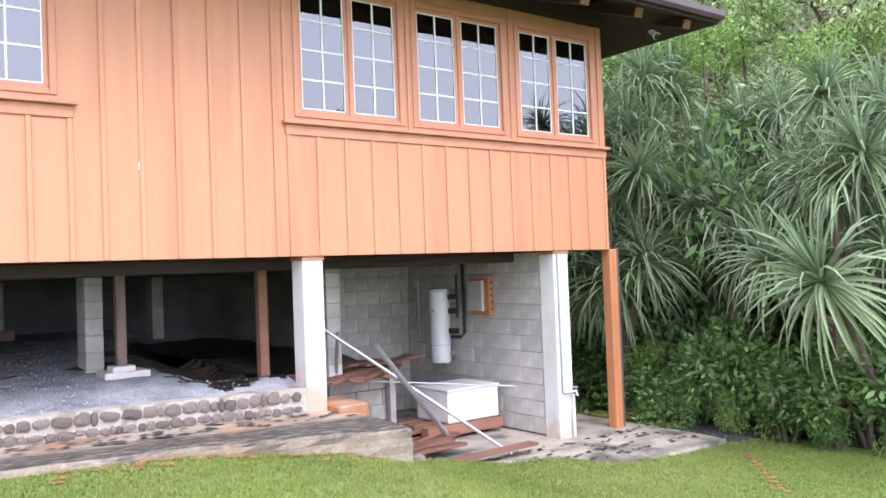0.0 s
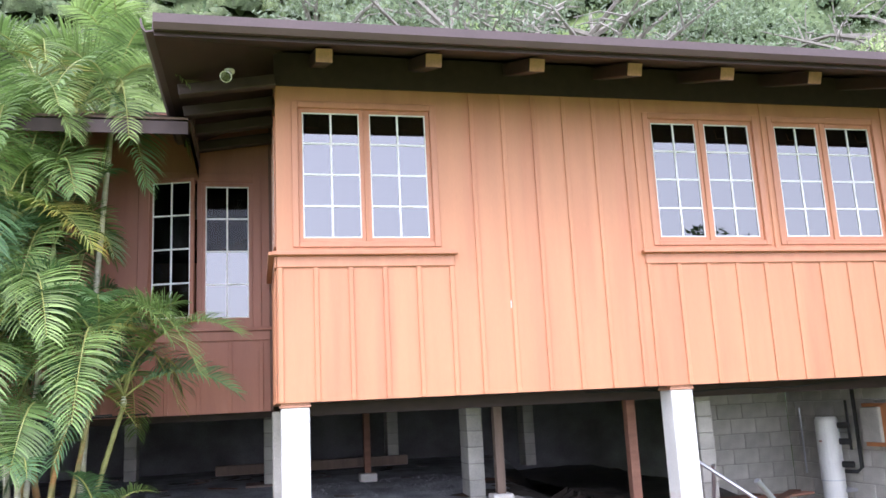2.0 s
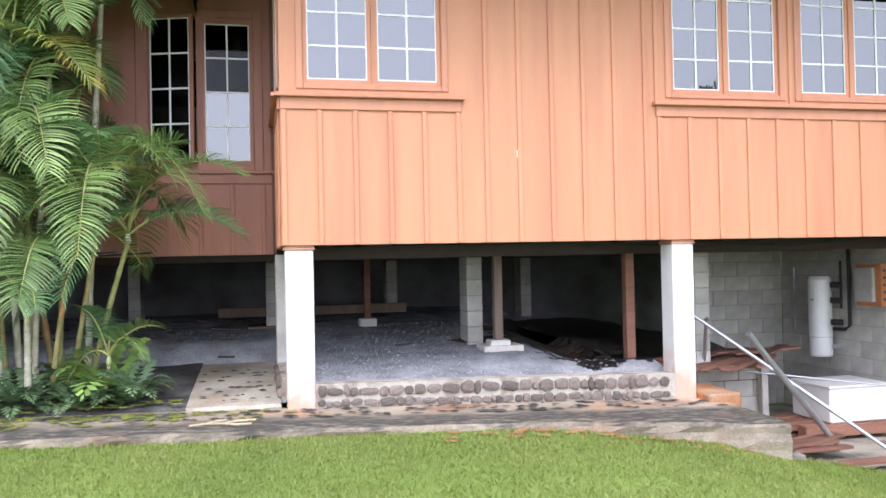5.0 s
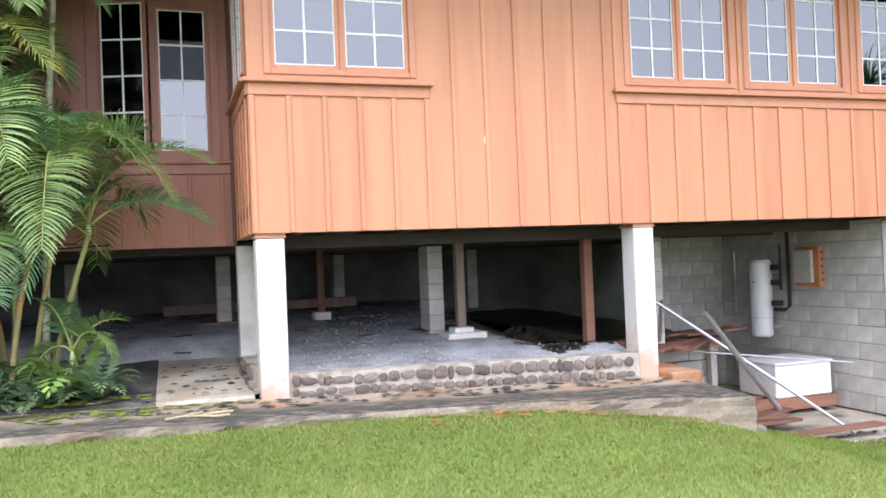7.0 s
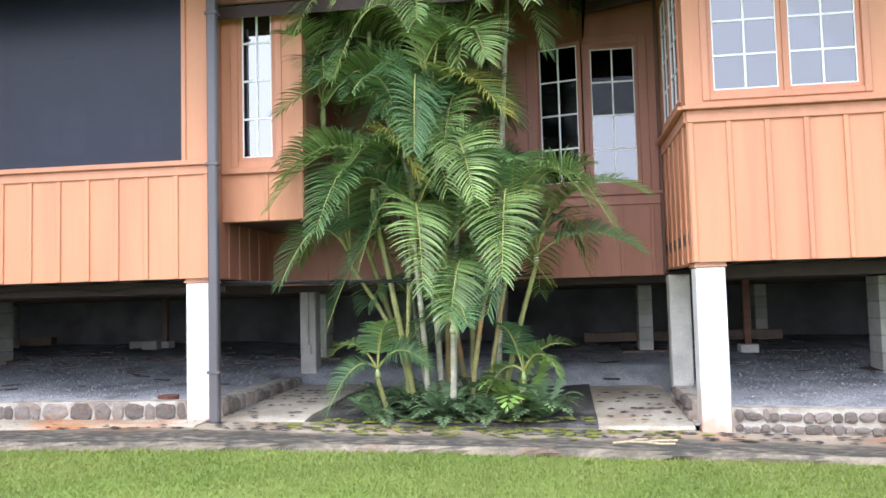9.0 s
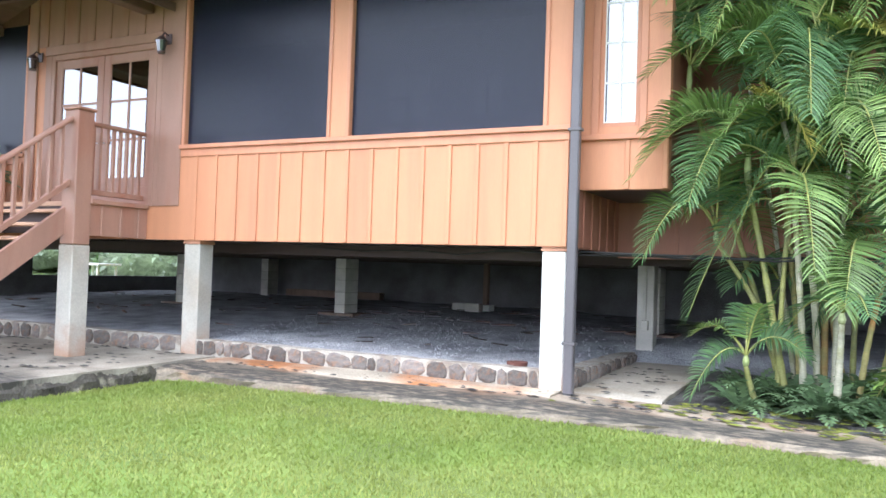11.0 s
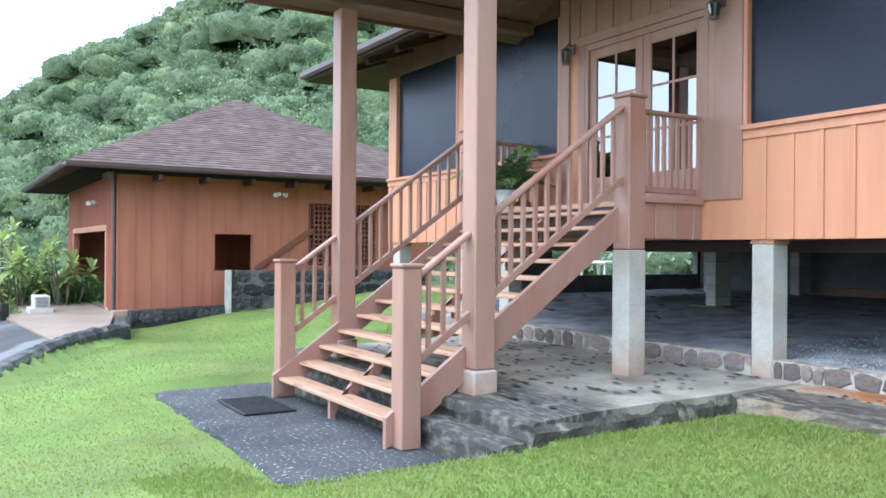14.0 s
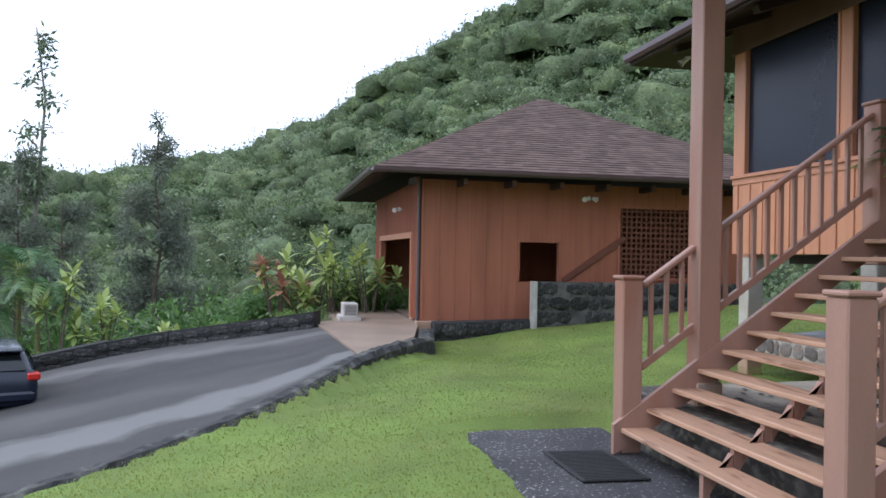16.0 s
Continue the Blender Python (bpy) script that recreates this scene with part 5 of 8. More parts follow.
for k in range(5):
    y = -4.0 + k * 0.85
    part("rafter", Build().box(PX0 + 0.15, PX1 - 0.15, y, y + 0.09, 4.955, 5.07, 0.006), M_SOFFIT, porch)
part("bargeboard", Build().box(PX0 - 0.02, PX0 + 0.02, PY0 - 0.03, -1.3, PZ - 0.04, PZ + 0.14, 0.006), M_RAFTERDIM, porch)
part("bargeboard", Build().box(PX1 - 0.02, PX1 + 0.02, PY0 - 0.03, -1.3, PZ - 0.04, PZ + 0.14, 0.006), M_RAFTERDIM, porch)


# porch lanterns
def lantern(x, z):
    t = thing("wall_lantern", (x, -0.06, z), "small dark metal wall lantern with clear glass", "wall lamp", "lanterns beside the doors")
    part("back_plate", Build().box(x - 0.05, x + 0.05, -0.055, -0.036, z - 0.02, z + 0.12, 0.005), M_GUTTER, t)
    part("arm", Build().tube([(x, -0.05, z + 0.09), (x, -0.12, z + 0.12), (x, -0.17, z + 0.06)], 0.012, 8), M_GUTTER, t)
    part("hood", Build().tube([(x, -0.17, z + 0.0), (x, -0.17, z + 0.06)], [0.09, 0.03], 12), M_GUTTER, t)
    part("glass", Build().tube([(x, -0.17, z - 0.14), (x, -0.17, z - 0.002)], [0.05, 0.075], 12), M_GLASS, t)
    part("base", Build().tube([(x, -0.17, z - 0.17), (x, -0.17, z - 0.142)], [0.05, 0.055], 12), M_GUTTER, t)


lantern(-13.16, 4.22)
lantern(-10.58, 4.24)

# ---- posts and clutter under the house ----
def block_column(x, y, z0, z1, w=0.21, d=0.4, h=0.205, label="grey concrete block column under the floor"):
    t = thing("block_column", (x, y, z0), label, "column", "block columns under the house")
    z = z0
    while z < z1 - 0.03:
        e = min(z + h - 0.008, z1)
        part("block", Build().box(x - w / 2, x + w / 2, y - d / 2, y + d / 2, z, e, 0.008), M_CMU, t)
        z += h
    part("mortar", Build().box(x - w / 2 + 0.006, x + w / 2 - 0.006, y - d / 2 + 0.006, y + d / 2 - 0.006, z0, z1 - 0.002), M_MORTAR, t)
    return t


def footed(x, y, z0=None, z1=1.46, board=True, **k):
    z = gravel_z(x, y) - 0.03 if z0 is None else z0
    c = block_column(x, y, z, z1, **k)
    if board:
        s = part("footing_board", Build().box(x - 0.38, x + 0.34, y - 0.3, y + 0.3, z - 0.02, z + 0.055, 0.006), M_RAWPOST)
        tagged(s, "flat board lying under the block column", "board")


footed(2.55, 2.35, 0.14, board=False)
footed(5.42, 1.6, -1.05, board=False)
footed(0.0, 5.0)
footed(4.95, 7.4, 0.3, board=False)
for x, y in ((-10.15, 3.8), (-14.1, 4.1), (-12.8, 7.7), (-15.3, 8.1), (-17.2, 7.6), (-5.0, 4.4), (-2.4, 7.6), (2.3, 7.6)):
    footed(x, y, board=(y < 6))


def floor_prop(x, y, z1, w=0.1, mat=None, pad=0.0, label="weathered wooden prop on a concrete block"):
    z = gravel_z(x, y)
    t = thing("floor_prop", (x, y, z), label, "post", "wooden props under the house")
    part("concrete_pad", Build().box(x - 0.13, x + 0.13, y - 0.13, y + 0.13, z - 0.02, z + 0.12, 0.012), M_PILLAR, t, "pale concrete block")
    if pad:
        part("concrete_pad", Build().box(x - 0.24, x + 0.28, y - 0.2, y + 0.2, z - 0.04, z + 0.06, 0.012), M_PILLAR, t, "pale concrete slab")
    part("post", Build().box(x - w / 2, x + w / 2, y - w / 2, y + w / 2, z + 0.12, z1, 0.006), mat or M_RAWPOST, t)


floor_prop(2.74, 1.75, 1.595, 0.11, pad=1)
floor_prop(1.45, 4.6, 1.595, 0.10, M_BOARD)
floor_prop(4.38, 1.4, 1.595, 0.12, M_BOARD)
floor_prop(-8.9, 6.9, 1.595, 0.10)
cross = part("plank", Build().box(-0.9, 2.4, 6.4, 6.6, 0.52, 0.68, 0.006), M_RAWPOST)
tagged(cross, "long weathered plank lying on the gravel", "plank")
cross = part("plank", Build().box(-14.9, -12.2, 8.25, 8.45, 0.58, 0.74, 0.006), M_RAWPOST)
tagged(cross, "weathered plank lying on the gravel", "plank")
cb = thing("block_stack", (-9.0, 6.5, 0.45), "two loose concrete blocks stacked on the gravel", "blocks")
part("block", Build().box(-9.55, -9.1, 6.7, 6.9, 0.46, 0.68, 0.01), M_CMU, cb)
part("block", Build().box(-9.08, -8.78, 6.3, 6.5, 0.44, 0.70, 0.01), M_CMU, cb)
brick_ = part("flower_pot", Build().tube([(-5.62, 0.45, 0.20), (-5.62, 0.45, 0.33)], [0.10, 0.12], 14), material("terracotta", (0.17, 0.07, 0.05), 0.8, 0.15, 5, 50, 0.2))
tagged(brick_, "small brown clay pot on the gravel edge", "pot")

# block wall at the lower level; its blocks are pieces
def block_wall(name, L, z0, z1, m, label, bw=0.45, bh=0.235, thick=0.2, seed=0):
    w = structure(name, turned(Build().box(0, L, 0.012, thick, z0, z1), m), M_MORTAR, label, "block wall")
    meshes = {}
    rows = int(math.ceil((z1 - z0) / bh))
    r = random.Random(seed)
    for k in range(rows):
        zb = z0 + k * bh
        zt = min(zb + bh, z1)
        x = -bw / 2 if k % 2 else 0.0
        while x < L:
            a, b = max(0, x), min(L, x + bw)
            if b - a > 0.05:
                key = (round(b - a, 3), round(zt - zb, 3))
                if key not in meshes:
                    meshes[key] = Build().box(0.005, key[0] - 0.005, 0, 0.05, 0.005, key[1] - 0.005, 0.006).mesh("block", M_CMU)
                ob = new("block", meshes[key])
                ob.parent = w
                ob.matrix_basis = m @ Matrix.Translation((a, r.uniform(-0.004, 0.003), zb))
            x += bw
    return w


block_wall("wall_lower_east", 3.4, -1.05, 1.59, at((8.25, 3.75, 0)) @ pose(0, 0, 0, 0, 0, -90), "grey concrete block wall beside the terrace", seed=1)
block_wall("retaining_wall_north", 2.0, -1.05, -0.10, at((4.76, 2.05, 0)), "pale concrete block wall below the loose boards", seed=3)
block_wall("wall_lower_north", 1.5, -1.05, 1.59, at((6.76, 3.76, 0)), "shaded grey concrete block wall at the back", seed=2)

# white water heater on brackets
tank = thing("water_heater", (7.98, 2.45, -0.12), "white upright cylindrical water heater hung on the block wall", "water heater")
part("body", Build().tube([(7.98, 2.45, 0.18), (7.98, 2.45, 1.02), (7.98, 2.45, 1.07)], [0.165, 0.165, 0.14], 24), M_WHITE, tank, smooth=False)
part("base", Build().tube([(7.98, 2.45, -0.12), (7.98, 2.45, -0.09), (7.98, 2.45, 0.165)], [0.14, 0.16, 0.16], 24), M_WHITE, tank)
part("band", Build().tube([(7.98, 2.45, 0.166), (7.98, 2.45, 0.179)], 0.169, 24), M_METAL, tank)
part("bracket", Build().box(8.05, 8.24, 2.3, 2.6, 0.85, 0.90), M_METAL, tank)
part("bracket", Build().box(8.05, 8.24, 2.3, 2.6, 0.0, 0.05), M_METAL, tank)
part("label_bar", Build().box(7.808, 7.818, 2.38, 2.44, 0.72, 0.74), M_BOARD, tank)
pipe = thing("water_pipe", (8.12, 2.0, -0.1), "black water pipe with fittings on the block wall", "pipe")
part("tube", Build().tube([(8.14, 2.02, 1.58), (8.14, 2.02, 0.36), (8.12, 2.1, 0.30), (8.05, 2.26, 0.30)], 0.028, 10), M_BLACK, pipe)
part("tube", Build().tube([(8.13, 2.18, 1.30), (8.13, 2.18, 0.60)], 0.018, 8), M_BLACK, pipe)
for z in (0.95, 0.72, 0.40):
    part("fitting", Build().tube([(8.10, 2.12, z), (8.0, 2.24, z)], 0.045, 10), M_BLACK, pipe)
part("tube", Build().tube([(8.16, 3.3, 1.2), (8.16, 3.3, 0.2)], 0.014, 8), M_METAL, pipe)
ebox = thing("meter_box", (8.15, 1.65, 0.65), "pale metal meter box in a plywood frame on the wall", "meter box")
part("backboard", Build().box(8.15, 8.24, 1.40, 1.88, 0.66, 1.25, 0.004), M_WOODPOST, ebox)
part("cover", Build().box(8.09, 8.149, 1.50, 1.86, 0.72, 1.20, 0.01), M_CMU, ebox, "pale grey metal cover")
for z in (0.76, 0.86, 0.96, 1.06, 1.16):
    part("screw", Build().tube([(8.2, 1.399, z), (8.2, 1.385, z)], 0.02, 8), M_GUTTER, ebox)
chest = thing("cabinet_box", (7.55, 1.7, -0.95), "white metal box lying on boards", "box")
part("body", Build().box(7.1, 8.05, 1.15, 1.95, -0.84, -0.38, 0.02), M_WHITE, chest)
part("lid", Build().box(7.08, 8.07, 1.13, 1.97, -0.378, -0.345, 0.01), M_WHITE, chest)
part("door_panel", Build().box(7.45, 8.03, 1.138, 1.149, -0.82, -0.40, 0.003), M_WHITE, chest)
for y_ in (1.2, 1.55, 1.9):
    o = part("board", Build().box(6.7, 8.1, y_ - 0.09, y_ + 0.09, -1.0, -0.845, 0.006), M_BOARD)
    tagged(o, "reddish timber laid under the white box", "board", "scrap boards")
rb_ = random.Random(12)
for k in range(14):
    x, y = rb_.uniform(5.2, 6.6), rb_.uniform(-0.5, 2.4)
    L, w = rb_.uniform(1.2, 2.2), rb_.uniform(0.1, 0.2)
    o = part("board", Build().box(-L / 2, L / 2, -w / 2, w / 2, 0, 0.035, 0.004, at((x + 0.5, y, -1.02 + 0.012 * k)) @ pose(0, 0, 0, 0, rb_.uniform(-1, 1), rb_.uniform(-14, 22))), M_BOARD)
    tagged(o, "reddish scrap board in the pile on the terrace", "board", "scrap boards")
for k in range(13):
    x, y = 4.3 + 0.17 * k, rb_.uniform(0.75, 1.15)
    L, w = rb_.uniform(1.0, 1.6), rb_.uniform(0.12, 0.19)
    o = part("board", Build().box(-w / 2, w / 2, -L / 2, L / 2, 0, 0.03, 0.004, at((x, y + 0.35, -0.02 + 0.006 * (k % 4))) @ pose(0, 0, 0, 0, rb_.uniform(-2, 2), rb_.uniform(-60, -38))), M_BOARD)
    tagged(o, "reddish scrap board laid over the retaining wall", "board", "scrap boards")
for k in range(9):
    x, y = 5.5 + 0.16 * k, rb_.uniform(1.75, 2.15)
    L, w = rb_.uniform(1.0, 1.5), rb_.uniform(0.12, 0.19)
    o = part("board", Build().box(-L / 2, L / 2, -w / 2, w / 2, 0, 0.03, 0.004, at((x, y, 0.034 + 0.005 * k)) @ pose(0, 0, 0, 0, rb_.uniform(-1, 1), rb_.uniform(-12, 48))), M_BOARD)
    tagged(o, "reddish scrap board laid over the retaining wall", "board", "scrap boards")
o = part("support_beam", Build().box(4.76, 6.7, 1.9, 2.0, -0.16, -0.03, 0.005), M_BOARD)
tagged(o, "beam carrying loose boards", "beam")
o = part("support_beam", Build().box(6.6, 6.7, 1.9, 2.0, -1.03, -0.161, 0.005), M_CMU)
tagged(o, "short prop under the loose boards", "prop")
for a, b_, r_ in (((5.3, 0.2, 0.50), (6.75, 0.55, -1.0), 0.035), ((5.05, 1.0, 0.68), (7.0, -0.3, -1.02), 0.022), ((5.3, 1.1, 0.62), (5.45, 1.45, 0.0), 0.025), ((5.0, 2.0, -0.02), (8.0, 0.7, -0.35), 0.012)):
    o = part("metal_pole", Build().tube([a, b_], r_, 12), M_METAL)
    tagged(o, "grey metal pole leaning over the boards", "pole", "leaning poles")
# wooden corner post and pipes at the east end
cp = thing("corner_post", (9.46, 0.1, -1.2), "orange wooden corner post with a dark pipe beside it", "post")
part("post", Build().box(9.37, 9.53, 0.0, 0.16, -1.12, 1.60, 0.01), M_WOODPOST, cp)
part("downspout", Build().box(9.54, 9.60, 0.02, 0.10, -1.15, 1.62, 0.01), M_PIPE, cp)
tp = thing("standpipe", (8.47, -0.03, -1.0), "white standpipe with a brass tap on the pillar", "tap")
part("tube", Build().tube([(8.46, -0.02, -1.05), (8.46, -0.02, -0.45)], 0.02, 8), M_WHITE, tp)
part("tube", Build().tube([(8.28, 0.015, 1.55), (8.28, 0.015, -0.42)], 0.016, 8), M_METAL, tp)
part("tap", Build().tube([(8.28, 0.0, -0.42), (8.40, -0.03, -0.42), (8.46, -0.07, -0.40), (8.46, -0.09, -0.47)], 0.022, 8), M_METAL, tp)
part("handle", Build().tube([(8.46, -0.05, -0.36), (8.46, -0.05, -0.34)], 0.04, 10), M_METAL, tp)
# downspout at the veranda corner and conduit on the rear pillar
ds = thing("downspout", (-4.83, -0.05, 0.1), "dark grey downspout at the veranda corner", "downspout")
part("pipe", Build().box(-4.905, -4.805, -0.10, -0.012, 0.05, 4.85, 0.012), M_PIPE, ds)
for z in (0.6, 2.78, 4.4):
    part("strap", Build().box(-4.925, -4.785, -0.108, -0.008, z, z + 0.03, 0.003), M_PIPE, ds)
cd = thing("conduit", (-4.84, 3.08, 0.1), "grey electric conduit with a small outlet box", "conduit")
part("tube", Build().tube([(-4.84, 3.075, 0.62), (-4.84, 3.075, 1.53)], 0.02, 8), M_CMU, cd)
part("outlet_box", Build().box(-4.89, -4.79, 3.04, 3.098, 0.6, 0.73, 0.008), M_CMU, cd)
# cables under the floor
cab = Build()
rc = random.Random(4)
for k in range(9):
    x0, y = rc.uniform(-9, 4), rc.uniform(0.3, 1.6)
    if XV < x0 < 0:
        y += 1.8
    n = 9
    cab.tube([(x0 + i * 0.45, y + 0.08 * rc.random(), 1.57 - 0.07 * math.sin(math.pi * i / (n - 1)) * rc.uniform(0.3, 1)) for i in range(n)], 0.011, 6)
co_ = part("cable", cab, M_BLACK)
tagged(co_, "black cables hanging under the floor joists", "cable", "", "stuff")


# eave floodlights
def floodlight(x, y, z):
    t = thing("floodlight", (x, y, z), "small white eave floodlight", "lamp", "eave floodlights")
    part("base", Build().tube([(x, y, z + 0.06), (x, y, z + 0.03)], 0.05, 12), M_WHITE, t)
    part("shell", Build().tube([(x, y, z + 0.03), (x - 0.02, y - 0.07, z - 0.02), (x - 0.03, y - 0.12, z - 0.06)], [0.03, 0.045, 0.06], 12), M_WHITE, t)
    part("lens", Build().tube([(x - 0.031, y - 0.121, z - 0.061), (x - 0.033, y - 0.128, z - 0.066)], 0.05, 12), M_GLASS, t)


floodlight(-0.45, -0.55, 4.80)
floodlight(9.95, -0.5, 4.80)
floodlight(-19.2, -0.6, 4.80)

# ---- garage ----
GX, GY, GZ0, GZ1 = -26.5, -3.75, -0.12, 3.35
garage = thing("garage", (-31.0, 0.8, -0.2), "red-brown board-and-batten garage with a shingled hip roof", "garage")
m_ge = Matrix.Translation((GX, 0, 0)) @ pose(0, 0, 0, 0, 0, 90)
GWIN = (-1.23, -0.20, 0.86, 1.85)
GLAT = (1.45, 3.6, 1.0, 2.78)
ge = add_wall("wall", GY, 5.3, GZ0, GZ1, [GWIN, GLAT], 0.0, m_ge, M_GARAGE, 0.14, garage)
for k in range(23):
    x = GY + 0.06 + k * 0.395
    z0, z1 = GZ0, GZ1
    if GWIN[0] < x < GWIN[1]:
        batten(ge, x, GZ0, GWIN[2], 0, m_ge, M_GARAGE)
        z0 = GWIN[3] + 0.06
    if GLAT[0] - 0.05 < x < GLAT[1] + 0.05:
        batten(ge, x, GZ0, GLAT[2] - 0.08, 0, m_ge, M_GARAGE)
        z0 = GLAT[3] + 0.08
    batten(ge, x, z0, z1, 0, m_ge, M_GARAGE)
for a in ((GWIN[0] - 0.06, GWIN[0], GWIN[2], GWIN[3] + 0.06), (GWIN[1], GWIN[1] + 0.06, GWIN[2], GWIN[3] + 0.06), (GWIN[0], GWIN[1], GWIN[3], GWIN[3] + 0.06)):
    trim(ge, *a, 0.0, 0.03, m_ge, M_GARAGE)
# brown darkened so that the shade on the lattice lies in its colour
M_LATTICE = material("shade_brown_lattice", (0.17, 0.06, 0.035), 0.6, 0.1, 2, 30, 0.1)
# lattice panel
for k in range(16):
    x = GLAT[0] + (k + 0.5) * (GLAT[1] - GLAT[0]) / 16
    part("lattice_slat", Build().box(x - 0.025, x + 0.025, 0.03, 0.042, GLAT[2], GLAT[3], 0, m_ge), M_LATTICE, ge)
for k in range(13):
    z = GLAT[2] + (k + 0.5) * (GLAT[3] - GLAT[2]) / 13
    part("lattice_slat", Build().box(GLAT[0], GLAT[1], 0.043, 0.055, z - 0.025, z + 0.025, 0, m_ge), M_LATTICE, ge)
for a in ((GLAT[0] - 0.08, GLAT[0], GLAT[2] - 0.08, GLAT[3] + 0.08), (GLAT[1], GLAT[1] + 0.08, GLAT[2] - 0.08, GLAT[3] + 0.08), (GLAT[0], GLAT[1], GLAT[2] - 0.08, GLAT[2])):
    trim(ge, *a, 0.0, 0.035, m_ge, M_GARAGE)
diag = Build().box(0, 2.0, -0.07, -0.028, -0.075, 0.075, 0.004, m_ge @ Matrix.Translation((-0.1, 0, 0.9)) @ pose(0, 0, 0, 0, -34, 0))
part("brace", diag, M_LATTICE, ge)
GD = (-34.0, -27.85, GZ0 - 0.1, 1.92)
gs = add_wall("wall", -35.5, GX - 0.001, GZ0, GZ1, [(GD[0], GD[1], GZ0, GD[3])], GY + 0.0, IDENT, M_GARAGE, 0.14, garage)
for k in range(46):
    x = -35.4 + k * 0.195
    batten(gs, x, GD[3] + 0.17 if GD[0] - 0.1 < x < GD[1] + 0.1 else GZ0, GZ1, GY, IDENT, M_GARAGE, 0.05, 0.03)
trim(gs, GD[0] - 0.15, GD[1] + 0.15, GD[3], GD[3] + 0.16, GY, 0.05, IDENT, M_SIDING2)
trim(gs, GD[1], GD[1] + 0.14, GZ0, GD[3], GY, 0.05, IDENT, M_SIDING2)
trim(gs, GD[0] - 0.14, GD[0], GZ0, GD[3], GY, 0.05, IDENT, M_SIDING2)
add_wall("wall", -35.5, GX, GZ0, GZ1, [], 5.3, IDENT, M_GARAGE, 0.14, garage)
add_wall("wall", GY + 0.141, 5.299, GZ0, GZ1, [], 0.0, Matrix.Translation((-35.36, 0, 0)) @ pose(0, 0, 0, 0, 0, 90), M_GARAGE, 0.14, garage)
part("floor", Build().box(-35.3, GX - 0.15, GY + 0.15, 5.2, -0.35, -0.18), M_APRON, garage)
for x in (GX - 0.28, GX - 1.45, -34.2):
    part("concrete_base", Build().box(x, x + 0.30, GY - 0.02, GY + 0.25, -0.75, GZ0 - 0.002, 0.01), M_PILLAR, garage)
part("concrete_base", Build().box(GX - 0.14, GX - 0.005, GY + 0.26, 5.28, -0.75, GZ0 - 0.002, 0.01), M_CMU, garage)
groof = hip_roof("roof", -36.6, -25.35, -5.05, 6.5, 3.50, 2.85, 0.14, garage, courses=38, tab=0.24, label="dark soffit below brown asphalt shingles")
gutter(groof, (-25.345, -5.05, 3.5), (-25.345, 6.5, 3.5))
gutter(groof, (-36.6, -5.055, 3.5), (-25.35, -5.055, 3.5))
for k in range(9):
    y = -4.1 + k * 1.2
    part("rafter", Build().box(-26.4, -25.65, y, y + 0.12, 3.17, 3.32, 0.008), M_DARKWOOD, groof)
    part("rafter_end", Build().box(-25.649, -25.64, y + 0.01, y + 0.11, 3.18, 3.31), M_RAFTERDIM, groof)
part("downspout", Build().box(GX - 0.06, GX + 0.02, GY - 0.09, GY - 0.035, -0.6, 3.4, 0.01), M_PIPE, garage)
for x, y, z in ((-26.42, 0.55, 3.0), (-29.5, GY - 0.1, 2.75)):
    t = thing("floodlight", (x, y, z), "twin white floodlight on the garage wall", "lamp", "garage floodlights")
    part("base", Build().tube([(x, y, z), (x + 0.05, y - 0.02, z)], 0.06, 10), M_WHITE, t)
    part("head", Build().tube([(x + 0.04, y - 0.1, z), (x + 0.14, y - 0.16, z - 0.04)], [0.04, 0.07], 10), M_WHITE, t)
    part("head", Build().tube([(x + 0.04, y + 0.1, z), (x + 0.14, y + 0.16, z - 0.04)], [0.04, 0.07], 10), M_WHITE, t)
# stone walls beside the garage and on its apron
stone_wall("garden_wall", -1.05, 5.0, lambda x: 0.88, lambda x: -0.5, Matrix.Translation((GX + 0.75, 0, 0)) @ pose(0, 0, 0, 0, 0, 90), 4, STONES_DARK, M_GROUT_GREY, 0.4, "black lava stone retaining wall beside the garage", 0.36, 0.02, 41, tall=(0.8, 1.1))
stone_wall("garden_wall", -3.5, -1.06, lambda x: -0.12 + 0.03 * (x + 3.5), lambda x: -0.8, Matrix.Translation((GX + 0.72, 0, 0)) @ pose(0, 0, 0, 0, 0, 90), 2, STONES_DARK, M_GROUT_DARK, 0.5, "low black lava stone edge of the lawn", 0.3, 0.04, 42)
box_part("gate_pillar", None, M_CMU, GX + 0.68, GX + 0.98, -1.16, -1.06, -0.3, 0.90, 0.01)
tagged(bpy.data.objects["gate_pillar"], "pale concrete end of the stone wall", "wall end", "", "structure")
box_part("foundation", None, M_PILLAR_GREY, GX - 0.05, GX + 0.25, -3.86, -3.51, -0.8, -0.125, 0.01)
tagged(bpy.data.objects["foundation"], "pale concrete foot of the garage corner", "foundation", "", "structure")
ap = Build()
apron_pts = [(-34.4, GY - 0.02, -0.19), (-26.5, GY - 0.02, -0.19), (-23.7, -4.35, -0.232), (-20.75, -5.8, -0.245), (-24.9, -6.05, -0.25), (-27.0, -6.2, -0.25), (-34.4, -6.5, -0.25)]
na_ = len(apron_pts)
ap.add(apron_pts + [(x, y, -0.7) for x, y, z in apron_pts], [tuple(range(na_ - 1, -1, -1))] + [(k, (k + 1) % na_, na_ + (k + 1) % na_, na_ + k) for k in range(na_)])
structure("garage_apron", ap, M_APRON, "tan concrete apron in front of the garage", "apron")
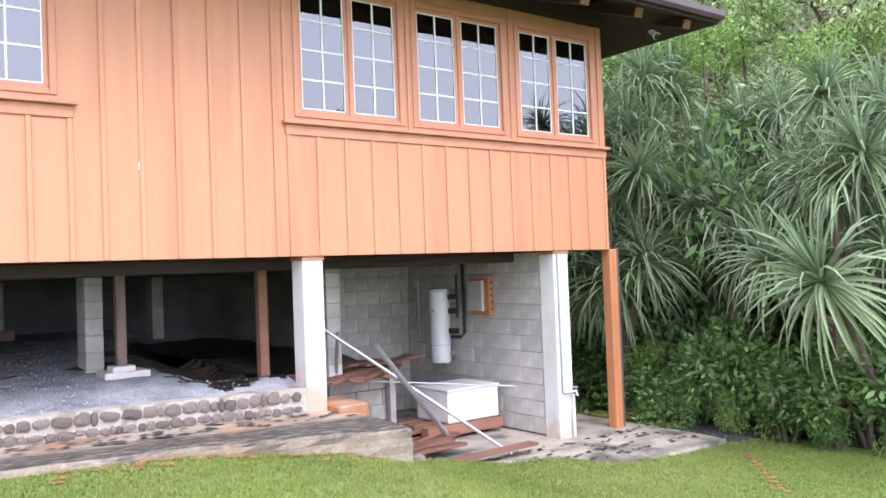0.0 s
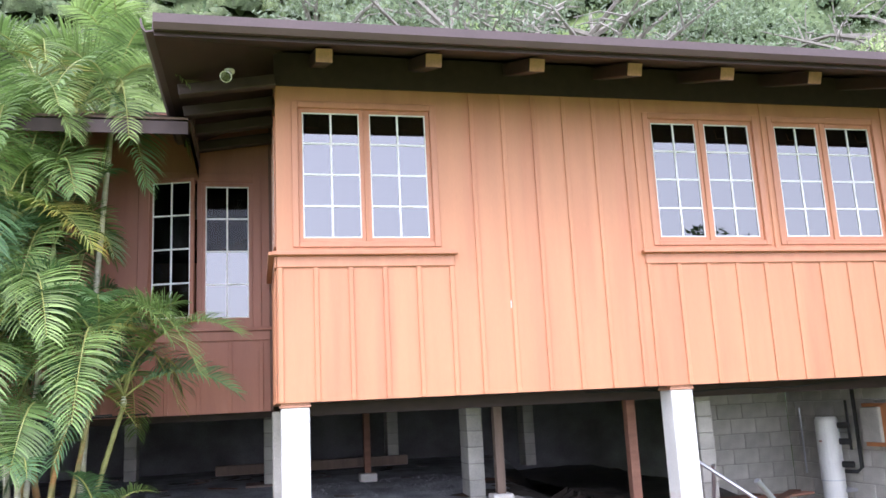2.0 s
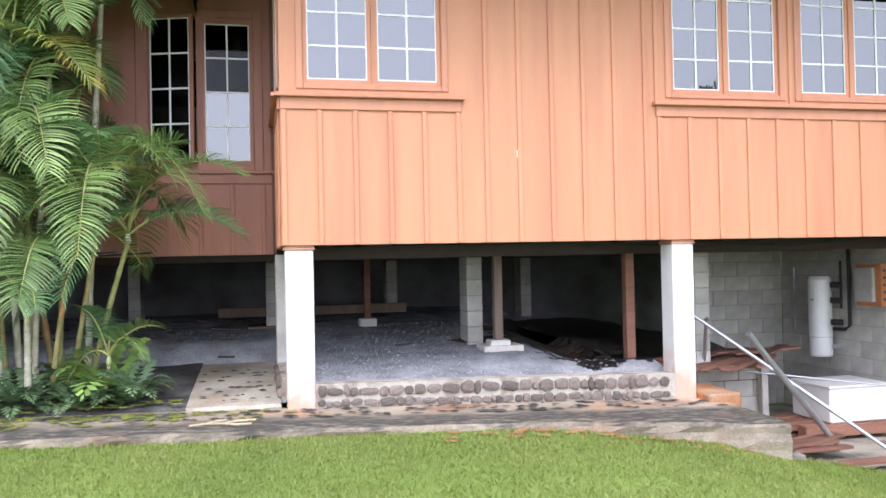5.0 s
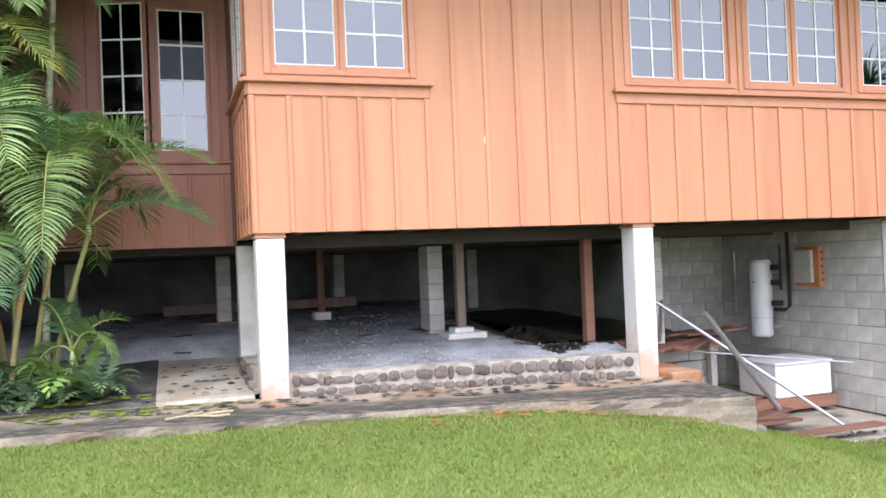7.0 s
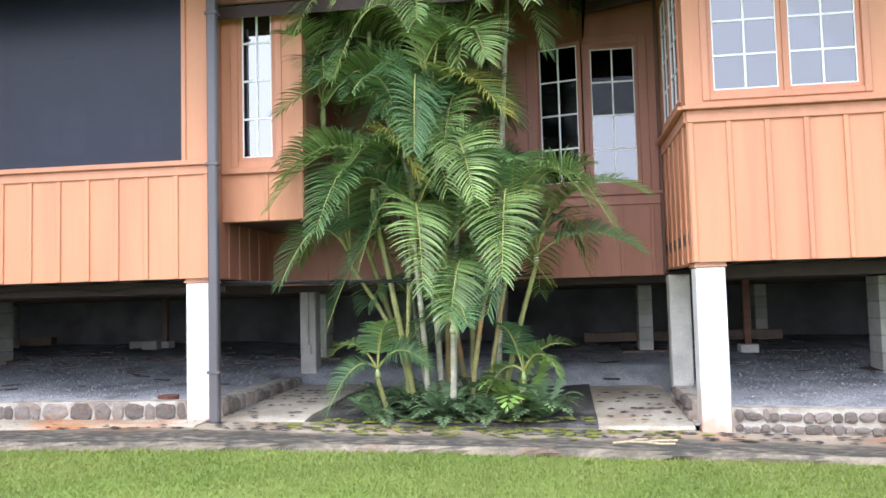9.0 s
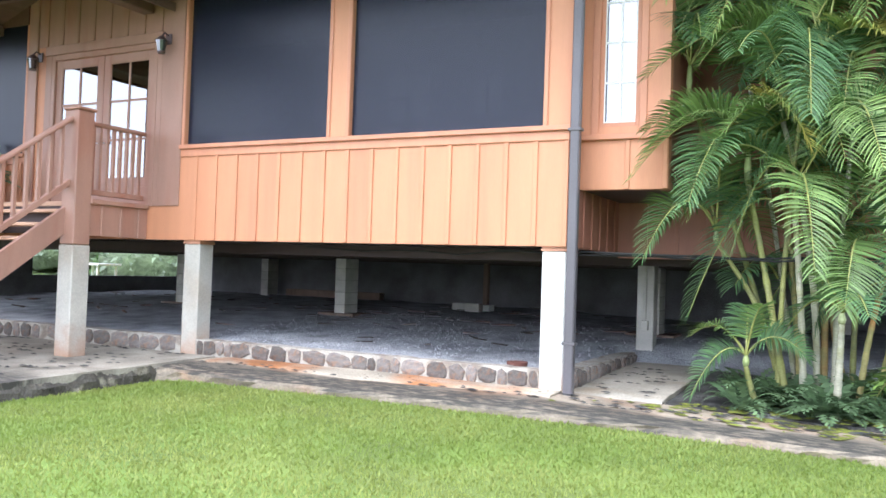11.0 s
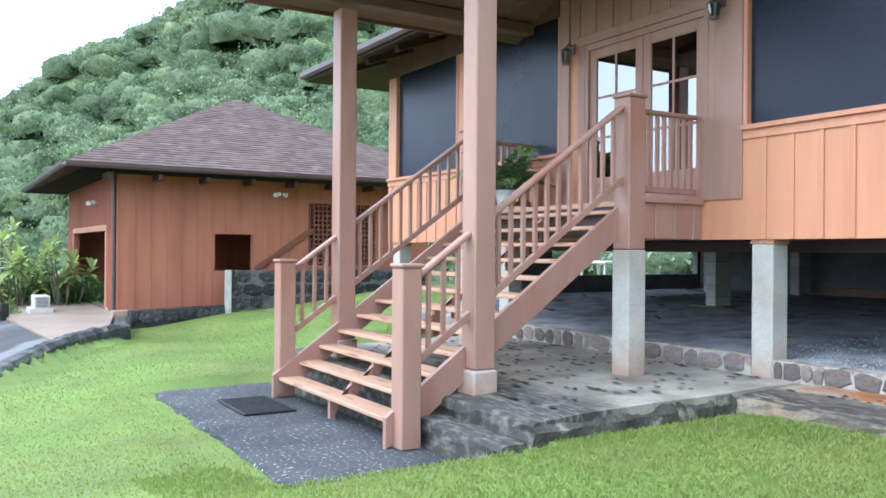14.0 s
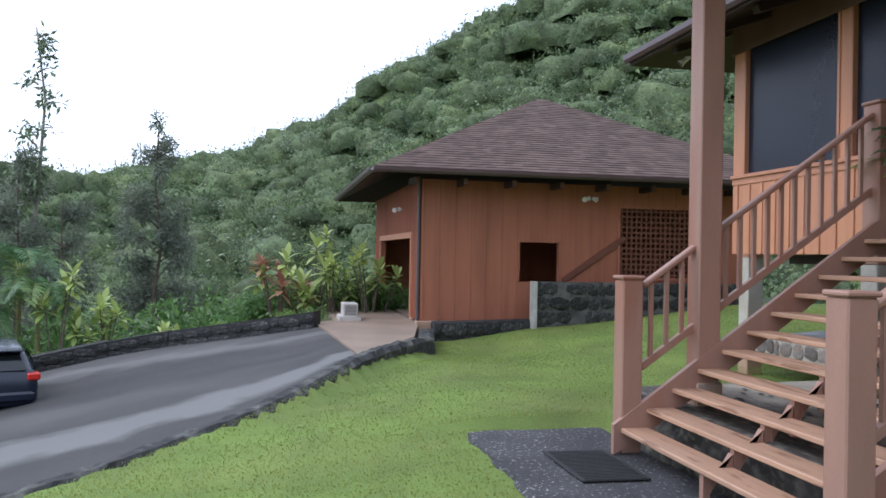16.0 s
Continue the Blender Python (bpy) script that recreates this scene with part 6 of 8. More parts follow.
ac = thing("air_conditioner", (-28.3, -5.3, -0.25), "pale metal outdoor unit on a concrete block", "air conditioner")
part("plinth", Build().box(-28.7, -27.7, -5.6, -5.05, -0.3, -0.12, 0.01), M_CMU, ac)
part("casing", Build().box(-28.6, -27.8, -5.5, -5.12, -0.119, 0.20, 0.015), M_CMU, ac)
for k in range(7):
    part("grille_slat", Build().box(-27.799, -27.79, -5.45, -5.17, -0.08 + k * 0.036, -0.066 + k * 0.036), M_PIPE, ac)
# things inside the garage
o = part("crate", Build().box(-29.2, -28.4, -2.6, -2.0, -0.18, 0.12, 0.02), M_PILLAR)
tagged(o, "pale boxes on the garage floor", "box")

crate = thing("garden_table", (-21.6, 8.2, 0.55), "small white garden table behind the house", "table")
tz = ground_z(-21.6, 8.2)
part("tabletop", Build().box(-22.2, -21.0, 7.8, 8.6, tz + 0.68, tz + 0.74, 0.01), M_WHITE, crate)
for x_ in (-22.1, -21.16):
    for y_ in (7.86, 8.48):
        part("leg", Build().box(x_, x_ + 0.06, y_, y_ + 0.06, tz, tz + 0.68, 0.006), M_WHITE, crate)

# ---- parked car ----
car = thing("car", (-24.3, -12.82, drive_z(-24.3, -12.82)), "dark blue hatchback parked on the driveway", "car")
cz = drive_z(-24.3, -12.82)
M_CAR = material("dark_blue_car_paint", (0.012, 0.018, 0.035), 0.25, 0.05, 2, 40, 0)
M_LAMP = material("red_tail_lamp", (0.6, 0.03, 0.02), 0.2, 0.05, 5, 50, 0)
mcar = Matrix.Translation((-24.3, -12.82, cz)) @ pose(0, 0, 0, 0, 0, 200) @ Matrix.Diagonal((0.93, 0.93, 0.83, 1))
# rear to front: x, roof height, half width
prof = [(-2.19, 0.58, 0.70), (-2.16, 0.80, 0.80), (-2.10, 0.96, 0.84), (-1.98, 1.10, 0.865), (-1.78, 1.34, 0.875), (-1.68, 1.43, 0.88), (-1.2, 1.475, 0.885), (-0.5, 1.50, 0.89), (0.2, 1.47, 0.89), (0.8, 1.30, 0.89), (1.25, 1.02, 0.88), (2.0, 0.84, 0.83), (2.2, 0.60, 0.70)]
cbod = Build()
for x, top, w in prof:
    wr_ = w * (0.74 if top > 1.05 else 0.93)
    belt = min(0.93, top - 0.06)
    half = [(w * 0.88, 0.27), (w * 0.98, 0.36), (w, 0.62), (w * 0.985, belt), (wr_ + 0.02, belt + 0.75 * (top - belt)), (wr_ * 0.9, top - 0.02), (wr_ * 0.5, top)]
    cbod.v += [(x, y, z) for y, z in half] + [(x, -y, z) for y, z in reversed(half)]
n, k_ = len(prof), 14
cbod.f = [(i * k_ + q, i * k_ + (q + 1) % k_, (i + 1) * k_ + (q + 1) % k_, (i + 1) * k_ + q) for i in range(n - 1) for q in range(k_)] + [tuple(range(k_ - 1, -1, -1)), tuple((n - 1) * k_ + q for q in range(k_))]
body = merged(part("body", turned(cbod, mcar), M_CAR, car))
for p_ in body.data.polygons:
    p_.use_smooth = True
M_CARGLASS = material("dark_car_glass", (0.015, 0.018, 0.02), 0.08, 0.02, 2, 30, 0)
part("rear_window", turned(Build().add([(-2.085, -0.66, 1.02), (-2.085, 0.66, 1.02), (-1.84, 0.54, 1.33), (-1.84, -0.54, 1.33)], [(0, 1, 2, 3)]), mcar), M_CARGLASS, body)
for s in (-1, 1):
    part("side_window", turned(Build().add([(-1.75, s * 0.868, 0.99), (0.95, s * 0.868, 0.99), (0.45, s * 0.715, 1.38), (-1.5, s * 0.715, 1.38)], [(0, 1, 2, 3)]), mcar), M_CARGLASS, body)
    part("tail_lamp", turned(Build().box(-2.19, -1.85, s * 0.77 - 0.12, s * 0.77 + 0.115, 0.80, 0.96, 0.03), mcar), M_LAMP, car, "red tail lamp")
    for x in (-1.3, 1.35):
        wh = part("wheel", turned(Build().tube([(x, s * 0.70, 0.31), (x, s * 0.90, 0.31)], 0.31, 20), mcar), M_BLACK, car)
        part("rim", turned(Build().tube([(x, s * 0.901, 0.31), (x, s * 0.91, 0.31)], 0.2, 14), mcar), M_METAL, wh)
part("rear_bumper", turned(Build().box(-2.24, -2.0, -0.80, 0.80, 0.32, 0.60, 0.08), mcar), M_CAR, car)
part("spoiler", turned(Build().box(-1.98, -1.62, -0.6, 0.6, 1.40, 1.44, 0.012), mcar), M_CAR, car)
part("number_plate", turned(Build().box(-2.19, -2.17, -0.16, 0.16, 0.68, 0.80, 0.003), mcar), M_WHITE, car, "plain white plate")
part("wiper", turned(Build().box(-2.05, -2.02, -0.35, 0.05, 1.01, 1.03), mcar), M_BLACK, car)

# ---- plants ----
def leaf_material(name, color, second, rough=0.45, glow=0.3, spread=0.35, scale=0.5):
    """A leaf: gloss over diffuse, partly lit through, varied leaf by leaf and in patches."""
    m = material(name, color, rough, 0.10, scale, 8.0, 0.0, second=second, second_scale=scale, second_cut=(0.4, 0.65), per_island=spread)
    n, l = m.node_tree.nodes, m.node_tree.links
    b, out = n["Principled BSDF"], n["Material Output"]
    tr, mx = n.new("ShaderNodeBsdfTranslucent"), n.new("ShaderNodeMixShader")
    mx.inputs[0].default_value = glow
    src = b.inputs["Base Color"].links[0].from_socket
    l.new(src, tr.inputs[0])
    l.new(b.outputs[0], mx.inputs[1])
    l.new(tr.outputs[0], mx.inputs[2])
    l.new(mx.outputs[0], out.inputs[0])
    return m


# one palm leaf in lit and shaded copies, the light put into their colour
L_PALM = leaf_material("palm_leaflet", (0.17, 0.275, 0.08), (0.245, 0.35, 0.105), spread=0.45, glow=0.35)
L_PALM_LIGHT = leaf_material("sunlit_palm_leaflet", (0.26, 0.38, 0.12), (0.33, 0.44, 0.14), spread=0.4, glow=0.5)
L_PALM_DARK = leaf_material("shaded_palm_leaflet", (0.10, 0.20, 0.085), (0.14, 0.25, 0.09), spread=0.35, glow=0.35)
L_PALM_YELLOW = leaf_material("yellow_palm_leaflet", (0.40, 0.35, 0.07), (0.20, 0.27, 0.07), scale=2.0)
L_PANDAN = leaf_material("pandanus_leaf", (0.20, 0.285, 0.145), (0.29, 0.37, 0.20), spread=0.5)
L_BUSH = leaf_material("shrub_leaf", (0.10, 0.20, 0.05), (0.15, 0.26, 0.07), spread=0.5)
L_BRIGHT = leaf_material("fresh_shrub_leaf", (0.26, 0.40, 0.09), (0.19, 0.32, 0.08), spread=0.4)
L_TREE = leaf_material("far_tree_leaf", (0.115, 0.17, 0.08), (0.22, 0.28, 0.12), 0.85, spread=0.4, scale=0.2)
L_DEEP = leaf_material("deep_green_tree_leaf", (0.085, 0.135, 0.065), (0.12, 0.18, 0.075), 0.85, spread=0.4, scale=0.2)
L_FEATHER = leaf_material("feathery_leaf", (0.19, 0.22, 0.165), (0.24, 0.27, 0.20), 0.8, spread=0.3, scale=0.3)
L_PALE = leaf_material("pale_tree_leaf", (0.33, 0.43, 0.16), (0.42, 0.50, 0.24), spread=0.5, scale=0.4, glow=0.4)
L_GREY = leaf_material("greyish_tree_leaf", (0.21, 0.27, 0.16), (0.15, 0.21, 0.10), spread=0.4, scale=0.2)
L_TI = leaf_material("ti_leaf", (0.46, 0.54, 0.18), (0.34, 0.44, 0.12), spread=0.4)
L_RED = leaf_material("red_ti_leaf", (0.36, 0.15, 0.11), (0.40, 0.26, 0.14), spread=0.4)
L_FERN = leaf_material("fern_leaf", (0.125, 0.20, 0.095), (0.18, 0.27, 0.13), spread=0.4)
L_GRASS = leaf_material("grass_blade", (0.235, 0.31, 0.062), (0.285, 0.32, 0.085), 0.6, 0.4, 0.16, 0.6)
M_BARK = material("grey_brown_bark", (0.13, 0.10, 0.075), 0.9, 0.2, 3, 40, 0.6)
M_BARK_PALE = material("pale_grey_bark", (0.30, 0.275, 0.235), 0.9, 0.2, 3, 40, 0.5)
M_STEM = material("ringed_palm_stem", (0.22, 0.22, 0.085), 0.6, 0.15, 2.5, 30, 0.2, second=(0.30, 0.19, 0.08), second_scale=1.5, stretch=(1, 1, 3))
M_STEMS = [material("ringed_palm_stem", c1, 0.6, 0.2, 2.5, 30, 0.2, second=c2, second_scale=1.3, stretch=(1, 1, 3)) for c1, c2 in (((0.30, 0.30, 0.10), (0.20, 0.20, 0.09)), ((0.42, 0.40, 0.30), (0.24, 0.24, 0.10)), ((0.30, 0.26, 0.10), (0.38, 0.20, 0.07)), ((0.34, 0.40, 0.16), (0.46, 0.46, 0.32)))]


def leaves_mesh(name, base, tip, side, width, mat, mid=0.45):
    """Many leaves at once: pointed four-cornered blades from base to tip, side is the across direction."""
    n = len(base)
    m = base + (tip - base) * mid
    v = np.stack([base, m - side * width[:, None], tip, m + side * width[:, None]], 1).reshape(-1, 3)
    me = bpy.data.meshes.new(name)
    me.vertices.add(n * 4)
    me.loops.add(n * 4)
    me.polygons.add(n)
    me.vertices.foreach_set("co", v.astype(np.float32).ravel())
    me.loops.foreach_set("vertex_index", np.arange(n * 4, dtype=np.int32))
    me.polygons.foreach_set("loop_start", np.arange(0, n * 4, 4, dtype=np.int32))
    me.update(calc_edges=True)
    me.materials.append(mat)
    return me


def unit(a):
    return a / np.maximum(np.linalg.norm(a, axis=-1, keepdims=True), 1e-9)


def foliage(name, blobs, count, size, mat, seed, droop=0.2, slim=0.35, shell=0.55):
    """Leaves spread through the outer shells of several lumps (x, y, z, rx, ry, rz)."""
    r = np.random.RandomState(seed)
    bl = np.array(blobs)
    w = (bl[:, 3] * bl[:, 4] * bl[:, 5]) ** (2 / 3)
    pick = r.choice(len(bl), count, p=w / w.sum())
    d = unit(r.normal(size=(count, 3)))
    rad = shell + (1 - shell) * r.rand(count) ** 0.6
    c = bl[pick, :3] + d * bl[pick, 3:] * rad[:, None]
    way = unit(d * 0.7 + r.normal(size=(count, 3)) * 0.7 + np.array([0, 0, -droop]))
    side = unit(np.cross(way, r.normal(size=(count, 3)) * 0.6 + d))
    L = size * r.uniform(0.6, 1.4, count)
    return leaves_mesh(name, c, c + way * L[:, None], side, L * slim * 0.5, mat)


def place(name, me, parent, m=IDENT, label=""):
    ob = new(name, me)
    ob.parent = parent
    if parent.parent is None:
        ob.matrix_parent_inverse = parent.matrix_basis.inverted()
    ob.matrix_basis = m
    if label:
        ob["label"] = label
    return ob


# --- palm fronds ---
def frond_mesh(seed, base, tip, rise, mat, pairs=36, leaf=0.42, wide=0.009):
    """A pinnate frond arching from base to tip, its leaflets in a shallow V with drooping ends."""
    r = np.random.RandomState(seed)
    A, C = np.array(base, float), np.array(tip, float)
    Bm = A * 0.55 + C * 0.45 + np.array([0, 0, rise * 1.5])
    t = np.linspace(0, 1, 17)[:, None]
    sp = A * (1 - t) ** 2 + Bm * 2 * t * (1 - t) + C * t ** 2
    L = float(np.linalg.norm(np.diff(sp, axis=0), axis=1).sum())
    t1 = t[:, 0]
    tt = np.linspace(0.2, 0.995, pairs)
    bs = np.stack([np.interp(tt, t1, sp[:, k]) for k in range(3)], 1)
    tan = unit(np.stack([np.interp(tt, t1, np.gradient(sp[:, k])) for k in range(3)], 1))
    flat = np.array([C[0] - A[0], C[1] - A[1], 0.0])
    across = unit(np.cross(flat, np.array([0, 0, 1.0])))
    across = unit(across + 0.25 * r.normal(size=3))
    up = unit(np.cross(across, tan))
    V, F = [], []
    n_seg = 5
    for s in (-1, 1):
        ln = leaf * (0.28 + 0.72 * np.sin(np.pi * np.clip(0.22 + 0.72 * tt, 0, 1))) * r.uniform(0.9, 1.07, pairs)
        way = unit(across * s + tan * (0.18 + 0.25 * tt[:, None] + 0.9 * tt[:, None] ** 8) + up * 0.38 + r.normal(size=(pairs, 3)) * 0.06)
        side = unit(np.cross(way, up) * 0.8 + tan * 0.6)
        p = bs.copy()
        rows_ = [p]
        for q in range(n_seg):
            p = p + way * (ln / n_seg)[:, None]
            rows_.append(p)
            way = unit(way + np.array([0, 0, -0.09 - 0.05 * q]) + r.normal(size=(pairs, 3)) * 0.02)
        for k in range(pairs):
            o = len(V)
            w = side[k] * wide
            for q, c in zip(rows_[:-1], (0.55, 0.95, 1.0, 0.85, 0.55)):
                V += [q[k] - w * c, q[k] + w * c]
            V.append(rows_[-1][k])
            F += [(o + 2 * q, o + 2 * q + 1, o + 2 * q + 3, o + 2 * q + 2) for q in range(n_seg - 1)] + [(o + 2 * n_seg - 2, o + 2 * n_seg - 1, o + 2 * n_seg)]
    rib = Build().tube([tuple(p) for p in sp], [0.013 * (1 - 0.75 * q) for q in t1], 5)
    o = len(V)
    V = [tuple(p) for p in V] + [tuple(p) for p in rib.v]
    F += [tuple(i + o for i in f) for f in rib.f]
    me = bpy.data.meshes.new("frond")
    me.from_pydata(V, [], F)
    me.materials.append(mat)
    me.materials.append(M_RIB)
    ids = [0] * (pairs * 2 * n_seg) + [1] * len(rib.f)
    me.polygons.foreach_set("material_index", ids)
    return me


M_RIB = material("yellow_green_frond_rib", (0.30, 0.31, 0.09), 0.5, 0.2, 3, 20, 0.0)
palm = thing("areca_palm", (-2.5, 0.8, 0.12), "clump of green areca palms with slender ringed stems", "palm")
rp = random.Random(21)
# foot x, foot y, crown x, y, z, fronds
STEMS = [(-2.95, 0.6, -2.75, 0.5, 3.3, 7), (-2.0, 0.95, -1.75, 0.8, 4.75, 8), (-2.75, 0.9, -3.35, 0.85, 4.2, 7), (-2.85, 0.6, -3.25, 0.45, 2.3, 7), (-2.6, 0.75, -2.95, 0.6, 2.9, 7), (-2.1, 0.6, -1.75, 0.4, 1.95, 7), (-1.95, 0.7, -1.52, 0.5, 1.65, 6), (-2.42, 0.3, -2.38, 0.15, 0.95, 5), (-2.25, 0.5, -2.0, 0.35, 1.6, 6), (-2.9, 0.7, -3.55, 0.55, 1.7, 6), (-2.45, 0.7, -2.3, 0.8, 3.1, 7), (-2.55, 1.0, -2.6, 1.0, 5.0, 8), (-2.3, 1.1, -1.75, 1.2, 5.2, 7), (-2.8, 1.1, -3.7, 1.1, 5.0, 7), (-1.75, 0.4, -1.68, 0.3, 0.45, 5), (-3.1, 0.4, -3.2, 0.25, 0.5, 5), (-2.7, 0.5, -2.8, 0.35, 1.9, 5), (-2.35, 1.2, -2.95, 1.2, 3.6, 7), (-2.9, 1.0, -3.9, 0.8, 3.3, 6)]
for i, (xa, ya, xb, yb, h, nf) in enumerate(STEMS):
    P0_, P1_ = Vector((xa, ya, 0.08)), Vector((xb, yb, h))
    pts, rad = [], []
    R = rp.uniform(0.024, 0.037)
    bow = rp.uniform(0.0, 0.3) if h > 1.2 else -0.1
    for k in range(23):
        t = k / 22
        p = P0_.lerp(P1_, t)
        p.x += (xa - xb) * bow * math.sin(math.pi * t)
        pts.append(tuple(p))
        rad.append((R - 0.3 * R * t) * (1.14 if k % 2 == 0 else 0.97))
    part("stem", Build().tube(pts, rad, 9), M_STEMS[i % 3], palm, smooth=True)
    top = P1_ + Vector((0, 0, 0.28 if h > 1.8 else 0.1))
    part("crownshaft", Build().tube([tuple(P1_), tuple(P1_.lerp(top, 0.4)), tuple(top)], [R * 0.75, R * 1.05, R * 0.6], 9), M_STEMS[3], palm, "pale green leaf sheath", smooth=True)
    for k in range(nf):
        az = radians(360 * k / nf + rp.uniform(-20, 20) + i * 53)
        old = k % 3
        reach = (rp.uniform(0.55, 0.9), rp.uniform(0.95, 1.3), rp.uniform(0.85, 1.15))[old] * (1.0 if h > 1.6 else 0.55)
        fall = (rp.uniform(0.6, 1.1), rp.uniform(0.0, 0.5), rp.uniform(-0.6, -0.1))[old] * (1.0 if h > 1.6 else 0.55)
        dx, dy = math.cos(az) * reach, math.sin(az) * reach * 0.85
        dx = min(max(xb + dx, -4.2), -1.72 if 2.2 < h < 4.5 else -1.0) - xb
        if yb + dy > 1.75 and h < 4.9:
            dy = 1.7 - yb
        rise = (0.3, 0.5, 0.55)[old] * (1.0 if h > 1.6 else 0.5)
        # high fronds mix in the sunlit colour, lower ones the shaded colour
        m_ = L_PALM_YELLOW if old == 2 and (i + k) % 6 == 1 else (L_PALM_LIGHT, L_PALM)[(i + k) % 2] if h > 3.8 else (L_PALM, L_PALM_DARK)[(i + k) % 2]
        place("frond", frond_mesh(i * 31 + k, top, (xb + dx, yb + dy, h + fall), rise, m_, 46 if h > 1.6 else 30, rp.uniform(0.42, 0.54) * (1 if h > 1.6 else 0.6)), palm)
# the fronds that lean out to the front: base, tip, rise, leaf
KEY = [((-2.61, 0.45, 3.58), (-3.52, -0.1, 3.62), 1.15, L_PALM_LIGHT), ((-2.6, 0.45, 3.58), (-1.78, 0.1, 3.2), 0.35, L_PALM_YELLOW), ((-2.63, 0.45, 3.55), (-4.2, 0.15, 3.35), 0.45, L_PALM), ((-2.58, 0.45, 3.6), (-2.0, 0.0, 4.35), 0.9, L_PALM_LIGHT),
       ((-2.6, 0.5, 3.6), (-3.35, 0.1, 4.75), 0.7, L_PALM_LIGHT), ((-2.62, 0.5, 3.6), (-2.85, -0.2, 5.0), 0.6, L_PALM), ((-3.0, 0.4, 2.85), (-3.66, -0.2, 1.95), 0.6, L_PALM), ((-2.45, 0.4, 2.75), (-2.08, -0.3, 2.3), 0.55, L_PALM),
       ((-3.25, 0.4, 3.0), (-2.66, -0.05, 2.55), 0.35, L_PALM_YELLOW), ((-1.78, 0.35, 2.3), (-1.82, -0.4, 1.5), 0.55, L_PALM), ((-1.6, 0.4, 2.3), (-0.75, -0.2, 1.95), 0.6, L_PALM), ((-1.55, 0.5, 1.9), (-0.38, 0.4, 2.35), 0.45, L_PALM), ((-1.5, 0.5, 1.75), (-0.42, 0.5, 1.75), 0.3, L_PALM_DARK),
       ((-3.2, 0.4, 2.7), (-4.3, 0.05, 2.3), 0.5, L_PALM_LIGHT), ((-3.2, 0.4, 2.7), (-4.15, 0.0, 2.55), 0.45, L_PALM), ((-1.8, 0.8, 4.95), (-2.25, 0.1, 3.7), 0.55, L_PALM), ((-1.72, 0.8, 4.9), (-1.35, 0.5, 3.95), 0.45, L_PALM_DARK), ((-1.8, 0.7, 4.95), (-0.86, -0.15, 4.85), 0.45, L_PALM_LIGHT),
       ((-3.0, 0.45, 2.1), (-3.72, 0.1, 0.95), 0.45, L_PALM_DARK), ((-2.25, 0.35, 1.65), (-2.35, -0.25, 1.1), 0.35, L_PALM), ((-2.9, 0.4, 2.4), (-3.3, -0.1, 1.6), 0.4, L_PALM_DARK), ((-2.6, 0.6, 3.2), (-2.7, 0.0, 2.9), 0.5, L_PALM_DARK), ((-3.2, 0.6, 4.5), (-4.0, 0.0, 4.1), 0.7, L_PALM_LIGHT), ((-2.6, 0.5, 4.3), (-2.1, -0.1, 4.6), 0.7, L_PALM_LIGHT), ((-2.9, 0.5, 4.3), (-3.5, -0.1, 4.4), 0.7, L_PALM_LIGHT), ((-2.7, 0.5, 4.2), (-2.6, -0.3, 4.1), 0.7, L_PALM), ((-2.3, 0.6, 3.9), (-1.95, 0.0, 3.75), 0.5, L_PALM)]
for i, (A_, B_, rise, m_) in enumerate(KEY):
    place("frond", frond_mesh(900 + i, A_, B_, rise, m_, 54, 0.52), palm)

# darker fronds added in the middle of the clump, its shade in their colour
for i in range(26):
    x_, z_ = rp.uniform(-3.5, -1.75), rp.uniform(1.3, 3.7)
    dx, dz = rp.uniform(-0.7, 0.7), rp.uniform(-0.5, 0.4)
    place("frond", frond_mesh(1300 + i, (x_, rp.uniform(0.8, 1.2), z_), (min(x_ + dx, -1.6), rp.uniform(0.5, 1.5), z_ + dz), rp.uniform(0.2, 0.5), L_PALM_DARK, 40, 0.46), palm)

# --- ferns and low plants under the palms ---
def fern_mesh(seed, n=9, L=0.45, mat=None, broad=0.05):
    r = np.random.RandomState(seed)
    B, T, S, W = [], [], [], []
    for k in range(n):
        a = 2 * math.pi * k / n + r.uniform(-0.3, 0.3)
        el = r.uniform(0.4, 1.2)
        d0 = np.array([math.cos(a) * math.cos(el), math.sin(a) * math.cos(el), math.sin(el)])
        p = np.zeros(3)
        ln = L * r.uniform(0.7, 1.15)
        for j in range(12):
            t = j / 11
            d = unit(d0 + np.array([0, 0, -1.3 * t * t]))
            q = p + d * ln / 12
            sd = unit(np.cross(d, [0, 0, 1.0]))
            for s in (-1, 1):
                tip = q + (sd * s + d * 0.5 + np.array([0, 0, -0.15])) * ln * 0.26 * math.sin(math.pi * (0.15 + 0.83 * t))
                B.append(q), T.append(tip), S.append(d), W.append(broad * ln)
            p = q
    return leaves_mesh("fern", np.array(B), np.array(T), np.array(S), np.array(W), mat or L_FERN)


FERNS = [fern_mesh(s) for s in range(4)]
FERN_BIG = fern_mesh(8, 8, 0.8, L_BRIGHT, 0.06)
for k in range(46):
    x, y = rp.uniform(-3.35, -1.45), rp.uniform(0.18, 1.0)
    f = new("fern", FERNS[k % 4])
    f.matrix_basis = Matrix.Translation((x, y, 0.07 + 0.03 * y)) @ pose(0, 0, 0, 0, 0, rp.uniform(0, 360)) @ Matrix.Scale(rp.uniform(0.7, 1.25), 4)
    tagged(f, "low green fern at the foot of the palms", "fern", "ferns under the palms")
f = new("fern", FERN_BIG)
f.matrix_basis = Matrix.Translation((-1.72, 0.55, 0.10)) @ pose(0, 0, 0, 0, 0, 40)
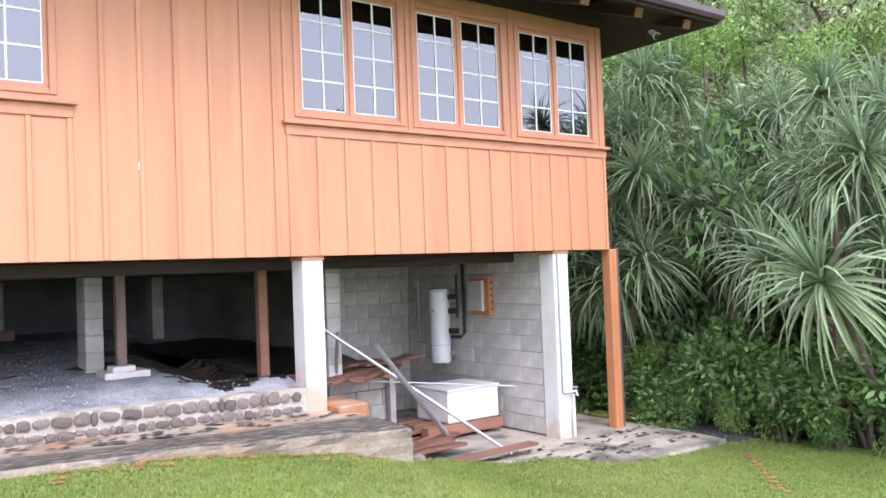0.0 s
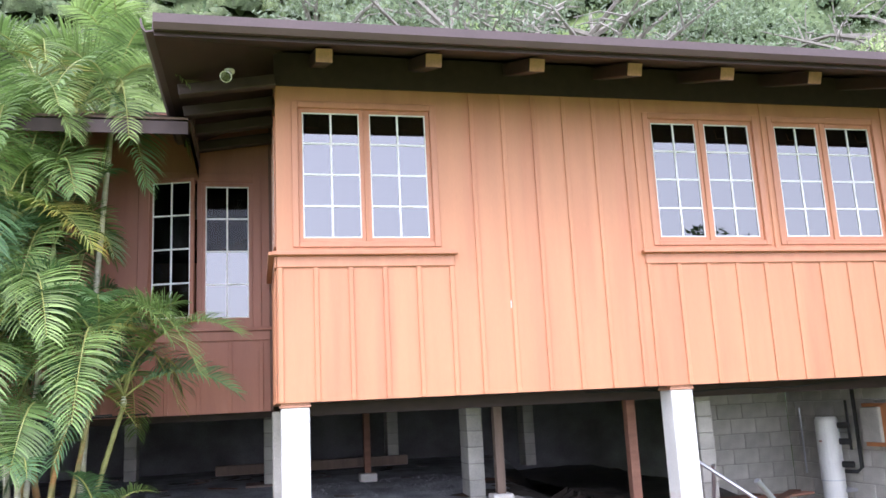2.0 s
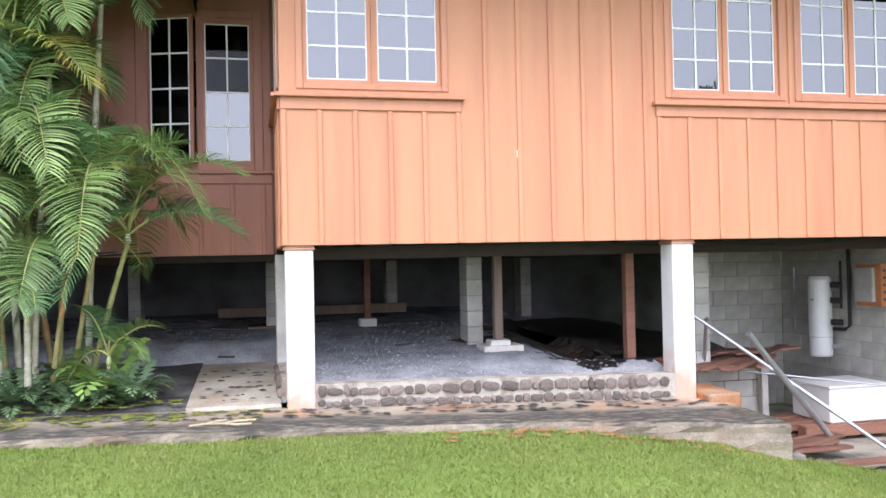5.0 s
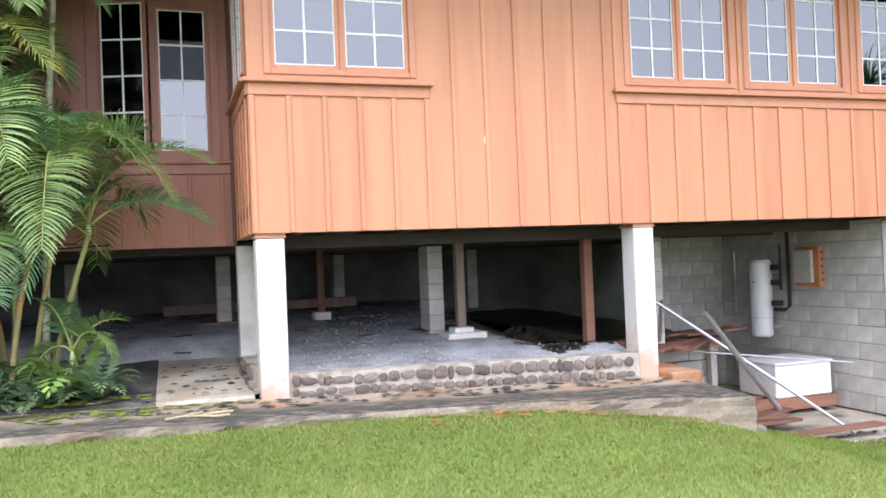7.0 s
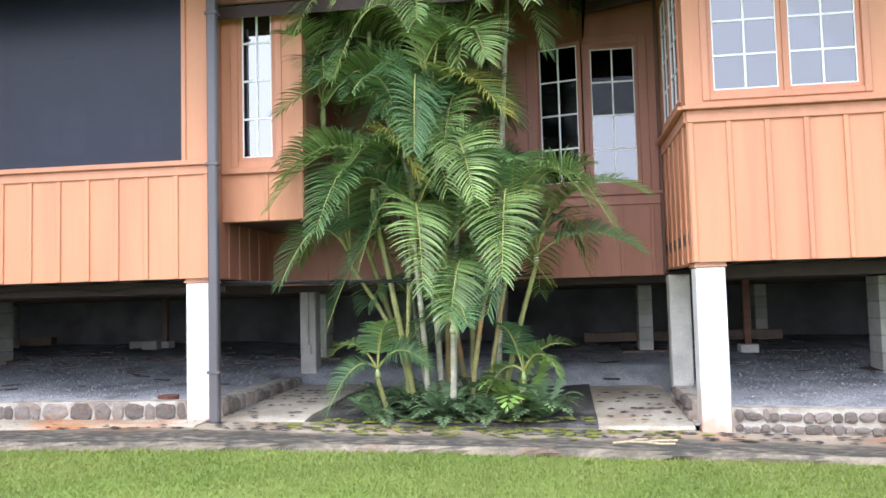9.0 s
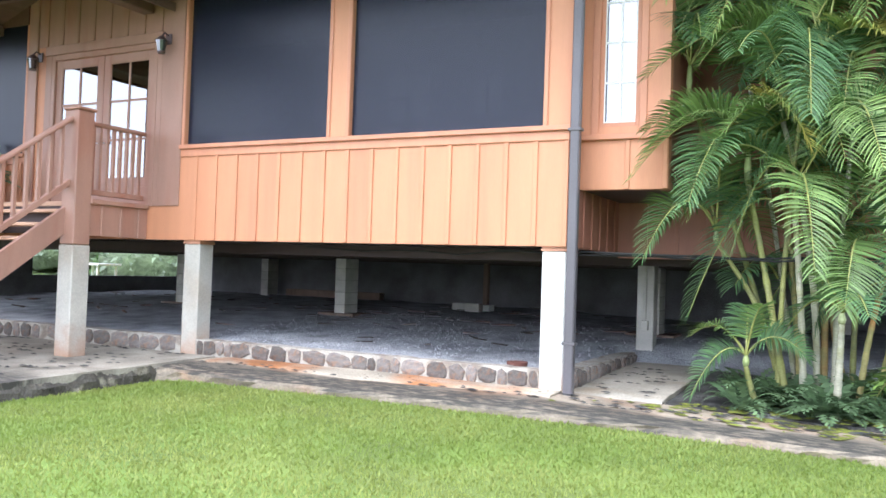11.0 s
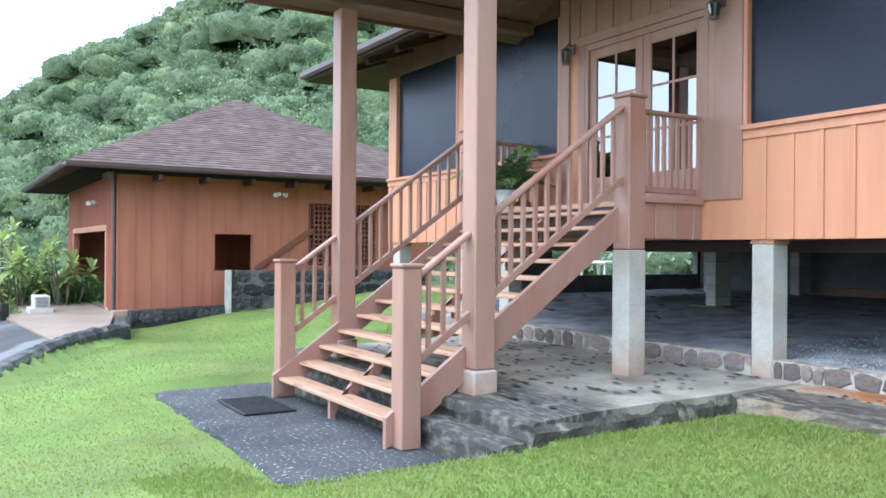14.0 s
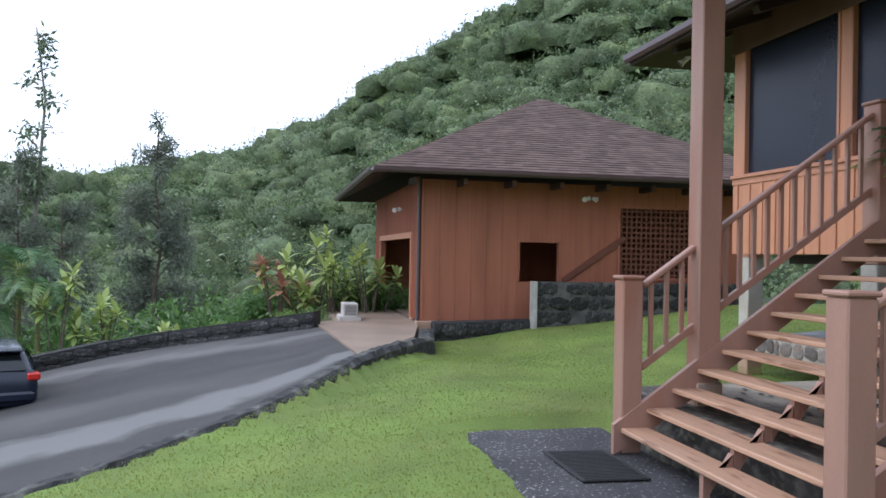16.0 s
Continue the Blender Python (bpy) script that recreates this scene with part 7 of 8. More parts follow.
tagged(f, "bright green broad fern at the foot of the palms", "fern", "ferns under the palms")
f = new("fern", FERN_BIG)
f.matrix_basis = Matrix.Translation((-13.75, -0.75, LZ + 0.28)) @ Matrix.Scale(1.05, 4)
f.parent = pot
f.matrix_parent_inverse = pot.matrix_basis.inverted()
for k in range(4):
    q = new("fern", FERNS[k])
    q.parent = pot
    q.matrix_parent_inverse = pot.matrix_basis.inverted()
    q.matrix_basis = Matrix.Translation((-13.75, -0.75, LZ + 0.26)) @ pose(0, 0, 0, 0, 0, 70 * k) @ Matrix.Scale(1.7 + 0.1 * k, 4)

# --- pandanus ---
def pandan_mesh(seed, n=105, L=1.2, mat=None, w0=0.025, low=-60):
    r = np.random.RandomState(seed)
    a = np.arange(n) * 2.39996 + r.uniform(-0.2, 0.2, n)
    el = np.radians(np.linspace(84, low, n) + r.uniform(-9, 9, n))
    d = np.stack([np.cos(a) * np.cos(el), np.sin(a) * np.cos(el), np.sin(el)], 1)
    ln = L * r.uniform(0.75, 1.1, n)
    side = unit(np.cross(d, np.array([0, 0, 1.0]) + r.normal(size=(n, 3)) * 0.05))
    B, T, S, W = [], [], [], []
    p = np.zeros((n, 3))
    seg = 5
    way = d.copy()
    rows = [p]
    for k in range(seg):
        p = p + way * (ln / seg)[:, None]
        rows.append(p)
        way = unit(way + np.array([0, 0, -0.12 - 0.20 * k]) * np.minimum(1, (0.35 + r.rand(n)))[:, None])
    ws = [0.7, 1.0, 0.95, 0.75, 0.45, 0.05]
    b = Build()
    for i in range(n):
        up = unit(np.cross(side[i], d[i]))
        o = len(b.v)
        for k in range(seg + 1):
            c = rows[k][i]
            b.v += [tuple(c - side[i] * w0 * ws[k] + up * 0.02 * ws[k]), tuple(c), tuple(c + side[i] * w0 * ws[k] + up * 0.02 * ws[k])]
        for k in range(seg):
            q = o + 3 * k
            b.f += [(q, q + 1, q + 4, q + 3), (q + 1, q + 2, q + 5, q + 4)]
    me = bpy.data.meshes.new("leaf_rosette")
    me.from_pydata(b.v, [], b.f)
    me.materials.append(mat or L_PANDAN)
    return me


PANDANS = [pandan_mesh(s) for s in range(4)]
PAN = [(10.9, -2.7, 2.4), (9.7, -3.1, 1.05), (11.7, -0.5, 2.1), (12.4, 0.4, 3.0), (11.5, 0.7, 2.5), (13.2, -0.6, 3.9), (12.2, -2.8, 3.4), (11.2, -4.3, 2.3), (11.9, 1.6, 3.8), (13.0, 1.5, 4.7), (11.0, 1.3, 1.7), (10.6, 1.0, 1.1), (13.6, 0.8, 3.4),
       (12.0, -1.7, 2.6), (11.8, 2.6, 2.4), (12.6, 3.4, 4.4), (12.2, -5.6, 2.8), (13.4, -3.8, 4.1), (12.8, 2.6, 1.4)]
for i, (x, y, z) in enumerate(PAN):
    t = thing("pandanus", (x + 0.3, y + 0.2, -1.4), "grey-green pandanus with long drooping sword leaves", "pandanus", "pandanus plants")
    lean = 1.4 if i == 1 else rp.uniform(0.1, 0.5)
    base = (x + lean * 1.4, y + 0.2, -1.5)
    part("trunk", Build().tube([base, (x + lean * 0.9, y + 0.1, z * 0.5 - 0.8), (x + lean * 0.25, y, z - 0.12), (x, y, z)], [0.10, 0.085, 0.07, 0.06], 8), M_BARK, t)
    tilt = pose(0, 0, 0, 0, -42 if i == 1 else rp.uniform(-22, 5), 0)
    place("leaf_rosette", PANDANS[i % 4], t, Matrix.Translation((x, y, z)) @ tilt @ pose(0, 0, 0, 0, 0, rp.uniform(0, 360)) @ Matrix.Scale(rp.uniform(0.85, 1.2), 4))
    for j in range(3 if i != 1 else 0):
        dx, dy, dz = rp.uniform(-0.8, 0.9), rp.uniform(-0.8, 0.9), rp.uniform(-1.1, 0.5)
        part("branch", Build().tube([(x + lean * 0.9, y + 0.1, z * 0.5 - 0.8), (x + dx * 0.7, y + dy * 0.7, z + dz - 0.5), (x + dx, y + dy, z + dz)], [0.06, 0.05, 0.045], 7), M_BARK, t)
        place("leaf_rosette", PANDANS[(i + j) % 4], t, Matrix.Translation((x + dx, y + dy, z + dz)) @ pose(0, 0, 0, rp.uniform(-25, 25), rp.uniform(-25, 10), rp.uniform(0, 360)) @ Matrix.Scale(rp.uniform(0.7, 1.0), 4))


# --- shrubs ---
def bush_blobs(seed, w, h, n=9):
    r = random.Random(seed)
    return [(r.uniform(-w, w) * 0.6, r.uniform(-w, w) * 0.6, h * r.uniform(0.25, 0.85), w * r.uniform(0.3, 0.55), w * r.uniform(0.3, 0.55), h * r.uniform(0.16, 0.32)) for _ in range(n)]


BUSHES = [foliage("leaves", bush_blobs(s, 1.1, 1.8), 2000, 0.135, L_BUSH, s) for s in range(4)]
BUSH_BRIGHT = [foliage("leaves", bush_blobs(40 + s, 1.0, 1.7), 2200, 0.12, L_BRIGHT, 40 + s) for s in range(2)]


def stems(seed, w, h):
    r = random.Random(seed)
    b = Build()
    for k in range(7):
        a = r.uniform(0, 6.28)
        b.tube([(0.06 * math.cos(a), 0.06 * math.sin(a), -0.1), (w * 0.25 * math.cos(a), w * 0.25 * math.sin(a), h * 0.4), (w * 0.6 * math.cos(a), w * 0.6 * math.sin(a), h * r.uniform(0.6, 0.8))], [0.03, 0.022, 0.01], 5)
    return b.mesh("trunk", M_BARK)


BUSH_STEMS = stems(3, 1.1, 1.8)


def shrub(x, y, z, s, me, label, group="shrubs beside the lawn", sz=1.0):
    t = thing("shrub", (x, y, z), label, "shrub", group)
    m = Matrix.Translation((x, y, z)) @ pose(0, 0, 0, 0, 0, rp.uniform(0, 360)) @ Matrix.Diagonal((s, s, s * sz, 1))
    place("trunk", BUSH_STEMS, t, m)
    place("crown", me, t, m)


for k in range(30):
    t_ = k / 29
    y = 3.2 - 9.5 * t_ + rp.uniform(-0.4, 0.4)
    x = 11.3 + 0.8 * math.sin(k * 1.9) + rp.uniform(0, 1.2)
    shrub(x, y, ground_z(x, y) - 0.05, rp.uniform(0.4, 1.15), BUSHES[k % 4], "dark green leafy shrub at the edge of the lawn", sz=rp.uniform(0.7, 1.25))
for k in range(16):
    y = 1.0 - 6.5 * k / 15 + rp.uniform(-0.3, 0.3)
    x = 10.55 + rp.uniform(-0.25, 0.5)
    shrub(x, y, ground_z(x, y) - 0.03, rp.uniform(0.18, 0.42), (BUSHES + BUSH_BRIGHT)[k % 6], "low leafy shrub at the edge of the lawn", sz=rp.uniform(0.8, 1.3))
for k in range(36):
    x, y = rp.uniform(12.4, 17), rp.uniform(-3.5, 8)
    shrub(x, y, ground_z(x, y) + rp.uniform(0.0, 1.4), rp.uniform(1.1, 1.8), BUSHES[k % 4], "tall dark green shrub in the thicket", "thicket", 1.3)
for x, y, z, s in ((14.2, -0.8, 4.4, 0.7), (13.2, 0.9, 4.9, 0.6), (15, 1.2, 5.2, 0.8), (13.4, 2.4, 5.4, 0.7), (15.5, 3, 5.6, 0.9), (14.4, 4.2, 5.2, 0.8), (16.2, -0.4, 4.6, 0.8), (11.0, 0.9, -0.7, 0.4), (10.7, -1.2, -1.0, 0.35)):
    t = thing("shrub", (x, y, -1.4), "fresh yellow-green leafy sapling in the thicket", "shrub", "saplings")
    if z > 0:
        part("trunk", Build().tube([(x, y, -1.4), (x + 0.2, y, z * 0.5), (x, y, z + 0.8)], [0.06, 0.05, 0.03], 6), M_BARK, t)
    place("crown", BUSH_BRIGHT[int(s * 10) % 2], t, Matrix.Translation((x, y, z)) @ Matrix.Scale(s, 4))

# --- ti plants and greenery beyond the drive ---
def ti_rosette(seed, mat, n=13, L=0.43):
    """Broad pointed leaves round a stem end."""
    r = np.random.RandomState(seed)
    V, F = [], []
    for k in range(n):
        a = k * 2.4 + r.uniform(-0.3, 0.3)
        el = radians(66 - 92 * k / n + r.uniform(-10, 10))
        d = np.array([math.cos(a) * math.cos(el), math.sin(a) * math.cos(el), math.sin(el)])
        sd = unit(np.cross(d, [0, 0, 1.0]))
        p, ln, o = np.array([0, 0, -0.02 * k]), L * r.uniform(0.75, 1.1), len(V)
        for j, w in enumerate((0.014, 0.06, 0.08, 0.058, 0.003)):
            V += [tuple(p - sd * w), tuple(p + np.array([0, 0, -0.012])), tuple(p + sd * w)]
            p = p + d * ln / 4
            d = unit(d + np.array([0, 0, -0.22]))
        for j in range(4):
            q = o + 3 * j
            F += [(q, q + 1, q + 4, q + 3), (q + 1, q + 2, q + 5, q + 4)]
    me = bpy.data.meshes.new("leaf_rosette")
    me.from_pydata(V, [], F)
    me.materials.append(mat)
    return me


TI = [ti_rosette(70 + s, mm) for s, mm in enumerate((L_TI, L_TI, L_RED))]
for k, (y, top, red, nb) in enumerate(((-7.1, 1.25, True, 6), (-6.8, 0.75, True, 4), (-6.05, 1.95, False, 3), (-6.4, 0.6, False, 3), (-5.6, 1.15, False, 6), (-5.2, 0.4, False, 2), (-4.5, 1.5, False, 5), (-4.25, 0.8, False, 3), (-11.8, -0.05, False, 5), (-13.0, 0.7, False, 4), (-12.5, -0.5, False, 4), (-10.2, -0.9, False, 3))):
    x = -30.5 - 0.25 * (k % 3)
    zb = drive_z(x, y) - 0.3
    t = thing("ti_plant", (x, y, zb), "reddish ti plant with broad leaves" if red else "light green ti plant with broad leaves", "ti plant", "ti plants behind the wall")
    for j in range(nb):
        dx, dy, hh = rp.uniform(-0.5, 0.5), rp.uniform(-0.55, 0.55), max(0.35, (top - zb) * (1.04 - 0.42 * j / nb))
        part("stem", Build().tube([(x + dx * 0.2, y + dy * 0.2, zb), (x + dx * 0.6, y + dy * 0.6, zb + hh * 0.55), (x + dx, y + dy, zb + hh)], [0.028, 0.02, 0.014], 6), M_BARK, t)
        place("leaf_rosette", TI[2] if red and j % 4 else TI[(k + j) % 2], t, Matrix.Translation((x + dx, y + dy, zb + hh)) @ pose(0, 0, 0, rp.uniform(-18, 18), 0, rp.uniform(0, 360)) @ Matrix.Scale(rp.uniform(0.85, 1.25), 4))
for k in range(24):
    y = -6.2 - 10.5 * k / 23
    x = wall_x(y) - 0.9 - rp.uniform(0, 0.6)
    shrub(x, y, drive_z(x, y) - 0.35, rp.uniform(0.28, 0.46), BUSH_BRIGHT[k % 2] if k % 4 else BUSHES[k % 4], "low bright green shrub behind the stone wall", "shrubs behind the wall")
for k in range(11):
    x, y = -31.6 - rp.uniform(0, 1.6), -3.6 - 0.42 * k
    shrub(x, y, drive_z(x, y) - 0.6, rp.uniform(0.75, 1.1), BUSHES[k % 4], "dark green bush behind the ti plants", "bushes on the slope", 1.0)
for k in range(34):
    y = -4.0 - 15 * k / 33
    x = wall_x(y) - 3.5 - rp.uniform(0, 5)
    shrub(x, y, drive_z(x, y) - 2.6 + rp.uniform(-0.5, 0.5), rp.uniform(1.0, 1.7), BUSHES[k % 4], "dark green bush on the valley slope", "bushes on the slope", 1.2)


# --- tall trees ---
def tree(x, y, z, h, spread, mat, seed, label, count=2600, size=0.35, airy=False, lean=0.0, limbs=16, slim=0.4, low=0.35, flat=0.65):
    """A tapered trunk with limbs and a crown of many leaves round the limb ends."""
    r = random.Random(seed)
    t = thing("tree", (x, y, z), label, "tree", "trees round the house")
    b = Build()
    top = Vector((x + lean, y, z + h))
    trunk = [Vector((x, y, z)).lerp(top, k / 6) + Vector((r.uniform(-0.15, 0.15), r.uniform(-0.15, 0.15), 0)) * (h / 10) for k in range(7)]
    b.tube(trunk, [h * (0.009 if airy else 0.022) * (1 - 0.82 * k / 6) for k in range(7)], 8)
    blobs = []
    for k in range(limbs):
        t0 = r.uniform(low, 1.0)
        p = Vector((x, y, z)).lerp(top, t0)
        a = r.uniform(0, 6.28)
        L = spread * r.uniform(0.4, 1.0) * (1.25 - 0.95 * t0 if airy else 1)
        e = p + Vector((math.cos(a) * L, math.sin(a) * L, L * r.uniform(0.2, 0.7)))
        b.tube([p, p.lerp(e, 0.5) + Vector((0, 0, 0.1 * L)), e], [h * w_ for w_ in ((0.003, 0.002, 0.001) if airy else (0.008, 0.005, 0.002))], 5)
        if not airy:
            for _ in range(4):
                s0 = p.lerp(e, r.uniform(0.35, 0.9)) + Vector((0, 0, 0.05 * L))
                s1 = s0 + Vector((r.uniform(-1, 1), r.uniform(-1, 1), r.uniform(-0.1, 0.9))) * spread * 0.32
                b.tube([s0, s0.lerp(s1, 0.5) + Vector((0, 0, 0.04 * spread)), s1], [h * 0.003, h * 0.002, h * 0.001], 4)
        q = spread * (0.22 * (1.3 - 0.7 * t0) if airy else 0.36) * r.uniform(0.7, 1.2)
        blobs.append((*e, q, q, q * (1.5 if airy else flat)))
        if airy:
            blobs.append((*p.lerp(e, 0.6), q * 0.8, q * 0.8, q))
    part("trunk", b, M_BARK_PALE if mat is L_GREY else M_BARK, t)
    place("crown", foliage("crown", blobs, count, size, mat, seed, 0.3, slim, 0.15 if airy else 0.3), t)
    return t


tree(-42, -16.6, -7, 17.3, 1.7, L_GREY, 101, "tall thin tree with few leaves beside the drive", 650, 0.3, True, limbs=26, slim=0.35, low=0.6)
tree(-41.5, -17.1, -7, 12.2, 2.6, L_FEATHER, 102, "feathery grey-green tree beside the drive", 15000, 0.24, True, limbs=34, slim=0.24, low=0.2)
tree(-42, -15.6, -7, 10.6, 2.4, L_FEATHER, 106, "feathery grey-green tree beside the drive", 15000, 0.24, True, limbs=30, slim=0.24, low=0.2)
tree(-42, -11.9, -7, 13.4, 2.3, L_FEATHER, 103, "slender feathery conical tree on the slope", 15000, 0.24, True, limbs=44, slim=0.24, low=0.22)
for i, (x, y, h, s, mt) in enumerate(((6, 15, 13.5, 5, L_GREY), (11, 16, 14, 5, L_GREY), (9, 21, 16, 5.5, L_GREY), (15, 20, 15, 5, L_GREY), (-1, 17, 8, 4, L_TREE), (18, 10, 11, 4.5, L_GREY), (17, 3, 9, 3.6, L_PALE), (19.5, -1, 8.5, 3.2, L_PALE), (-9, 19, 9, 4, L_TREE), (22, 14, 13, 5, L_GREY), (2.0, 20, 14.5, 5, L_GREY), (21, 3, 11, 4, L_GREY), (20, 8, 11, 4, L_PALE), (15.5, 5.5, 8.5, 3, L_PALE), (16.5, 0.3, 7.4, 2.6, L_PALE))):
    tree(x, y, 0.5, h, s, mt, 200 + i, "spreading grey-green tree behind the house" if mt is L_GREY else "dark green tree behind the house" if mt is L_TREE else "tree with pale fresh foliage beside the house", 11000 if mt is L_PALE else 7500, 0.13 if mt is L_PALE else 0.17, limbs=26, flat=0.8)
tree(19.8, -25, -2.5, 11.0, 1.7, L_TREE, 240, "small round-crowned tree across the lawn", 1500, 0.3)
# coconut-like palms by the car
for i, (x, y, z) in enumerate(((-31.6, -13.7, -0.1), (-33.0, -14.6, 0.7), (-31.2, -15.2, -0.4))):
    t = thing("palm", (x, y, -4), "feathery green palm beside the driveway", "palm", "palms beside the driveway")
    part("stem", Build().tube([(x, y, -4.2), (x + 0.1, y, z)], [0.09, 0.06], 8), M_STEM, t)
    for k in range(11):
        a = radians(k * 33 + rp.uniform(-10, 10))
        q = rp.uniform(1.2, 1.7)
        place("frond", frond_mesh(700 + 20 * i + k, (x + 0.1, y, z), (x + math.cos(a) * q, y + math.sin(a) * q, z + rp.uniform(-1.1, 0.5)), 0.75, L_PALM_DARK if k % 3 else L_PALM, 34, 0.5, 0.02), t)

# ---- hill with forest ----
HILL_AZ = (-150, -110, -60, -45, -20, 0, 45, 58, 68, 72.3, 75.5, 78, 81.7, 85.5, 89.2, 92.7, 96, 99.4, 103, 112, 130, 150)
HILL_EL = (1.5, 5, 24, 30, 33, 33, 27, 22.3, 19.0, 17.4, 15.6, 14.2, 12.5, 10.8, 8.8, 7.3, 5.9, 5.0, 4.2, 3.5, 2.5, 1.5)


def hill_z(az, r):
    H = 150 * math.tan(radians(float(np.interp(az, HILL_AZ, HILL_EL))))
    near = float(np.interp(az, (-150, -60, 0, 60, 72, 85, 150), (-1.5, -1, 0.5, -0.5, -5, -9, -10)))
    k = smooth(24, 150, r)
    a = radians(az)
    px, py = -math.sin(a) * r, math.cos(a) * r
    bumps = 7 * noise.noise((px * 0.022, py * 0.022, 1)) * k + 3 * noise.noise((px * 0.06, py * 0.06, 4)) * k
    bumps *= 1 - 0.8 * smooth(110, 150, r)
    return near + (H - near) * (0.55 * k + 0.45 * k * k) + bumps - 6 * smooth(155, 200, r)


hb = Build()
NA, NR = 170, 46
for j in range(NR):
    r = 26 + 175 * j / (NR - 1)
    for i in range(NA):
        az = -150 + 300 * i / (NA - 1)
        a = radians(az)
        hb.v.append((-6 - math.sin(a) * r, math.cos(a) * r, hill_z(az, r) - (9 * smooth(34, 26, r))))
hb.f = [(j * NA + i, j * NA + i + 1, (j + 1) * NA + i + 1, (j + 1) * NA + i) for j in range(NR - 1) for i in range(NA - 1)]
M_HILL = material("hillside_undergrowth", (0.085, 0.12, 0.045), 0.95, 0.3, 0.05, 1.5, 0.0, second=(0.15, 0.21, 0.06), second_scale=0.02, second_cut=(0.5, 0.62))
structure("hill", hb, M_HILL, "steep wooded hill behind the place", "hill", True)


def crown_template(seed, n):
    """A lumpy half-ball with loose leaves standing off it."""
    r = np.random.RandomState(seed)
    bm = bmesh.new()
    bmesh.ops.create_icosphere(bm, subdivisions=2, radius=1)
    bmesh.ops.delete(bm, geom=[f for f in bm.faces if f.calc_center_median().z < -0.35], context="FACES")
    d0 = np.array([v.co for v in bm.verts])
    bm.verts.index_update()
    tris = np.array([[v.index for v in f.verts] for f in bm.faces])
    bm.free()

    def radius(d):
        return np.array([0.80 + 0.46 * noise.noise((p[0] * 1.7, p[1] * 1.7, p[2] * 1.7 + seed)) + 0.16 * noise.noise((p[0] * 4, p[1] * 4, p[2] * 4 + seed)) for p in d])

    flat = np.array([1, 1, 0.72])
    lump = d0 * (radius(d0) * 0.93)[:, None] * flat
    d = unit(r.normal(size=(n, 3)))
    d[:, 2] = np.abs(d[:, 2]) - 0.25 * r.rand(n)
    d = unit(d)
    c = d * (radius(d) * (0.93 + 0.5 * r.rand(n) ** 2.2))[:, None] * flat
    way = unit(d * 0.25 + r.normal(size=(n, 3)) * 0.8)
    side = unit(np.cross(way, d + r.normal(size=(n, 3)) * 0.35))
    return lump, tris, c, way, side, r.uniform(0.6, 1.4, n)


def forest(name, count, rmin, rmax, az0, az1, size0, size1, mat, label, seed, power=1.0, leaves=150, leaf=0.13):
    """Tree crowns spread over the hill, as one mesh."""
    r = np.random.RandomState(seed)
    temps = [crown_template(seed + k, leaves) for k in range(7)]
    V, T3, Q4, tint, off = [], [], [], [], 0
    for i in range(count):
        az = r.uniform(az0, az1)
        rad = rmin + (rmax - rmin) * r.rand() ** power
        a = radians(az)
        x, y = -6 - math.sin(a) * rad, math.cos(a) * rad
        z = hill_z(az, rad)
        if noise.noise((x * 0.03, y * 0.03, 7)) > 0.5 and rad > 60 and az > 44:
            continue
        patch = noise.noise((x * 0.045, y * 0.045, z * 0.045 + 11)) + r.normal() * 0.3
        tint.append(2 if patch > 0.30 else 3 if patch < -0.22 else 0)
        s = (size0 + (size1 - size0) * r.rand() ** 1.5) * (0.75 + 0.5 * abs(noise.noise((x * 0.05, y * 0.05, 3))) * 2)
        lump, tris, c, way, side, L = temps[i % 7]
        th = r.rand() * 6.283
        R = np.array([[math.cos(th), -math.sin(th), 0], [math.sin(th), math.cos(th), 0], [0, 0, 1]])
        q = np.array([s, s, s * r.uniform(0.75, 1.3)])
        o = np.array([x, y, z + s * 0.35])
        cc, ww, ss = (c @ R.T) * q + o, way @ R.T, side @ R.T
        h = (L * leaf * 3.2)[:, None] * (0.6 + 0.4 * s / 3.2)
        V.append((lump @ R.T) * q + o)
        V.append(np.stack([cc - ww * h * 0.5 - ss * h * 0.33, cc + ww * h * 0.5, cc - ww * h * 0.4 + ss * h * 0.33], 1).reshape(-1, 3))
        T3.append(tris + off)
        off += len(lump)
        Q4.append(np.arange(leaves * 3).reshape(-1, 3) + off)
        off += leaves * 3
    V, T3, Q4 = np.concatenate(V), np.concatenate(T3), np.concatenate(Q4)
    me = bpy.data.meshes.new(name)
    me.vertices.add(len(V))
    me.loops.add(T3.size + Q4.size)
    me.polygons.add(len(T3) + len(Q4))
    me.vertices.foreach_set("co", V.astype(np.float32).ravel())
    me.loops.foreach_set("vertex_index", np.concatenate([T3.ravel(), Q4.ravel()]).astype(np.int32))
    me.polygons.foreach_set("loop_start", np.concatenate([np.arange(len(T3)) * 3, T3.size + np.arange(len(Q4)) * 3]).astype(np.int32))
    me.polygons.foreach_set("use_smooth", [True] * len(T3) + [False] * len(Q4))
    me.update(calc_edges=True)
    me.materials.append(mat)
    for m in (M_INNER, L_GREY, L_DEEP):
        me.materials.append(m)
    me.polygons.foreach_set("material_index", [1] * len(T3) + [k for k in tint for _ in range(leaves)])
    ob = new(name, me)
    return tagged(ob, label, "forest", "", "stuff")


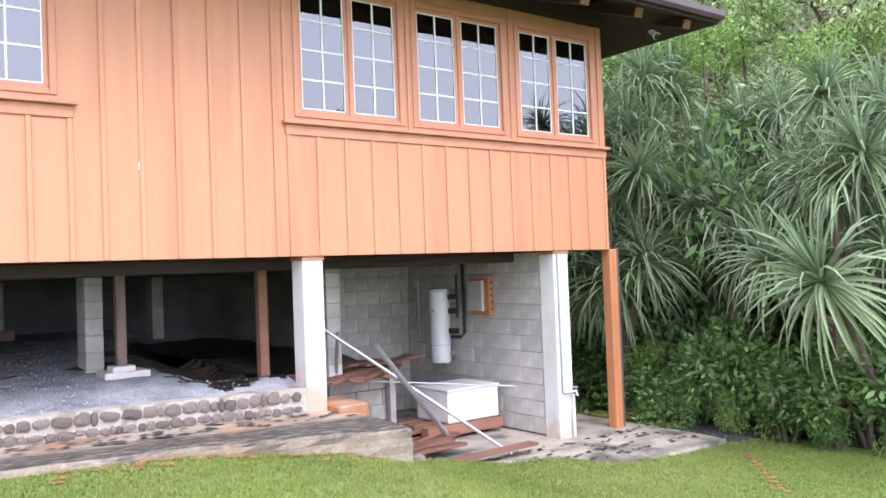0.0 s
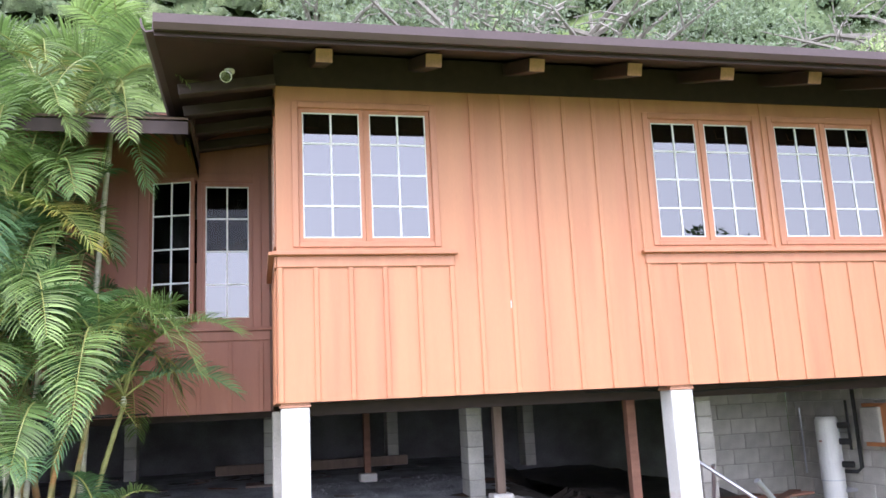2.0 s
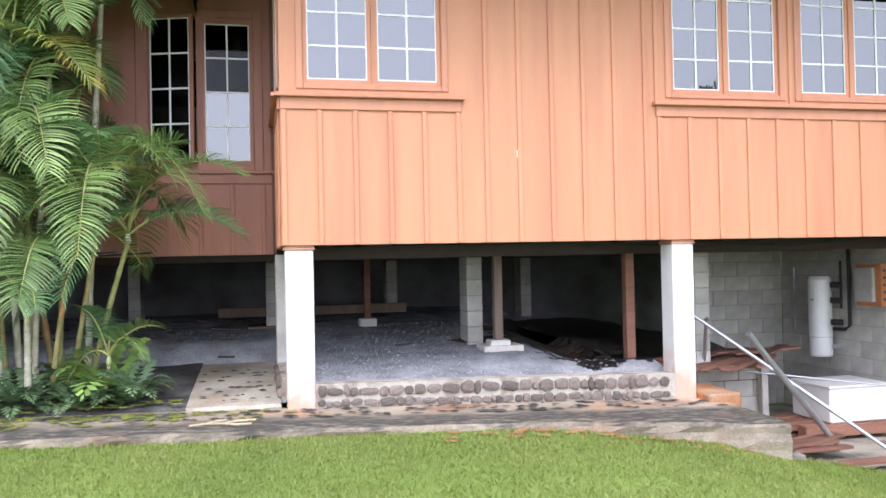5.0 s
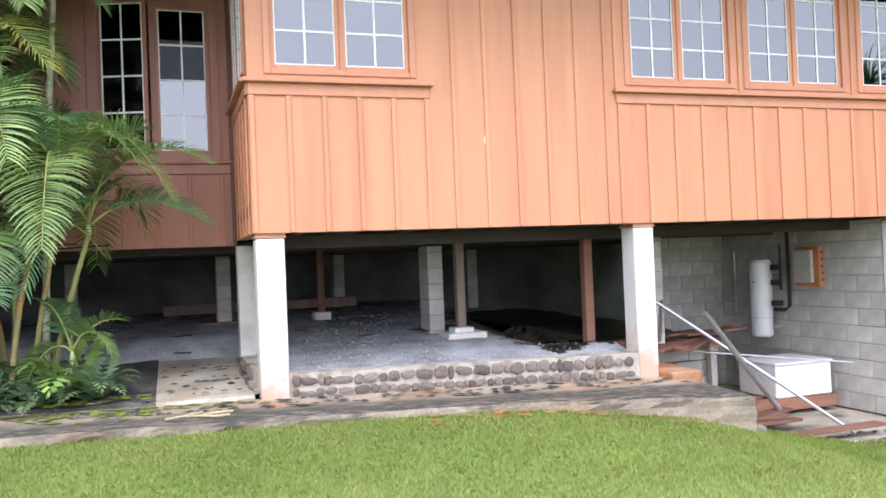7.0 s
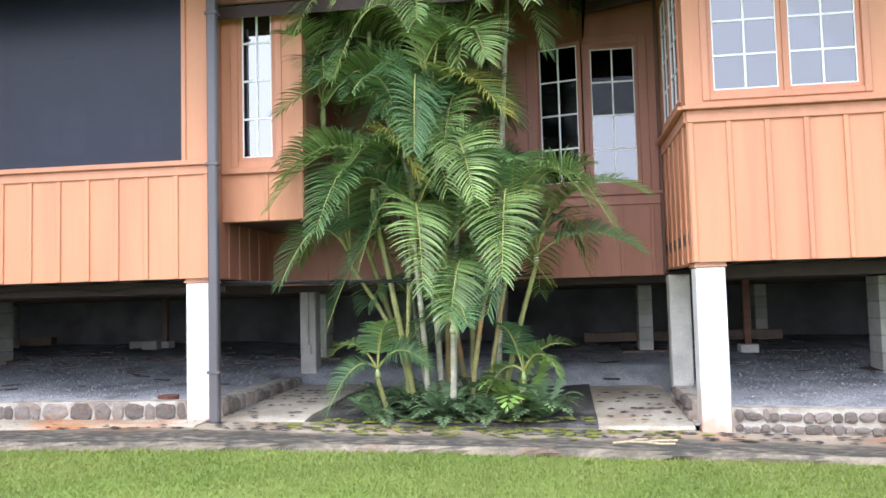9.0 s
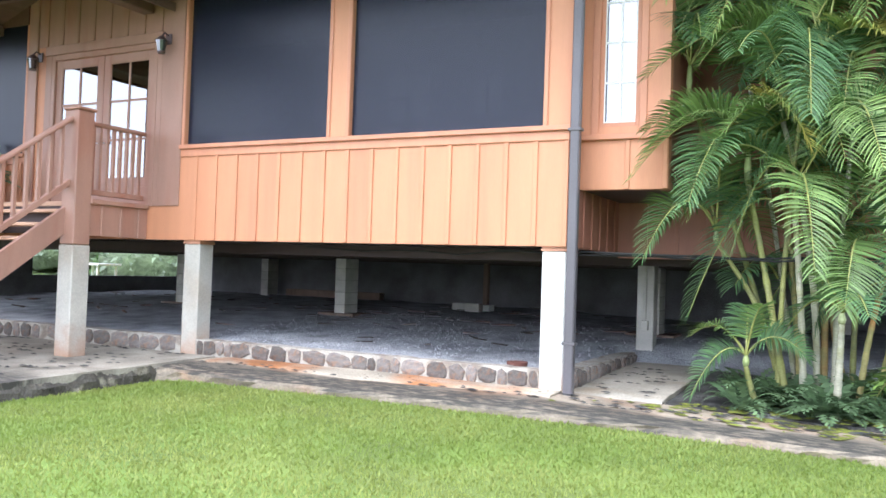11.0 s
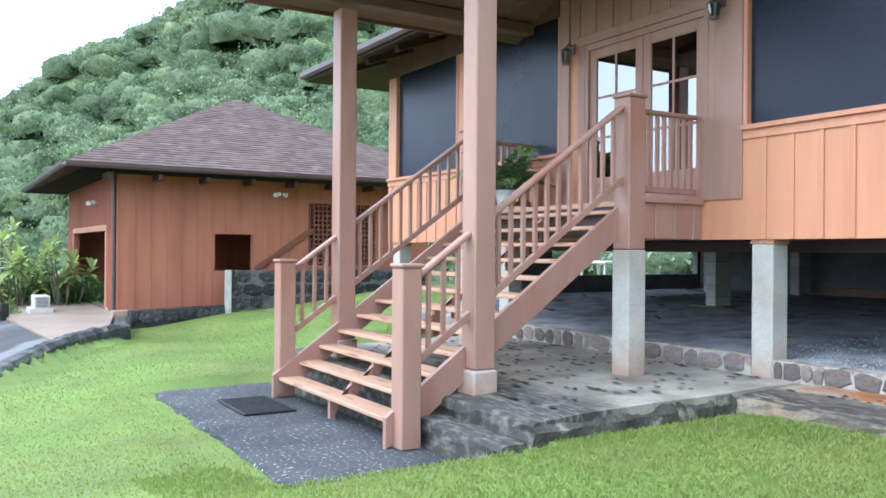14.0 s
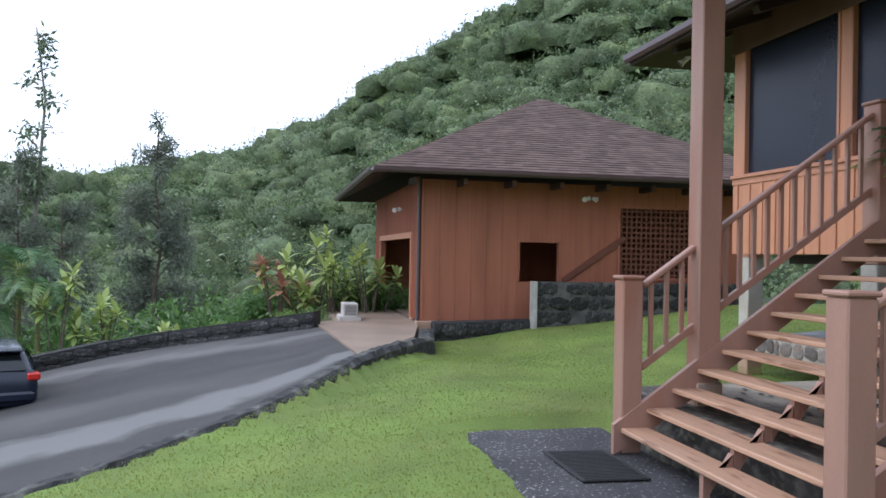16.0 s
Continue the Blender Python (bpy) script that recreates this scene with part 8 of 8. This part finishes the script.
# crown lumps darker than their leaves: the shade inside is put in the colour
M_INNER = material("inner_crown_shade", (0.10, 0.135, 0.06), 0.95, 0.35, 0.6, 4, 0.8, second=(0.15, 0.19, 0.08), second_scale=0.2, per_island=0.3, depth=0.3)
L_SCRUB = leaf_material("hill_scrub_leaf", (0.18, 0.26, 0.085), (0.23, 0.31, 0.09), 0.85, spread=0.35, scale=0.1)
forest("hill_forest", 2300, 48, 170, 42, 118, 1.7, 4.6, L_TREE, "dense dark green forest covering the hill", 300, 0.75, 330, 0.105)
forest("hill_forest", 1900, 70, 170, -62, 44, 2.6, 4.6, L_TREE, "dense dark green forest behind the house", 330, 0.7, 80, 0.19)
forest("hill_forest", 1100, 100, 172, -62, 44, 2.6, 4.6, L_TREE, "dense dark green forest on the ridge behind the house", 350, 0.9, 70, 0.19)
forest("hill_scrub", 1100, 45, 165, 42, 118, 1.2, 2.2, L_SCRUB, "lighter green scrub among the hill trees", 400, 0.8, 140, 0.11)
forest("slope_thicket", 420, 27, 50, 62, 130, 1.4, 2.6, L_TREE, "thicket on the slope beyond the drive", 500, 1.0, 300, 0.10)
forest("rear_thicket", 200, 27, 48, -95, 60, 1.8, 3.2, L_BUSH, "thicket behind the house", 600, 1.0, 250, 0.09)

# ---- grass blades on the lawn ----
def grass(name, count, x0, x1, y0, y1, seed, h0, h1):
    r = np.random.RandomState(seed)
    x, y = r.uniform(x0, x1, count), r.uniform(y0, y1, count)
    z = np.array([ground_z(a, b) if a < -9 and b > -6.2 and b < -2.5 else lawn_z(a, b) for a, b in zip(x, y)])
    front = np.interp(x, PATH_X, PATH_F)
    keep = (y < front - 0.03) | (x < -15.25) & (y < 6) | (x > 4.9) & (y < np.interp(x, (4.9, 5.6, 7, 9, 9.9, 15), (-0.75, -0.95, -1.45, -1.55, -1.5, -2.0)) - 0.03)
    keep |= (x > 4.9) & (x < 9.9) & (y < -0.3) & (z > -1.03 - 0.012 * (x - 5))
    keep &= ~((x < -9.55) & (x > -15.25) & (y > -3.7)) & ~((x < -9.9) & (x > -15.25) & (y > -5.22) & (y <= -3.7)) & ((x > np.interp(y, EDGE_Y, EDGE_X) + 0.12) | (y > -4.35) & (x > -25.6))
    x, y, z = x[keep], y[keep], z[keep]
    n = len(x)
    base = np.stack([x, y, z - 0.005], 1)
    way = unit(np.stack([r.normal(size=n) * 0.55, r.normal(size=n) * 0.55, np.ones(n)], 1))
    hgt = r.uniform(h0, h1, n)
    a = r.uniform(0, 6.283, n)
    side = np.stack([np.cos(a), np.sin(a), np.zeros(n)], 1)
    me = leaves_mesh(name, base, base + way * hgt[:, None], side, r.uniform(0.004, 0.009, n), L_GRASS, 0.3)
    ob = new(name, me)
    return tagged(ob, "short blades of lawn grass", "grass", "", "stuff")


grass("grass", 210000, -10.5, 10.5, -6.4, -0.7, 1, 0.025, 0.055)
grass("grass", 230000, -25.6, -7, -10.5, 4.5, 2, 0.014, 0.034)
